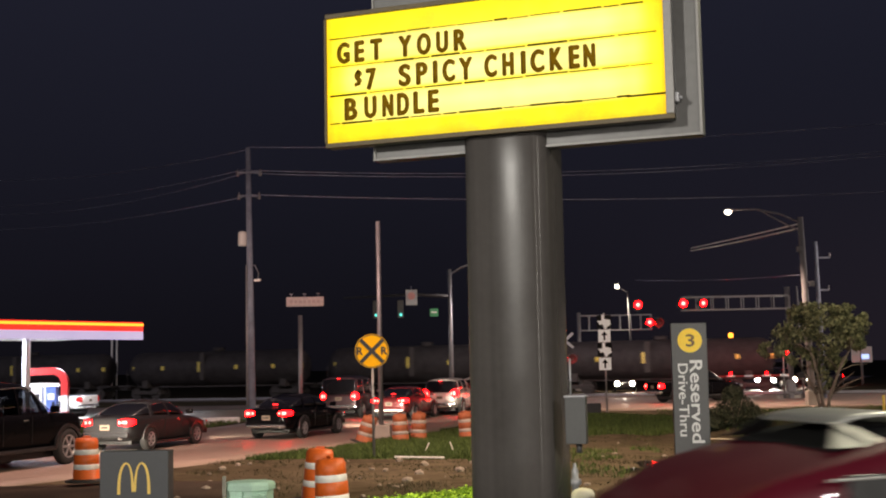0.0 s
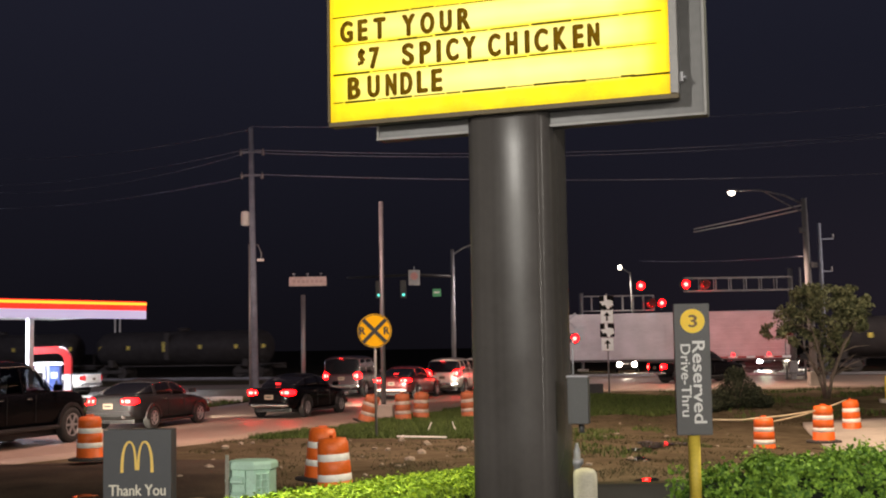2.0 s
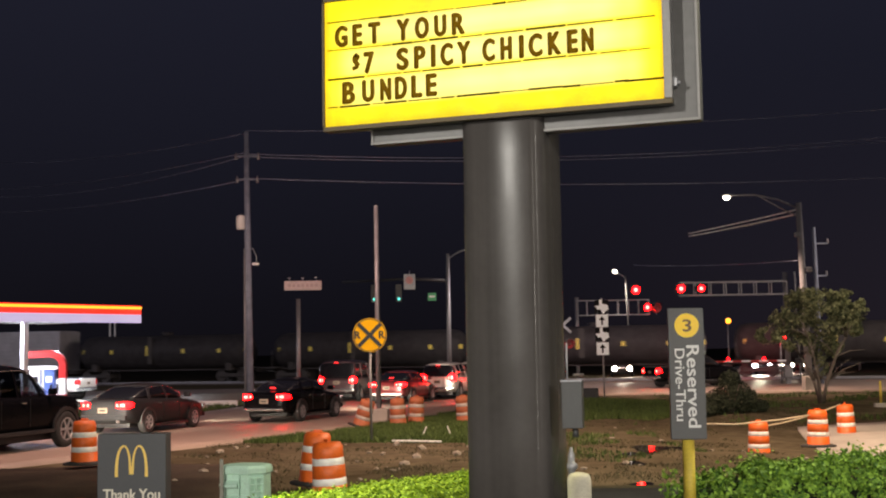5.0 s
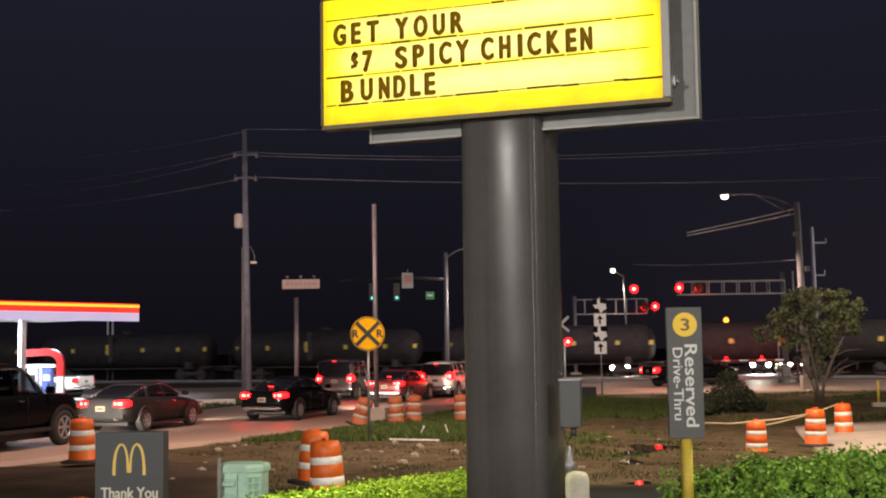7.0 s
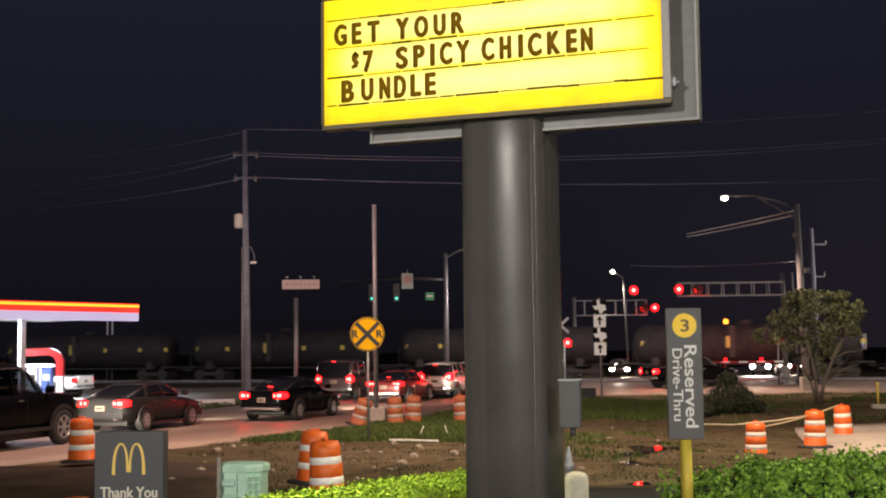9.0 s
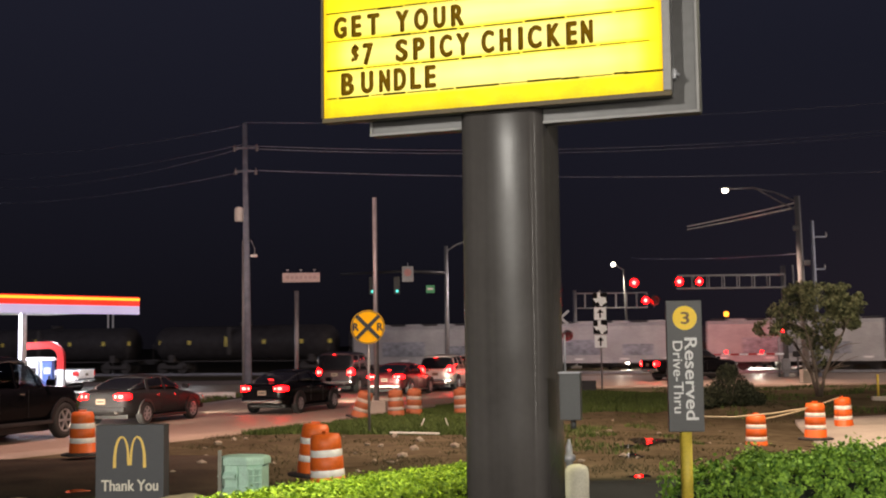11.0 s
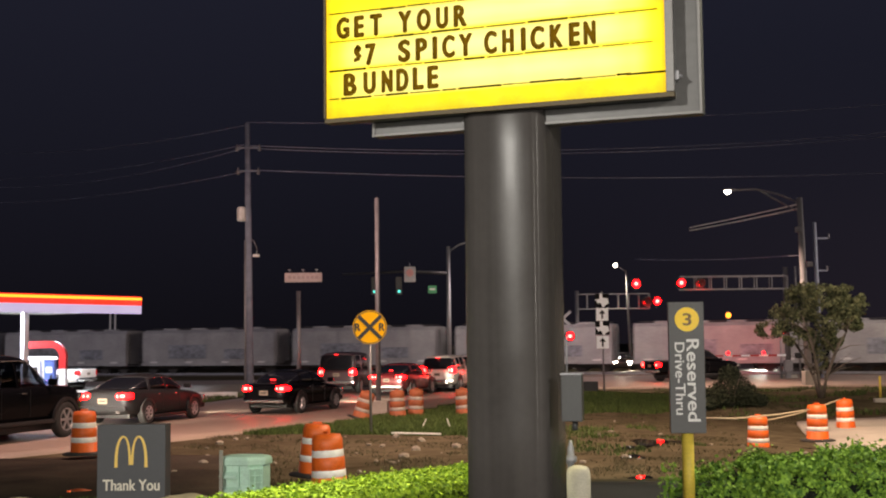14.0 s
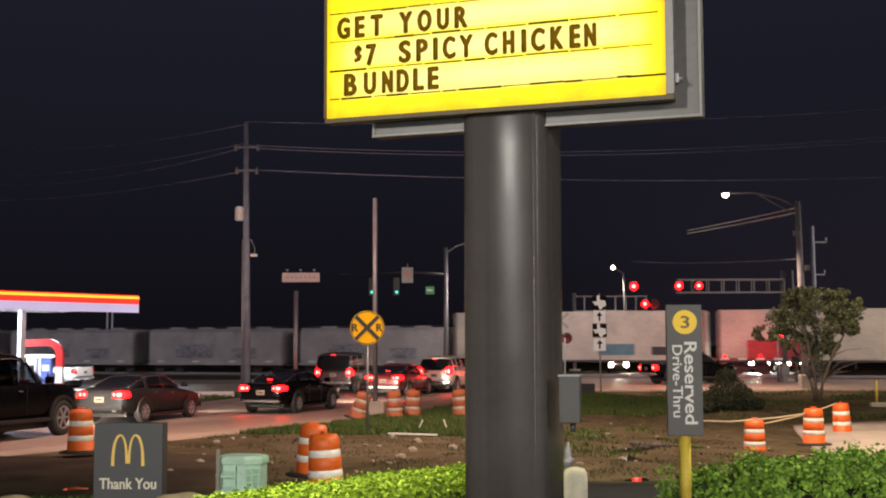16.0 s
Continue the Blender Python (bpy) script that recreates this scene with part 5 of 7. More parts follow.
make_drive_thru_sign()
make_thank_you_sign()
make_pedestal()
make_box_on_pole()
make_crossing_warning()
make_tall_post()
make_utility_pole()
make_wires()
make_board_sign()
make_mast_arm()
make_route_markers()
make_cantilever(pose(21.3, 76, ROAD_Z), "near railway crossing cantilever with red lamps, mast beside the road", -6.6, 5.55, 6.35, 6.9, [(-6.65, 5.95, None, 0.25), (-5.4, 5.95, 0, 0.22), (-9.45, 5.92, None, 0.25)])
make_cantilever(pose(11.7, 108, ROAD_Z), "far railway crossing cantilever with alternating red lamps", 6.4, 5.3, 6.6, 6.9, [(6.15, 5.9, 0, 0.32), (7.0, 5.9, 1, 0.32)])
make_gate()
make_far_sign()
make_small_posts()
make_crossing_signal()
make_street_lamps()
make_drums()
make_rope()
make_rubble()
make_boulders()
bird, bird_wings = make_bird()
make_hedge("clipped_hedge", [(-1.75, 7.55), (-1.30, 8.33), (-0.84, 9.0), (-0.30, 9.62), (0.25, 10.18), (0.6, 10.5)], 0.78, 0.6, "low clipped hedge of bright green leaves curving round the sign", 52000, 21, 0.012, 0.023, None, 0.0, 0.42)
make_hedge("clipped_hedge", [(2.3, 12.05), (2.9, 12.2), (3.9, 12.1), (5.2, 11.9), (6.4, 11.7)], 0.8, 0.47, "low leafy green hedge beside the drive-through marker", 26000, 22, 0.15, 0.035, LOOSE_LEAF, 0.7, 0.8)
make_tree()
make_bush()
make_grass()


# ---- vehicles ----
def paint(name, colour, rough=0.28, metal=0.3):
    return material(name, colour, rough, metal, scale=1.5, vary=0.10, fine=25, coat=0.6)


def ring_low(x, zb, zt, hw):
    """A rounded section of a car's lower body."""
    zm = zb + (zt - zb) * 0.55
    half = [(0.0, zb), (hw * 0.80, zb), (hw * 0.96, zb + (zt - zb) * 0.14), (hw, zm), (hw * 0.985, zt - (zt - zb) * 0.16), (hw * 0.93, zt - 0.02), (hw * 0.80, zt), (0.0, zt + 0.02)]
    return [(x, y, z) for y, z in half] + [(x, -y, z) for y, z in half[-2:0:-1]]


def ring_top(x, zb, zt, hb, ht):
    e = zt - zb
    half = [(0.0, zb), (hb, zb), (hb + (ht - hb) * 0.5, zb + e * 0.55), (ht, zb + e * 0.86), (ht * 0.86, zt - e * 0.02), (0.0, zt + e * 0.03)]
    return [(x, y, z) for y, z in half] + [(x, -y, z) for y, z in half[-2:0:-1]]


SHAPES = {
    "sedan": dict(wheel=0.335, base=(-1.40, 1.42), track=0.80,
                  low=[(-2.44, 0.46, 0.82, 0.70), (-2.38, 0.34, 1.02, 0.83), (-1.75, 0.24, 1.06, 0.91), (-0.6, 0.20, 1.02, 0.92), (0.85, 0.20, 0.98, 0.92), (1.6, 0.22, 0.89, 0.90), (2.2, 0.27, 0.78, 0.82), (2.44, 0.36, 0.62, 0.66)],
                  top=[(-1.95, 1.02, 1.05, 0.70, 0.62), (-1.45, 1.01, 1.26, 0.80, 0.62), (-0.85, 0.99, 1.43, 0.83, 0.61), (-0.2, 0.98, 1.475, 0.84, 0.62), (0.25, 0.97, 1.44, 0.84, 0.61), (0.75, 0.96, 1.20, 0.82, 0.64), (1.12, 0.94, 0.98, 0.76, 0.66)],
                  roof=(-1.0, 0.35), pillars=(-1.15, -0.15, 0.72), tail=(-2.41, 0.87, 0.63, 0.36, 0.20), head=(2.27, 0.66)),
    "suv": dict(wheel=0.37, base=(-1.40, 1.42), track=0.82,
                low=[(-2.35, 0.50, 0.95, 0.80), (-2.30, 0.38, 1.10, 0.88), (-1.7, 0.28, 1.13, 0.94), (0.0, 0.26, 1.11, 0.95), (0.95, 0.26, 1.08, 0.95), (1.7, 0.28, 1.00, 0.93), (2.25, 0.34, 0.90, 0.86), (2.42, 0.42, 0.72, 0.72)],
                top=[(-2.27, 1.09, 1.16, 0.80, 0.72), (-2.10, 1.09, 1.62, 0.84, 0.68), (-1.85, 1.09, 1.74, 0.86, 0.68), (-0.3, 1.09, 1.78, 0.87, 0.69), (0.35, 1.08, 1.73, 0.87, 0.68), (0.85, 1.07, 1.40, 0.85, 0.70), (1.25, 1.05, 1.09, 0.80, 0.72)],
                roof=(-2.0, 0.4), pillars=(-1.75, -0.85, 0.1, 0.82), tail=(-2.33, 1.05, 0.70, 0.25, 0.38), head=(2.30, 0.76)),
    "van": dict(wheel=0.37, base=(-1.40, 1.42), track=0.82,
                low=[(-2.40, 0.50, 1.00, 0.86), (-2.36, 0.38, 1.12, 0.93), (-1.7, 0.28, 1.14, 0.96), (0.0, 0.26, 1.13, 0.96), (0.95, 0.26, 1.10, 0.96), (1.7, 0.28, 1.02, 0.93), (2.25, 0.34, 0.92, 0.86), (2.42, 0.42, 0.74, 0.72)],
                top=[(-2.36, 1.10, 1.20, 0.86, 0.80), (-2.33, 1.10, 1.84, 0.90, 0.80), (-2.15, 1.10, 1.95, 0.90, 0.80), (-0.3, 1.10, 1.97, 0.91, 0.80), (0.45, 1.09, 1.92, 0.90, 0.79), (1.0, 1.08, 1.50, 0.87, 0.76), (1.45, 1.06, 1.10, 0.82, 0.74)],
                roof=(-2.28, 0.5), pillars=(-2.2, -1.05, 0.1, 0.95), tail=(-2.37, 1.02, 0.76, 0.22, 0.34), head=(2.30, 0.76)),
    "pickup": dict(wheel=0.41, base=(-1.75, 1.85), track=0.84,
                   low=[(-2.90, 0.60, 1.02, 0.90), (-2.84, 0.48, 1.18, 0.96), (-1.0, 0.40, 1.20, 0.98), (-0.8, 0.38, 1.20, 0.98), (1.0, 0.38, 1.20, 0.98), (1.9, 0.40, 1.20, 0.97), (2.40, 0.46, 1.14, 0.93), (2.60, 0.52, 0.90, 0.84)],
                   top=[(-0.98, 1.18, 1.24, 0.84, 0.74), (-0.88, 1.18, 1.72, 0.86, 0.70), (-0.6, 1.18, 1.87, 0.88, 0.70), (0.35, 1.18, 1.89, 0.88, 0.71), (0.7, 1.17, 1.82, 0.88, 0.70), (1.15, 1.16, 1.45, 0.86, 0.72), (1.5, 1.14, 1.18, 0.80, 0.74)],
                   roof=(-0.85, 0.75), pillars=(-0.7, 0.15, 1.1), tail=(-2.87, 0.98, 0.82, 0.15, 0.30), head=(2.46, 0.92)),
}


def at_stations(st, x, k):
    for a, b in zip(st, st[1:]):
        if a[0] <= x <= b[0]:
            f = (x - a[0]) / (b[0] - a[0])
            return a[k] + (b[k] - a[k]) * f
    return st[-1][k] if x > st[-1][0] else st[0][k]


def rounded(ob):
    m = ob.modifiers.new("rounded", "SUBSURF")
    m.levels = m.render_levels = 2
    ob.data.polygons.foreach_set("use_smooth", [True] * len(ob.data.polygons))
    return ob


def make_car(name, kind, skin, where, label, tail=TAIL, head=None, plate=True, brake=True, glass=GLASS_DARK, grow=None, valance=None):
    s = SHAPES[kind]
    th = root(name, where, label, "pickup truck" if kind == "pickup" else ("van" if kind == "van" else "car"))
    if grow:
        th.scale = grow
    low, top = s["low"], s["top"]
    bm = bmesh.new()
    loft(bm, [ring_low(*r) for r in low])
    bmesh.ops.recalc_face_normals(bm, faces=bm.faces)
    rounded(part("body", bm, skin, th))
    bm = bmesh.new()
    loft(bm, [ring_top(*r) for r in top])
    bmesh.ops.recalc_face_normals(bm, faces=bm.faces)
    rounded(part("window_glass", bm, glass, th, "dark tinted glass" if glass is GLASS_DARK else "clear side glass"))
    if glass is not GLASS_DARK:
        for x in (-0.35, 0.55):
            for y in (-0.38, 0.38):
                st = part("seat_back", boxed((x, y, 1.30), (0.16, 0.46, 0.50), 0.06), BLACK, th)
                part("headrest", boxed((x - 0.02, y, 1.62), (0.10, 0.26, 0.17), 0.04), BLACK, st)
    # roof skin and pillars stand slightly proud of the glass
    bm = bmesh.new()
    xs = [r[0] for r in top if s["roof"][0] <= r[0] <= s["roof"][1]]
    xs = [s["roof"][0]] + [x for x in xs if x not in s["roof"]] + [s["roof"][1]]
    rings = []
    for x in xs:
        zt, ht = at_stations(top, x, 2), at_stations(top, x, 4)
        zb = at_stations(top, x, 1)
        e = zt - zb
        arc = [(ht + 0.012, zb + e * 0.84), (ht * 0.88, zt + 0.008), (0, zt + e * 0.03 + 0.012), (-ht * 0.88, zt + 0.008), (-ht - 0.012, zb + e * 0.84)]
        rings.append([(x, y, z) for y, z in arc] + [(x, y * 0.96, z - 0.03) for y, z in arc[::-1]])
    loft(bm, rings)
    bmesh.ops.recalc_face_normals(bm, faces=bm.faces)
    rounded(part("roof", bm, skin, th))
    for sd in (-1, 1):
        for i, x in enumerate(s["pillars"]):
            zb, zt = at_stations(top, x, 1), at_stations(top, x, 2)
            hb, ht = at_stations(top, x, 3), at_stations(top, x, 4)
            e = zt - zb
            lean = -0.22 if i == 0 else (0.30 if i == len(s["pillars"]) - 1 else 0.02)
            x2 = x - lean if i != 0 else x + 0.18
            w = 0.16 if i == 0 else 0.07
            bm = bmesh.new()
            pts = [(x, sd * (hb + 0.008), zb), (x2, sd * (at_stations(top, x2, 4) + 0.014), at_stations(top, x2, 1) + (at_stations(top, x2, 2) - at_stations(top, x2, 1)) * 0.86)]
            mid = ((pts[0][0] + pts[1][0]) / 2, sd * (hb + (ht - hb) * 0.5 + 0.012), zb + e * 0.5)
            loft(bm, [[(p[0] - w / 2, p[1], p[2]), (p[0] + w / 2, p[1], p[2]), (p[0] + w / 2, p[1] - sd * 0.03, p[2]), (p[0] - w / 2, p[1] - sd * 0.03, p[2])] for p in (pts[0], mid, pts[1])], smooth=False)
            bmesh.ops.recalc_face_normals(bm, faces=bm.faces)
            part("pillar", bm, skin, th)
        trim = [(r[0], sd * (at_stations(top, r[0], 4) + 0.022), r[1] + (r[2] - r[1]) * 0.83) for r in top]
        bm = bmesh.new()
        swept(bm, trim, 0.013, 5)
        part("window_trim", bm, CHROME, th, "thin bright window trim")
        for x in (-0.75, 0.25):
            part("door_handle", boxed((x, sd * (at_stations(low, x, 3) + 0.004), at_stations(low, x, 2) - 0.14), (0.17, 0.03, 0.03), 0.008), CHROME, th)
            part("door_gap", boxed((x + 0.24, sd * (at_stations(low, x, 3) - 0.004), at_stations(low, x, 2) - 0.36), (0.008, 0.012, 0.60)), BLACK, th)
        mx = top[-2][0] + 0.08
        bm = boxed((mx, sd * (top[-2][3] + 0.17), top[-2][1] + 0.12), (0.12, 0.22, 0.15), 0.04)
        part("mirror", bm, skin, th)
        part("sill", boxed((0, sd * (s["low"][3][3] - 0.06), s["low"][3][1] + 0.02), (s["base"][1] - s["base"][0] - 0.8, 0.14, 0.08), 0.02), BLACK, th)
        for wx in s["base"]:
            y = sd * s["track"]
            r = s["wheel"]
            arch = bmesh.new()
            n = 18
            rows = []
            for rad, yy in ((r + 0.10, 0.10), (r + 0.10, 0.155), (r + 0.02, 0.155), (r + 0.02, 0.10)):
                rows.append([(wx + rad * math.cos(math.pi * k / n), y + sd * yy, r + rad * math.sin(math.pi * k / n)) for k in range(n + 1)])
            for a, b in zip(rows, rows[1:]):
                for k in range(n):
                    vs = [arch.verts.new(p) for p in (a[k], a[k + 1], b[k + 1], b[k])]
                    arch.faces.new(vs)
            bmesh.ops.remove_doubles(arch, verts=arch.verts, dist=0.001)
            bmesh.ops.recalc_face_normals(arch, faces=arch.faces)
            part("wheel_arch", arch, BLACK, th)
            wh = part("wheel", lathe(bmesh.new(), [(r * 0.62, -0.11), (r * 0.93, -0.11), (r, -0.075), (r, 0.075), (r * 0.93, 0.11), (r * 0.64, 0.11), (r * 0.60, 0.08)], 26), RUBBER, th, "black rubber tyre")
            wh.matrix_local = Matrix.Translation((wx, y + sd * 0.045, r)) @ Matrix.Rotation(radians(-90 * sd), 4, "X")
            bm = bmesh.new()
            lathe(bm, [(r * 0.64, 0.06), (r * 0.64, 0.112), (r * 0.58, 0.112), (r * 0.56, 0.075)], 24)
            for k in range(6):
                box(bm, (r * 0.33, 0, 0.095), (r * 0.56, 0.055, 0.025), 0.006)
                bmesh.ops.rotate(bm, verts=bm.verts, cent=(0, 0, 0), matrix=Matrix.Rotation(radians(60), 3, "Z"))
            tube(bm, (0, 0, 0.07), (0, 0, 0.118), 0.055, n=14)
            part("rim", bm, RIM, wh, "spoked alloy rim")
    # rear end
    tx, tz, ty, tw, thh = s["tail"]
    for sd in (-1, 1):
        # a lens that wraps round the corner, with a slimmer inner end
        bm = bmesh.new()
        yo, yi, hx = ty + tw / 2, ty - tw / 2, 0.16
        rings = []
        for y, x, hh in ((yi, tx + 0.01, thh * 0.32), (yi + tw * 0.30, tx - 0.02, thh * 0.44), (yi + tw * 0.72, tx - 0.01, thh * 0.5), (yo, tx + 0.05, thh * 0.46), (yo + 0.07, tx + hx, thh * 0.30)):
            rings.append([(x - 0.03, sd * y, tz - hh), (x - 0.035, sd * y, tz + hh * 0.6), (x + 0.01, sd * y, tz + hh), (x + 0.09, sd * y, tz + hh), (x + 0.09, sd * y, tz - hh)])
        loft(bm, rings)
        bmesh.ops.recalc_face_normals(bm, faces=bm.faces)
        tl = part("tail_light", bm, tail, th, "glowing red tail light")
        if tail is TAIL:
            part("bulb", boxed((tx - 0.035, sd * (ty + 0.04), tz), (0.05, tw * 0.40, thh * 0.46), 0.02), BULB, tl, "bright lamp core")
            part("bulb", boxed((tx - 0.035, sd * (ty - tw * 0.36), tz), (0.04, tw * 0.16, thh * 0.40), 0.012), BULB, tl, "bright lamp core")
    # the pale strip paints the light caught along the lower bumper
    if valance:
        part("rear_valance", boxed((low[0][0] + 0.02, 0, low[0][1] - 0.02), (0.16, low[1][3] * 1.74, 0.10), 0.04), valance, th, "lower bumper strip, pale for the light it reflects")
    if brake:
        bx, bz = top[0][0] + 0.20, at_stations(top, top[0][0] + 0.20, 2) + 0.02
        if kind != "sedan":
            bx, bz = top[1][0] - 0.04, top[1][2] + 0.02
        part("brake_light", boxed((bx, 0, bz), (0.03, 0.20, 0.022), 0.006), BRAKE if tail is TAIL else tail, th, "thin high brake light")
    if plate:
        pl = part("number_plate", boxed((low[0][0] - 0.005, 0, low[0][2] - 0.10), (0.03, 0.31, 0.155), 0.006), PLATE, th, "white plate with plain bars")
        part("text_bar", boxed((low[0][0] - 0.022, 0, low[0][2] - 0.10), (0.006, 0.22, 0.05)), BLACK, pl)
    part("bumper", boxed((low[0][0] + 0.10, 0, low[0][1] + 0.04), (0.24, low[1][3] * 1.86, 0.16), 0.05), skin if kind == "sedan" else CHROME, th)
    part("bumper", boxed((low[-1][0] - 0.12, 0, low[-1][1] + 0.03), (0.28, low[-2][3] * 1.85, 0.16), 0.05), skin, th)
    for sd in (-1, 1):
        hy = sd * (low[-2][3] - 0.20)
        hl = part("headlight", boxed((s["head"][0], sd * (low[-2][3] - 0.16), s["head"][1]), (0.26, 0.32, 0.15), 0.04, Matrix.Rotation(radians(-20 * sd), 4, "Z")), CHROME, th)
        if head:
            part("lit_lens", tubed((s["head"][0] + 0.08, hy, s["head"][1]), (s["head"][0] + 0.17, hy, s["head"][1]), 0.20, 0.16, 20), head, hl, "dazzling round headlight")
        part("exhaust", tubed((low[0][0] - 0.02, sd * 0.5, low[0][1] - 0.06), (low[0][0] + 0.3, sd * 0.5, low[0][1] - 0.06), 0.04), CHROME, th)
    part("underside", boxed((0, 0, 0.27), (low[-1][0] * 1.7, s["track"] * 1.7, 0.16), 0.03), BLACK, th)
    if kind == "pickup":
        for sd in (-1, 1):
            part("bed_rail", boxed((-1.93, sd * 0.90, 1.205), (1.86, 0.09, 0.05), 0.015), BLACK, th)
        part("tailgate", boxed((-2.88, 0, 0.98), (0.05, 1.45, 0.40), 0.02), skin, th)
    return th


def facing(x, y, bearing, z=ROAD_Z):
    """A car's pose: bearing in degrees clockwise from straight ahead of the viewer."""
    return pose(x, y, z, 0, 0, 90 - bearing)


BLACK_PAINT = material("black_car_paint", (0.004, 0.004, 0.005), 0.18, 0.0, scale=1.5, vary=0.1, fine=25, coat=0.0, spec=0.06)
GREY_PAINT = material("grey_car_paint", (0.024, 0.024, 0.026), 0.42, 0.0, scale=1.5, vary=0.1, fine=25, spec=0.07)
RED_PAINT = paint("dark_red_car_paint", (0.14, 0.018, 0.02), 0.3)
MAROON = material("maroon_car_paint", (0.048, 0.003, 0.008), 0.50, 0.0, scale=1.5, vary=0.08, fine=25, coat=0.12, spec=0.12)
WHITE_CAR = paint("white_car_paint", (0.66, 0.62, 0.58), 0.35, 0.0)
VAN_PAINT = paint("mauve_grey_car_paint", (0.060, 0.034, 0.040), 0.35)
DARK_BLUE = paint("charcoal_car_paint", (0.045, 0.035, 0.035), 0.3)

make_car("pickup_truck", "pickup", BLACK_PAINT, facing(-11.46, 30.22, 18), "black crew-cab pickup truck waiting in the queue", tail=TAIL_DIM, glass=TINT_GLASS, grow=(1.10, 1.06, 1.13))
make_car("sedan", "sedan", GREY_PAINT, facing(-9.45, 38.6, 17), "dark grey sedan with lit tail lights in the queue", brake=False)
make_car("sedan", "sedan", BLACK_PAINT, facing(-5.36, 43.7, 19), "black sedan with bright brake lights in the queue", valance=CHROME)
make_car("van", "van", VAN_PAINT, facing(-4.75, 61, 12), "dark tall van with red tail lights in the queue")
make_car("sedan", "sedan", RED_PAINT, facing(-1.95, 57.0, 17), "dark red sedan with bright brake lights in the queue", valance=WHITE_PAINT)
make_car("suv", "suv", WHITE_CAR, facing(0.15, 61.5, 14), "white sport utility car with red tail lights in the queue")
make_car("suv", "suv", WHITE_CAR, facing(1.75, 65, 10), "pale sport utility car further up the queue")
make_car("pickup_truck", "pickup", BLACK_PAINT, facing(14.7, 72.5, 72), "black pickup truck with red tail lights waiting at the crossing")
make_car("pickup_truck", "pickup", WHITE_CAR, facing(-22.0, 66.5, -75), "white pickup truck parked at the fuel pump", tail=TAIL_DIM)
# cars held on the far side of the railway
make_car("sedan", "sedan", DARK_BLUE, facing(15.0, 104, 188), "dark sedan facing the crossing with warm headlights on", head=HEADLIGHT)
make_car("suv", "suv", DARK_BLUE, facing(27.45, 103, 212), "dark car facing the crossing with dazzling white headlights", head=HEADLIGHT_COOL)
make_car("sedan", "sedan", GREY_PAINT, facing(31.7, 107, 215), "grey sedan with headlights on beyond the railway", head=HEADLIGHT)
make_car("sedan", "sedan", DARK_BLUE, facing(34.0, 109, 205), "dark sedan waiting beyond the railway")


def make_far_signals():
    for x, y, z, m, label in ((26.0, 112, 4.05, SIGNAL_AMBER, "signal post with a lit amber lamp beyond the railway"), (37.9, 112, 4.5, SIGNAL_RED, "traffic signal post showing red beyond the railway"),
                              (30.6, 110, 2.2, SIGNAL_RED, "low signal post showing red beyond the railway")):
        th = root("signal_post", pose(x, y, ROAD_Z), label, "traffic signal")
        part("post", tubed((0, 0.15, 0), (0, 0.15, z - ROAD_Z + 0.4), 0.07, n=10), STEEL, th, "", True)
        part("housing", boxed((0, 0, z - ROAD_Z), (0.5, 0.24, 0.62), 0.05), BLACK, th)
        part("lens", tubed((0, -0.125, z - ROAD_Z), (0, -0.15, z - ROAD_Z), 0.25 if z > 4 else 0.18, n=20), m, th, "round lit lens")


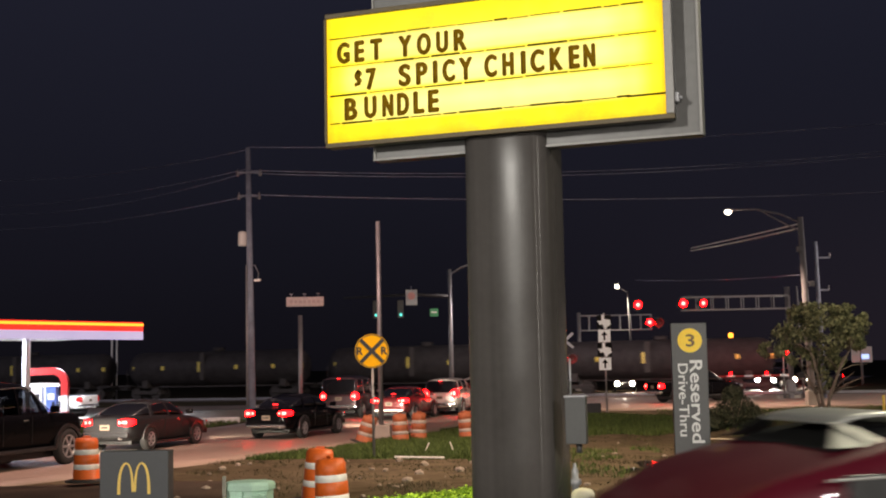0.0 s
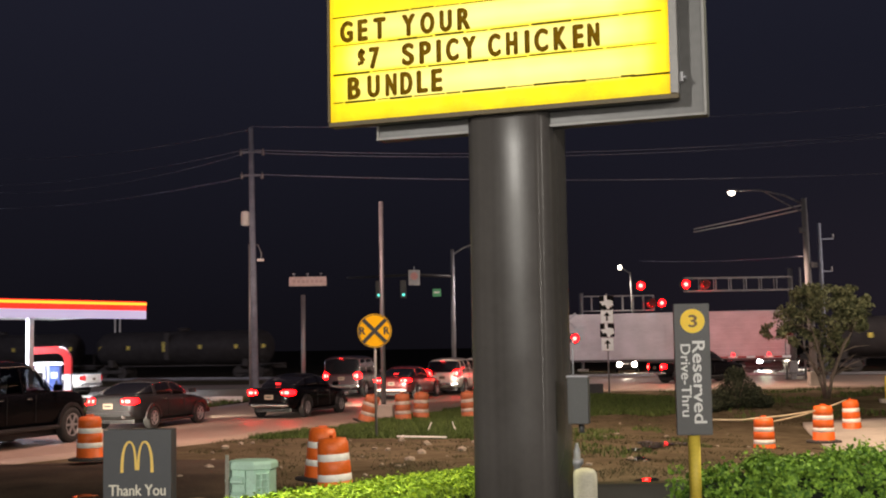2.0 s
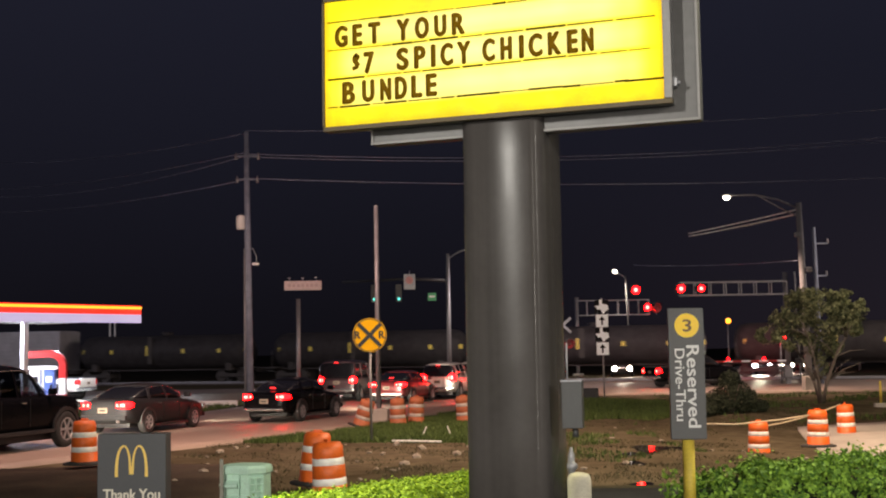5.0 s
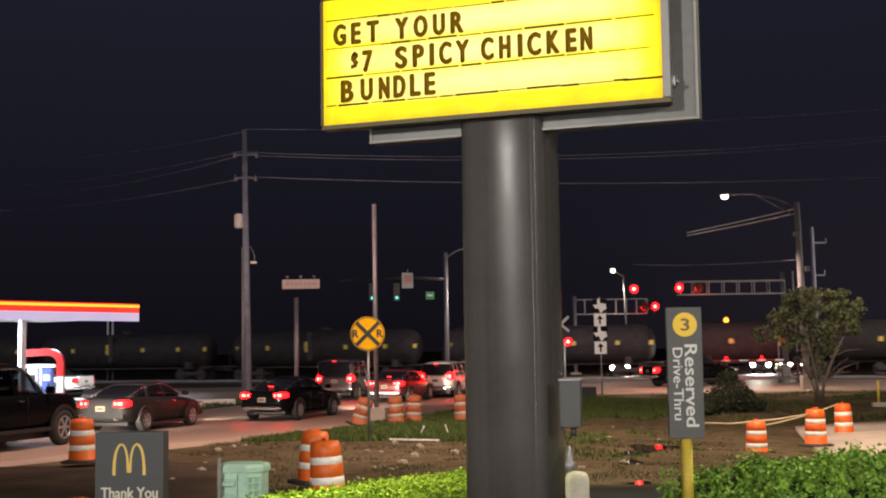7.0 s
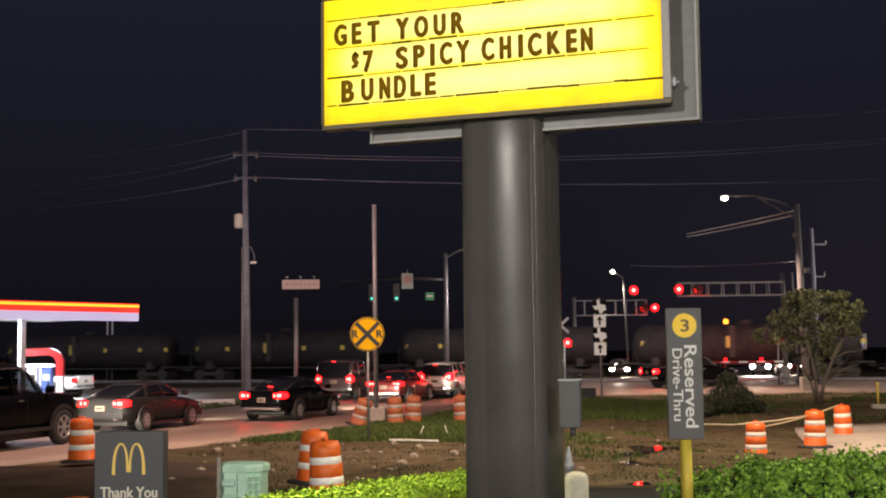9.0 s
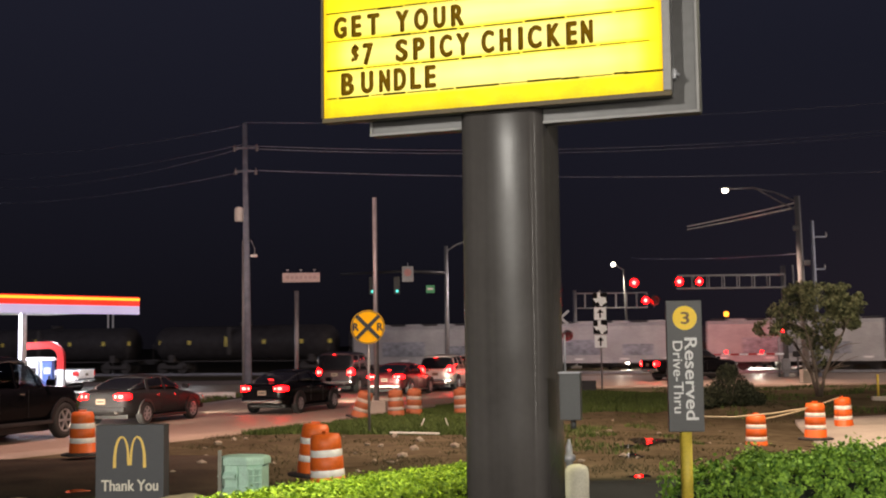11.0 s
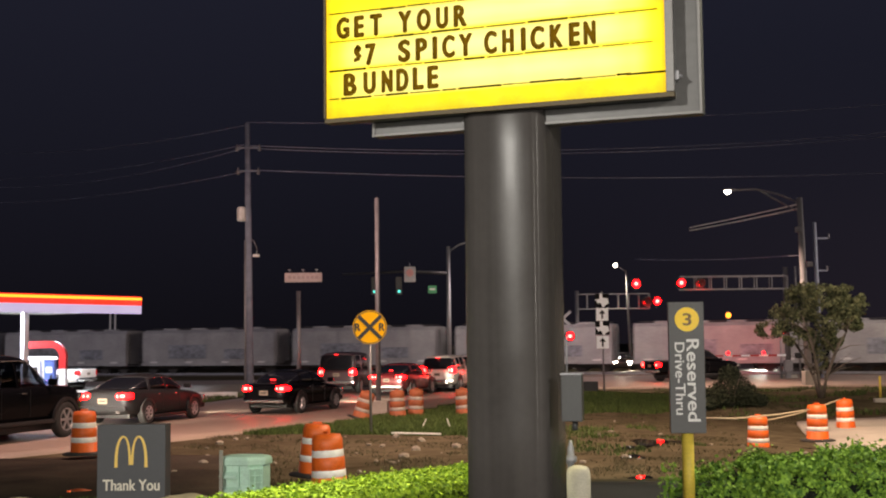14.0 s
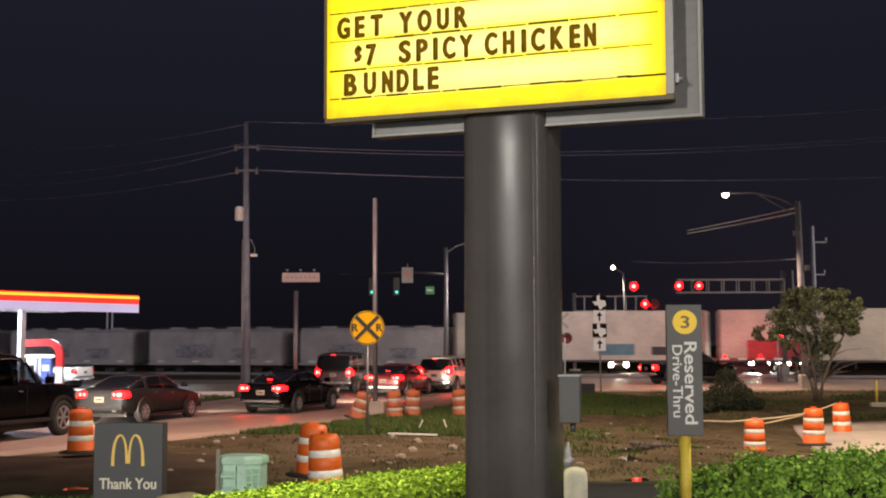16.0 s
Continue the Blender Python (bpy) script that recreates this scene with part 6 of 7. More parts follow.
# ---- filling station ----
def make_station():
    th = root("station_canopy", pose(-15.47, 62.0, ROAD_Z, 0, 0, 52), "filling station canopy with lit red and yellow edge bands", "canopy")
    white = material("canopy_white", (0.78, 0.78, 0.80), 0.5, vary=0.05)
    part("deck", boxed((-14, 4.0, 4.485), (28.0, 8.0, 0.67), 0.03), white, th, "flat white canopy deck")
    part("red_band", boxed((-14.0, -0.03, 4.55), (27.98, 0.05, 0.26), 0.01), material("lit_red", (0.5, 0.02, 0.02), 0.4, emit=(1.0, 0.035, 0.015), power=1.3), th, "glowing red band")
    part("amber_band", boxed((-14.0, -0.05, 4.745), (27.98, 0.08, 0.12), 0.01), material("lit_amber", (0.6, 0.3, 0.02), 0.4, emit=(1.0, 0.42, 0.03), power=1.9), th, "glowing amber band")
    part("red_edge", boxed((-14.0, -0.02, 4.84), (27.98, 0.04, 0.06), 0.01), bpy.data.materials["lit_red"], th)
    part("white_band", boxed((-14.0, -0.03, 4.20), (27.98, 0.05, 0.42), 0.01), material("lit_white", (0.7, 0.7, 0.75), 0.4, emit=(0.62, 0.55, 0.95), power=0.60), th, "pale lit lower band")
    for x in (-6.1, -14.5):
        part("column", boxed((x, 0.85, 2.05), (0.27, 0.27, 4.1), 0.03), white, th)
        part("column_base", boxed((x, 0.85, 0.35), (0.6, 0.6, 0.7), 0.04), material("base_red", (0.5, 0.03, 0.03), 0.5), th)
    for x in (-3.0, -6.5, -10.0):
        part("ceiling_lamp", boxed((x, 3.0, 4.13), (0.6, 0.6, 0.03), 0.005), material("canopy_lamp", (0.9, 0.9, 0.9), 0.3, emit=(0.9, 0.94, 1.0), power=6) if x == -3.0 else bpy.data.materials["canopy_lamp"], th)
    # pump with its red arch
    th = root("fuel_pump", pose(-18.95, 60.0, ROAD_Z, 0, 0, 5), "white and blue fuel pump under a red arch", "fuel pump")
    red = material("arch_red", (0.60, 0.03, 0.03), 0.4, vary=0.1)
    part("island", boxed((-0.2, 0, 0.08), (2.2, 1.0, 0.16), 0.04), CONCRETE, th)
    bm = bmesh.new()
    path = [(-1.45, 0, 2.46), (-0.42, 0, 2.50)] + [(-0.42 + 0.60 * math.sin(radians(a)), 0, 1.90 + 0.60 * math.cos(radians(a))) for a in (15, 30, 45, 60, 75, 90)] + [(0.18, 0, 1.3)]
    bar = []
    for i, (x, y, z) in enumerate(path):
        (xa, _, za), (xb, _, zb) = path[max(i - 1, 0)], path[min(i + 1, len(path) - 1)]
        d = math.hypot(xb - xa, zb - za)
        ox, oz = (zb - za) / d * 0.17, -(xb - xa) / d * 0.17
        bar.append([(x + ox, -0.2, z + oz), (x - ox, -0.2, z - oz), (x - ox, 0.2, z - oz), (x + ox, 0.2, z + oz)])
    loft(bm, bar, smooth=False)
    bmesh.ops.recalc_face_normals(bm, faces=bm.faces)
    part("arch", bm, red, th, "bent red arch")
    part("arch_leg", boxed((0.18, 0, 0.90), (0.32, 0.4, 0.80), 0.02), white, th)
    part("arch_foot", boxed((0.18, 0, 0.33), (0.34, 0.42, 0.36), 0.02), red, th)
    for x in (-1.15, -0.45):
        part("cabinet", boxed((x, 0.05, 0.95), (0.5, 0.5, 1.55), 0.03), material("pump_blue", (0.10, 0.16, 0.45), 0.4, vary=0.2) if x == -0.45 else white, th)
        part("screen", boxed((x, -0.215, 1.25), (0.32, 0.02, 0.3), 0.01), BLACK if x == -1.15 else white, th)
        part("nozzle", boxed((x + 0.1, -0.24, 0.85), (0.08, 0.1, 0.3), 0.02), BLACK, th)
    part("top_light", boxed((-0.8, -0.05, 1.82), (1.3, 0.5, 0.14), 0.02), material("pump_light", (0.8, 0.8, 0.85), 0.3, emit=(0.85, 0.88, 1.0), power=1.5), th)
    sheet("pavement", [(-55, -9.5 - 0.12 * (y - 58), y, ROAD_Z + 0.04) for y in np.linspace(58, 74, 9)], CONCRETE, "pale concrete forecourt of the filling station", "pavement", 0.1)
    sheet("kerb_strip", [(-14.5 - 0.1 * (y - 52), -10.6 + 0.1 * (y - 52), y, ROAD_Z + 0.09) for y in np.linspace(52, 57, 6)], CONCRETE, "pale concrete kerb by the forecourt entrance", "kerb", 0.15)


make_far_signals()
make_station()
tp = root("twin_post", pose(-30.0, 110.0, ROAD_Z), "pair of slim pale posts standing beyond the railway", "post")
for x in (-0.22, 0.22):
    part("post", tubed((x, 0, 0), (x, 0, 6.1), 0.09, n=10), WHITE_PAINT, tp, "", True)
for z in (3.0, 5.7):
    part("tie", boxed((0, 0, z), (0.5, 0.08, 0.12), 0.01), STEEL, tp)
ks = root("kerb_stone", pose(-10.6, 55.5, ROAD_Z, 0, 0, 8), "white-painted kerb nose by the forecourt entrance", "kerb")
part("block", boxed((0, 0, 0.12), (2.3, 0.5, 0.26), 0.05), WHITE_PAINT, ks)


# ---- the railway and its train ----
TRACK = Vector((-0.952, 0.305, 0)).normalized()
TRACK_TURN = math.degrees(math.atan2(TRACK.y, TRACK.x))
RAIL_Z = ROAD_Z + 0.17


def on_track(s, z=0.0):
    p = Vector((0, 93.6, 0)) + TRACK * s
    return pose(p.x, p.y, RAIL_Z + z, 0, 0, TRACK_TURN)


def make_track():
    th = root("railway_track", on_track(0, -0.17), "railway track on a low stone ballast bed", "railway track", kind="structure")
    bm = bmesh.new()
    loft(bm, [[(x, -2.3, -0.1), (x, -1.4, 0.02), (x, 1.4, 0.02), (x, 2.3, -0.1)] for x in (-160, 160)], smooth=False)
    bmesh.ops.recalc_face_normals(bm, faces=bm.faces)
    part("ballast", bm, material("ballast_stone", (0.14, 0.12, 0.11), 0.95, scale=3, vary=0.4, bump=0.8, fine=14), th)
    for y in (-0.72, 0.72):
        part("rail", boxed((0, y, 0.095), (320, 0.07, 0.15), 0.01), STEEL, th)


TRUCK_DARK = material("train_running_gear", (0.055, 0.050, 0.048), 0.8, scale=5, vary=0.35)


def add_bogies(th, half, inset=2.2):
    for sx in (-1, 1):
        cx = sx * (half - inset)
        b = part("bogie", boxed((cx, 0, 0.52), (2.3, 2.0, 0.30), 0.06), TRUCK_DARK, th)
        for dx in (-0.9, 0.9):
            for y in (-0.76, 0.76):
                bm = bmesh.new()
                tube(bm, (cx + dx, y - 0.07, 0.46), (cx + dx, y + 0.07, 0.46), 0.46, n=20)
                part("wheel", bm, TRUCK_DARK, b)
        part("coupler", boxed((sx * (half + 0.45), 0, 0.86), (1.0, 0.25, 0.25), 0.04), TRUCK_DARK, th)


def railcar(label, category):
    return root(category.replace(" ", "_"), on_track(0), label, category, "train cars")


def make_boxcar(length, skin, label, zt, graffiti=()):
    """A ribbed box car; local x runs along the train."""
    th = railcar(label, "box car")
    h, z0 = length / 2, 1.0
    part("body", boxed((0, 0, (z0 + zt) / 2), (length, 2.9, zt - z0), 0.04), skin, th)
    part("roof", boxed((0, 0, zt + 0.03), (length - 0.2, 2.6, 0.08), 0.03), skin, th)
    part("side_sill", boxed((0, 1.47, z0 - 0.03), (length, 0.06, 0.16), 0.01), TRUCK_DARK, th)
    n = int((zt - z0) / 0.36)
    for k in range(1, n):
        for xc, w in ((-length * 0.29, length * 0.40), (length * 0.29, length * 0.40)):
            part("side_rib", boxed((xc, 1.455, z0 + k * 0.36), (w, 0.05, 0.10), 0.015), skin, th)
    part("sliding_door", boxed((0, 1.49, (z0 + zt) / 2), (length * 0.16, 0.06, zt - z0 - 0.3), 0.02), skin, th)
    for x in (-h + 0.15, h - 0.15):
        part("corner_post", boxed((x, 1.47, (z0 + zt) / 2), (0.14, 0.05, zt - z0), 0.01), TRUCK_DARK if graffiti else skin, th)
    for x, z, w, hh, m in graffiti:
        part("painted_patch", boxed((x, 1.505, z), (w, 0.012, hh), 0.004), m, th, "faded spray-painted patch")
    add_bogies(th, h)
    return th


SPRAY_GREY = material("faded_spray", (0.25, 0.26, 0.29), 0.6, scale=2.2, vary=0.65, fine=7)


def make_hopper(length, skin, label):
    """A covered hopper: plain steel sides, roof hatches, slanted ends below."""
    th = railcar(label, "hopper car")
    h, z0, zt = length / 2, 0.65, 3.5
    bm = bmesh.new()
    sec = [(-1.45, z0 + 0.1), (-1.5, 2.2), (-1.45, zt - 0.25), (-1.1, zt), (1.1, zt), (1.45, zt - 0.25), (1.5, 2.2), (1.45, z0 + 0.1)]
    loft(bm, [[(x, y, z) for y, z in sec] for x in np.linspace(-h, h, 9)], smooth=False)
    bmesh.ops.recalc_face_normals(bm, faces=bm.faces)
    part("body", bm, skin, th)
    for k in range(3):
        x = (-1 + k) * length * 0.27
        bm = bmesh.new()
        loft(bm, [[(x - length * 0.13, -1.2, 0.80), (x + length * 0.13, -1.2, 0.80), (x + length * 0.13, 1.2, 0.80), (x - length * 0.13, 1.2, 0.80)],
                  [(x - 0.4, -0.6, 0.3), (x + 0.4, -0.6, 0.3), (x + 0.4, 0.6, 0.3), (x - 0.4, 0.6, 0.3)]], smooth=False)
        bmesh.ops.recalc_face_normals(bm, faces=bm.faces)
        part("discharge_bay", bm, TRUCK_DARK, th)
    part("walkway", boxed((0, 0, zt + 0.12), (length - 0.4, 0.7, 0.05), 0.01), TRUCK_DARK, th)
    for k in range(4):
        part("roof_hatch", boxed(((-1.5 + k) * length * 0.22, 0.35, zt + 0.07), (1.2, 0.6, 0.16), 0.03), skin, th)
    for x in (-h * 0.66, -h * 0.33, 0, h * 0.33, h * 0.66):
        part("side_seam", boxed((x, 1.49, 2.05), (0.05, 0.04, 2.4), 0.01), skin, th)
    part("side_sill", boxed((0, 1.47, z0 + 0.05), (length + 0.2, 0.08, 0.18), 0.01), skin, th)
    for x in (-h - 0.5, h + 0.5):
        part("end_platform", boxed((x, 0, z0 - 0.02), (1.0, 2.6, 0.10), 0.02), TRUCK_DARK, th)
        part("ladder", boxed((x * 0.97, 1.35, 2.0), (0.06, 0.06, 2.5), 0.01), TRUCK_DARK, th)
    for x in (-h * 0.82, -h * 0.28, h * 0.28, h * 0.82):
        part("reflector", boxed((x, 1.53, z0 + 0.24), (0.62, 0.01, 0.14)), WHITE_PAINT, th, "pale reflective dash")
    # faded patches of spray paint low on the side
    part("painted_patch", boxed((h * 0.30, 1.512, 1.75), (3.4, 0.01, 1.1), 0.004), SPRAY_GREY, th, "faded spray-painted patch")
    part("painted_patch", boxed((-h * 0.45, 1.512, 1.55), (2.2, 0.01, 0.8), 0.004), SPRAY_GREY, th, "faded spray-painted patch")
    add_bogies(th, h + 0.4, 1.9)
    return th


def make_tank_car(label):
    th = railcar(label, "tank car")
    skin = material("tank_black", (0.042, 0.039, 0.040), 0.6, 0.0, scale=2, vary=0.4, fine=20, spec=0.15)
    yellow = material("reflector_yellow", (0.92, 0.76, 0.14), 0.35, vary=0.1)
    n, r = 26, 1.42
    bm = bmesh.new()
    rings = []
    for x, q in ((-7.9, 0.3), (-7.75, 0.7), (-7.4, 0.93), (-6.9, 1), (-3.5, 1), (0, 1), (3.5, 1), (6.9, 1), (7.4, 0.93), (7.75, 0.7), (7.9, 0.3)):
        rings.append([(x, r * q * math.cos(2 * math.pi * k / n), 2.42 + r * q * math.sin(2 * math.pi * k / n)) for k in range(n)])
    loft(bm, rings)
    bmesh.ops.recalc_face_normals(bm, faces=bm.faces)
    part("tank", bm, skin, th)
    part("dome", tubed((0, 0, 3.75), (0, 0, 4.1), 0.5, n=18), skin, th)
    part("sill", boxed((0, 0, 1.02), (16.6, 0.7, 0.2), 0.03), TRUCK_DARK, th)
    for x in (-6.2, 6.2):
        part("saddle", boxed((x, 0, 1.2), (0.5, 2.4, 0.6), 0.05), TRUCK_DARK, th)
        part("end_platform", boxed((x * 1.29, 0, 1.08), (1.2, 2.7, 0.1), 0.02), TRUCK_DARK, th)
        part("handrail", boxed((x * 1.25, 1.3, 1.75), (0.05, 0.05, 1.3), 0.01), TRUCK_DARK, th)
    part("reflector", boxed((1.05, 1.43, 2.55), (0.26, 0.02, 0.80)), yellow, th, "tall yellow reflective strip")
    for x in (7.05, 4.4, -2.25, -5.5, -7.9):
        part("reflector", boxed((x, 1.43 if abs(x) < 7 else 1.36, 2.50), (0.26, 0.02, 0.32)), yellow, th, "yellow reflective square")
    part("ladder", boxed((0.8, 1.42, 2.6), (0.4, 0.06, 2.2), 0.01), TRUCK_DARK, th)
    add_bogies(th, 8.2, 1.9)
    return th


make_track()
CAR_SKIN = material("boxcar_grey", (0.42, 0.41, 0.42), 0.6, scale=0.8, vary=0.25, fine=14)
HOPPER_SKIN = material("hopper_grey", (0.36, 0.35, 0.35), 0.65, scale=0.7, vary=0.3, fine=10)
TALL_SKIN = material("tall_car_cream", (0.50, 0.46, 0.40), 0.65, scale=0.6, vary=0.3, fine=10)
SPRAY = [material("spray_" + n, c, 0.6, vary=0.35, scale=3) for n, c in (("dark", (0.03, 0.03, 0.035)), ("red", (0.40, 0.05, 0.06)), ("ochre", (0.55, 0.38, 0.05)), ("teal", (0.1, 0.2, 0.25)))]
# each car with the place of its front, counted back from the front of the grey box car
TRAIN = []


def train_speed_path():
    """Rows of seconds and metres: the box car's front along the track."""
    rows = []
    for k in range(0, 33):
        t = k * 0.5
        rows.append((t, 25.4 + 19.65 * (t - 3.5)))
    return rows


tank = make_tank_car("black railway tank car with yellow reflective strips, rolling")
TRAIN.append((tank, 17.9 * 5 + 9.2 - 0.0))
for k in range(4):
    TRAIN.append((copy_thing(tank, on_track(0)), 17.9 * (4 - k) + 9.2))
bx = make_boxcar(20.9, CAR_SKIN, "long pale grey ribbed box car, rolling", 4.3)
TRAIN.append((bx, -10.9))
for k in range(8):
    TRAIN.append((copy_thing(tank, on_track(0)), -21.8 - 8.95 - 17.9 * k))
hop = make_hopper(11.8, HOPPER_SKIN, "plain grey covered hopper car, rolling")
for k in range(8):
    TRAIN.append((hop if k == 0 else copy_thing(hop, on_track(0)), -166.0 - 5.85 - 13.41 * k))
tall = make_boxcar(18.6, TALL_SKIN, "tall cream box car with spray-painted patches, rolling", 4.5,
                   [(6.0, 1.9, 3.2, 0.9, SPRAY[2]), (2.0, 1.7, 2.2, 0.7, SPRAY[0]), (-3.0, 1.8, 2.6, 0.8, SPRAY[3]), (-6.5, 1.7, 2.0, 0.6, SPRAY[0])])
TRAIN.append((tall, -281.7))
TRAIN.append((make_boxcar(18.6, TALL_SKIN, "tall cream box car with red spray-painted patches, rolling", 4.5, [(5.0, 1.8, 4.5, 1.3, SPRAY[1]), (0.5, 1.7, 2.2, 0.9, SPRAY[0])]), -301.1))


# ---- the red car that passes close by ----
def make_passing_car():
    th = root("red_car", pose(0, 5.2, 0), "dark red low car backing past with roof edges coloured as lit", "car")
    # pale grey of the thin trim; on the roof it paints the reflected light
    pale = material("lit_roof_and_trim", (0.2, 0.2, 0.19), 0.35, 0.3, vary=0.1)
    low = [(-2.2, 0.5, 0.70, 0.68), (-2.12, 0.36, 0.82, 0.80), (-1.62, 0.24, 1.05, 0.88), (-0.9, 0.20, 1.22, 0.90), (0.0, 0.20, 1.295, 0.91), (1.1, 0.20, 1.30, 0.91), (1.5, 0.20, 1.26, 0.91), (1.85, 0.22, 1.20, 0.89), (2.20, 0.28, 1.11, 0.82), (2.34, 0.38, 0.94, 0.66)]
    bm = bmesh.new()
    loft(bm, [ring_low(*r) for r in low])
    bmesh.ops.recalc_face_normals(bm, faces=bm.faces)
    part("body", bm, MAROON, th)
    glass = CLEAR_GLASS
    # two arched roof hoops, one over each row of seats
    for x0, x1, zb, zt in ((-1.24, -0.24, 1.21, 1.350), (0.38, 1.28, 1.27, 1.435)):
        rise = ((0.0, 0.72), (0.08, 0.86), (0.2, 0.96), (0.35, 1.0), (0.5, 0.97), (0.65, 0.86), (0.78, 0.66), (0.9, 0.36), (1.0, 0.02))
        arc = [(x0 + 0.16 + (x1 - x0 - 0.16) * f, zb + (zt - zb) * r) for f, r in rise]
        bm = bmesh.new()
        loft(bm, [[(x, -0.46, z - 0.02), (x, -0.40, z), (x, 0.40, z), (x, 0.46, z - 0.02), (x, 0.40, z - 0.022), (x, -0.40, z - 0.022)] for x, z in arc[:6]])
        bmesh.ops.recalc_face_normals(bm, faces=bm.faces)
        part("roof_panel", bm, pale, th, "thin arched roof panel in a pale, lit-looking grey")
        # black sheet added over the deck in place of the dark cabin inside
        bm = bmesh.new()
        loft(bm, [[(x, -0.58, z + 0.004), (x, 0.58, z + 0.004), (x, 0.56, z + 0.026), (x, -0.56, z + 0.026)] for x, z in [(x0 + 0.05 + 0.2 * k, at_stations(low, x0 + 0.05 + 0.2 * k, 2)) for k in range(5)]], smooth=False)
        bmesh.ops.recalc_face_normals(bm, faces=bm.faces)
        part("cabin_dark_sheet", bm, MATT_BLACK, th, "matt black sheet standing in for the dark cabin")
        for sd in (-1, 1):
            bm = bmesh.new()
            swept(bm, [(x, sd * 0.45, z - 0.012) for x, z in arc[5:]], 0.018, 6)
            part("window_rail", bm, pale, th)
        for sd in (-1, 1):
            bm = bmesh.new()
            a, b = Vector((x0 + 0.16, sd * 0.44, arc[0][1] - 0.01)), Vector((x0 + 0.30, sd * 0.70, zb - 0.03))
            loft(bm, [[p + Vector((-0.04, 0, 0)), p + Vector((0.04, 0, 0)), p + Vector((0.04, -0.03 * sd, 0)), p + Vector((-0.04, -0.03 * sd, 0))] for p in (a, b)], smooth=False)
            bmesh.ops.recalc_face_normals(bm, faces=bm.faces)
            part("pillar", bm, BLACK, th)
            bm = bmesh.new()
            loft(bm, [[(x0, sd * 0.66, zb - 0.03), (x0 + 0.30, sd * 0.66, zb - 0.02), (x0 + 0.17, sd * 0.46, arc[0][1] - 0.02), (x0 + 0.13, sd * 0.46, arc[0][1] - 0.03)],
                      [(x0, sd * 0.64, zb - 0.03), (x0 + 0.30, sd * 0.64, zb - 0.02), (x0 + 0.17, sd * 0.44, arc[0][1] - 0.02), (x0 + 0.13, sd * 0.44, arc[0][1] - 0.03)]], smooth=False)
            bmesh.ops.recalc_face_normals(bm, faces=bm.faces)
            part("rear_quarter", bm, BLACK, th)
            vs = [(x, sd * 0.45, z - 0.03) for x, z in arc] + [(x1, sd * 0.68, zb - 0.02), (x0 + 0.34, sd * 0.68, zb - 0.02)]
            bm = bmesh.new()
            bm.faces.new([bm.verts.new(p) for p in vs])
            part("side_window", bm, glass, th)
    for sd in (-1, 1):
        part("mirror", boxed((1.30, sd * 0.86, 1.355), (0.15, 0.18, 0.085), 0.035), MAROON, th)
        part("window_line", boxed((0.1, sd * 0.912, 1.085), (3.0, 0.02, 0.016), 0.006, Matrix.Rotation(radians(-1.5), 4, "Y")), pale, th)
        part("dark_side_panel", boxed((0.1, sd * 0.898, 0.90), (2.8, 0.03, 0.34), 0.01), BLACK, th, "glossy black lower side panel")
        part("headlight", boxed((2.24, sd * 0.6, 0.80), (0.22, 0.3, 0.12), 0.04), CHROME, th)
        for wx in (-1.4, 1.6):
            wh = part("wheel", lathe(bmesh.new(), [(0.2, -0.11), (0.31, -0.11), (0.33, -0.07), (0.33, 0.07), (0.31, 0.11), (0.2, 0.11)], 26), RUBBER, th)
            wh.matrix_local = Matrix.Translation((wx, sd * 0.82, 0.33)) @ Matrix.Rotation(radians(-90 * sd), 4, "X")
            part("rim", lathe(bmesh.new(), [(0.19, 0.08), (0.19, 0.115), (0.05, 0.10)], 20), RIM, wh)
    part("front_bumper", boxed((2.36, 0, 0.46), (0.2, 1.5, 0.2), 0.06), BLACK, th)
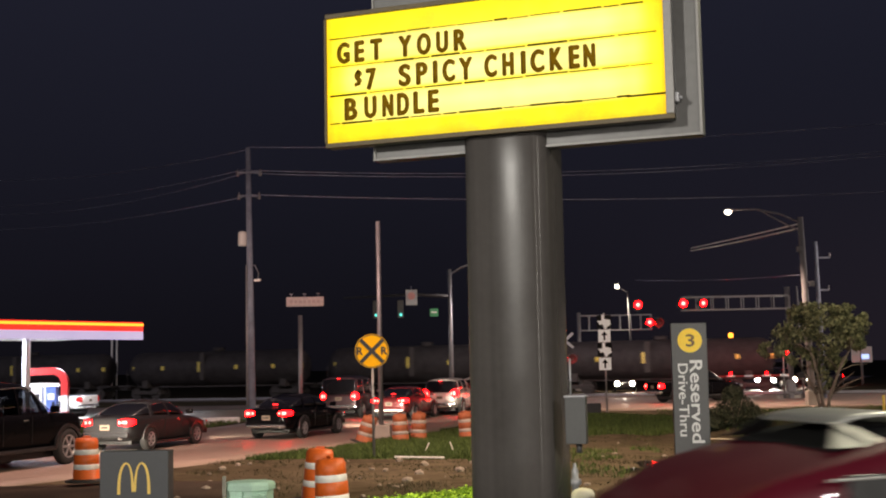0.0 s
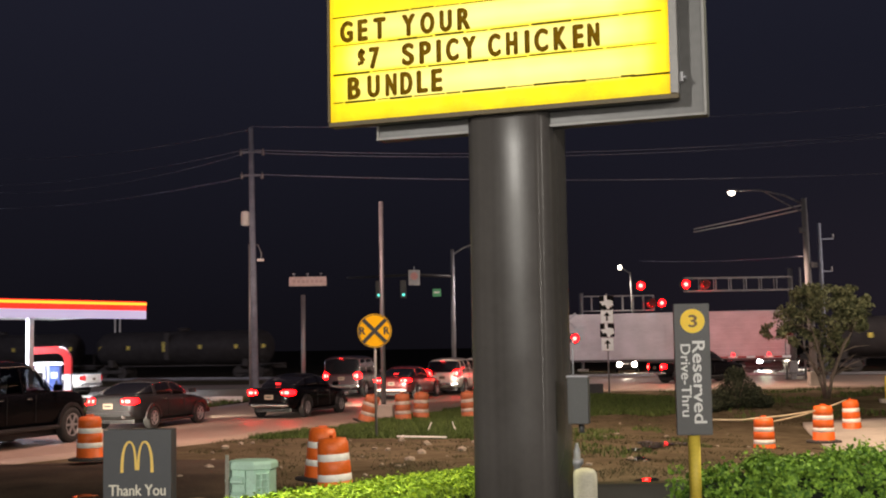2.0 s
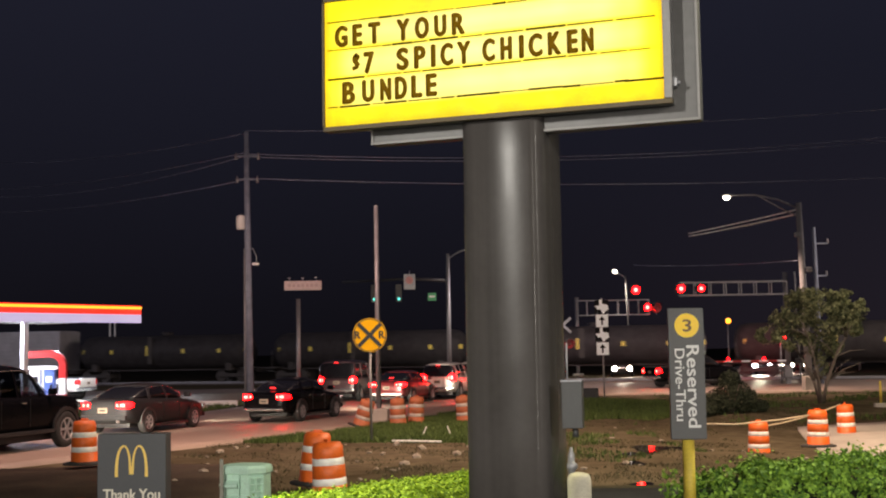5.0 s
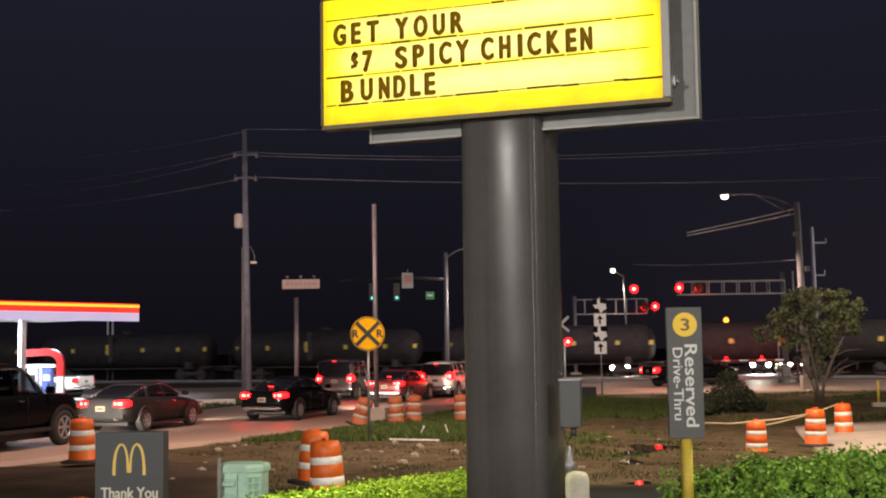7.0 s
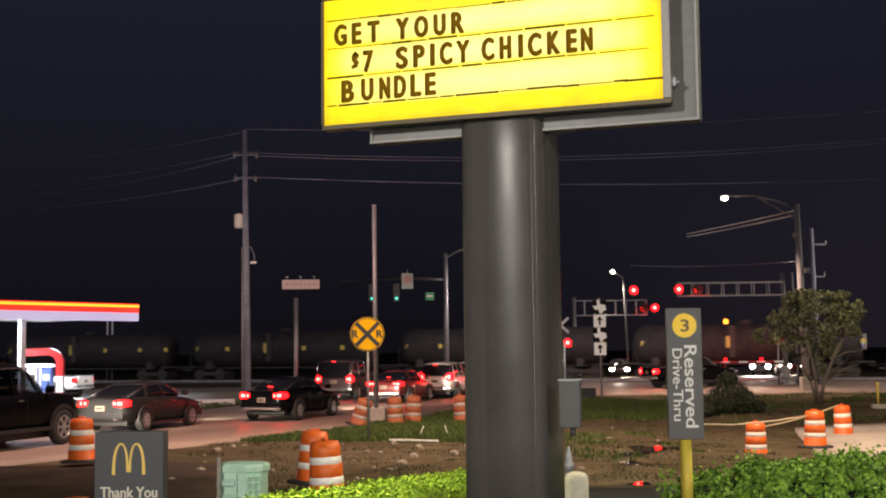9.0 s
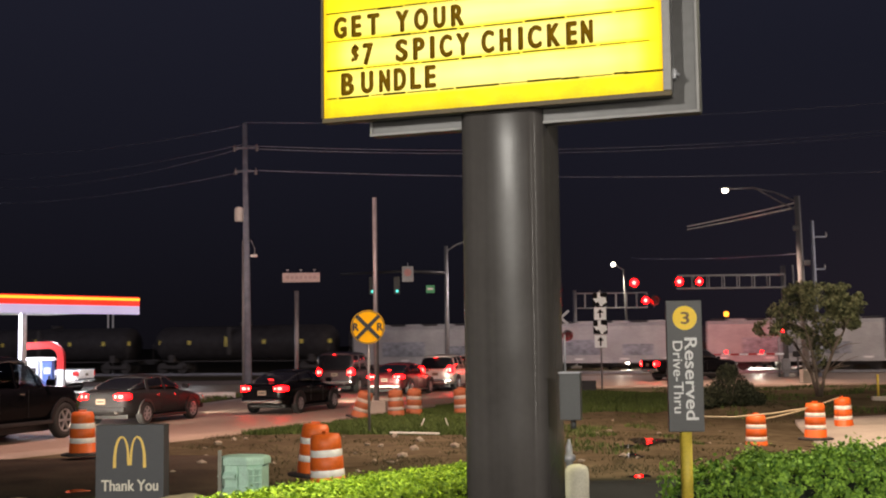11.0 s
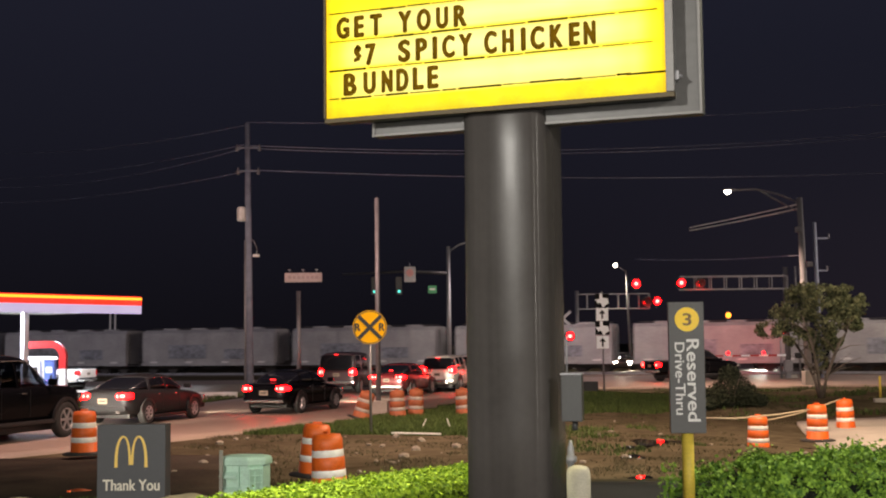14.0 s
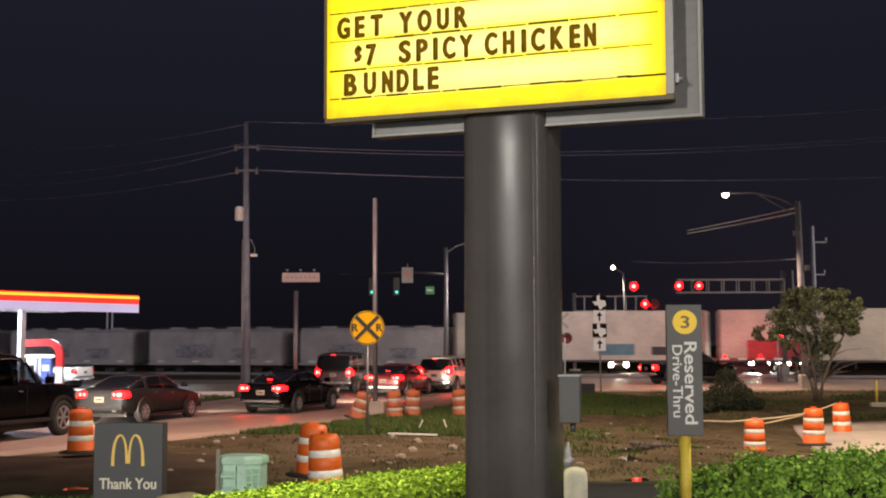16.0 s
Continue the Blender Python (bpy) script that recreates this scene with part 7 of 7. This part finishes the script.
    part("bonnet_scoop", boxed((1.78, 0, 1.222), (0.5, 0.7, 0.03), 0.012), MAROON, th)
    return th


red_car = make_passing_car()


# ---- what moves ----
def motions():
    base = train_speed_path()
    for ob, off in TRAIN:
        walk(ob, [(t, on_track(s + off)) for t, s in base])
    # the red car rolls from right to left across the foreground, then out of sight down the lane
    way = ((0, 3.03, 7.2), (0.2, 1.43, 6.3), (0.4, 0.40, 5.72), (0.5, -0.45, 5.45), (0.8, -1.77, 5.1), (1.0, -2.40, 4.9), (1.2, -3.30, 4.65), (1.4, -4.20, 4.4), (2.0, -6.5, 3.7), (3.0, -11.0, 2.6), (5, -17.0, 1.2), (16, -34.0, -1.0))
    walk(red_car, [(t, pose(x, y, 0.02, 0, 0, 12)) for t, x, y in way])
    # the bird crosses from left to right in one straight line, beating its wings
    flight = ((0.0, -158.0, 5.8), (8.0, -58.0, 5.4), (11.0, -20.8, 5.2), (11.7, -12.1, 5.15), (12.0, -8.38, 5.07), (12.3, -4.65, 4.70), (12.6, -0.90, 4.28), (13.0, 2.75, 4.17), (13.5, 7.0, 4.15), (14.0, 11.4, 4.2), (16.0, 29.0, 4.5))
    walk(bird, [(t, pose(x, 25.0, z, 0, 4, 0)) for t, x, z in flight])
    for ob, sd in bird_wings:
        beat = [(0.0, 20.0)] + [(round(11.8 + 0.0667 * k, 3), 35.0 * math.cos(math.pi * k / 2) + 5.0) for k in range(24)] + [(16.0, 20.0)]
        walk(ob, [(t, pose(0, 0, 0, sd * v, 0, 0)) for t, v in beat])
    # crossing lamps: each lit disc turns its face away and back
    period, first = 1.19, -0.05
    for ob, where, phase in FLASHERS:
        rows, k = [(0.0, 0.0 if phase == 0 else 180.0)], 0
        t = first + period / 2
        side = rows[0][1]
        while t < 15.9:
            if t > 0.1:
                for j in range(1, 4):
                    rows.append((t - 0.067 + 0.0334 * j, side + 60.0 * j))
                rows.insert(-3, (t - 0.067, side))
                side += 180.0
            t += period / 2
        rows.append((16.0, side))
        walk(ob, [(t, pose(*where, 0, 0, a)) for t, a in rows])


motions()
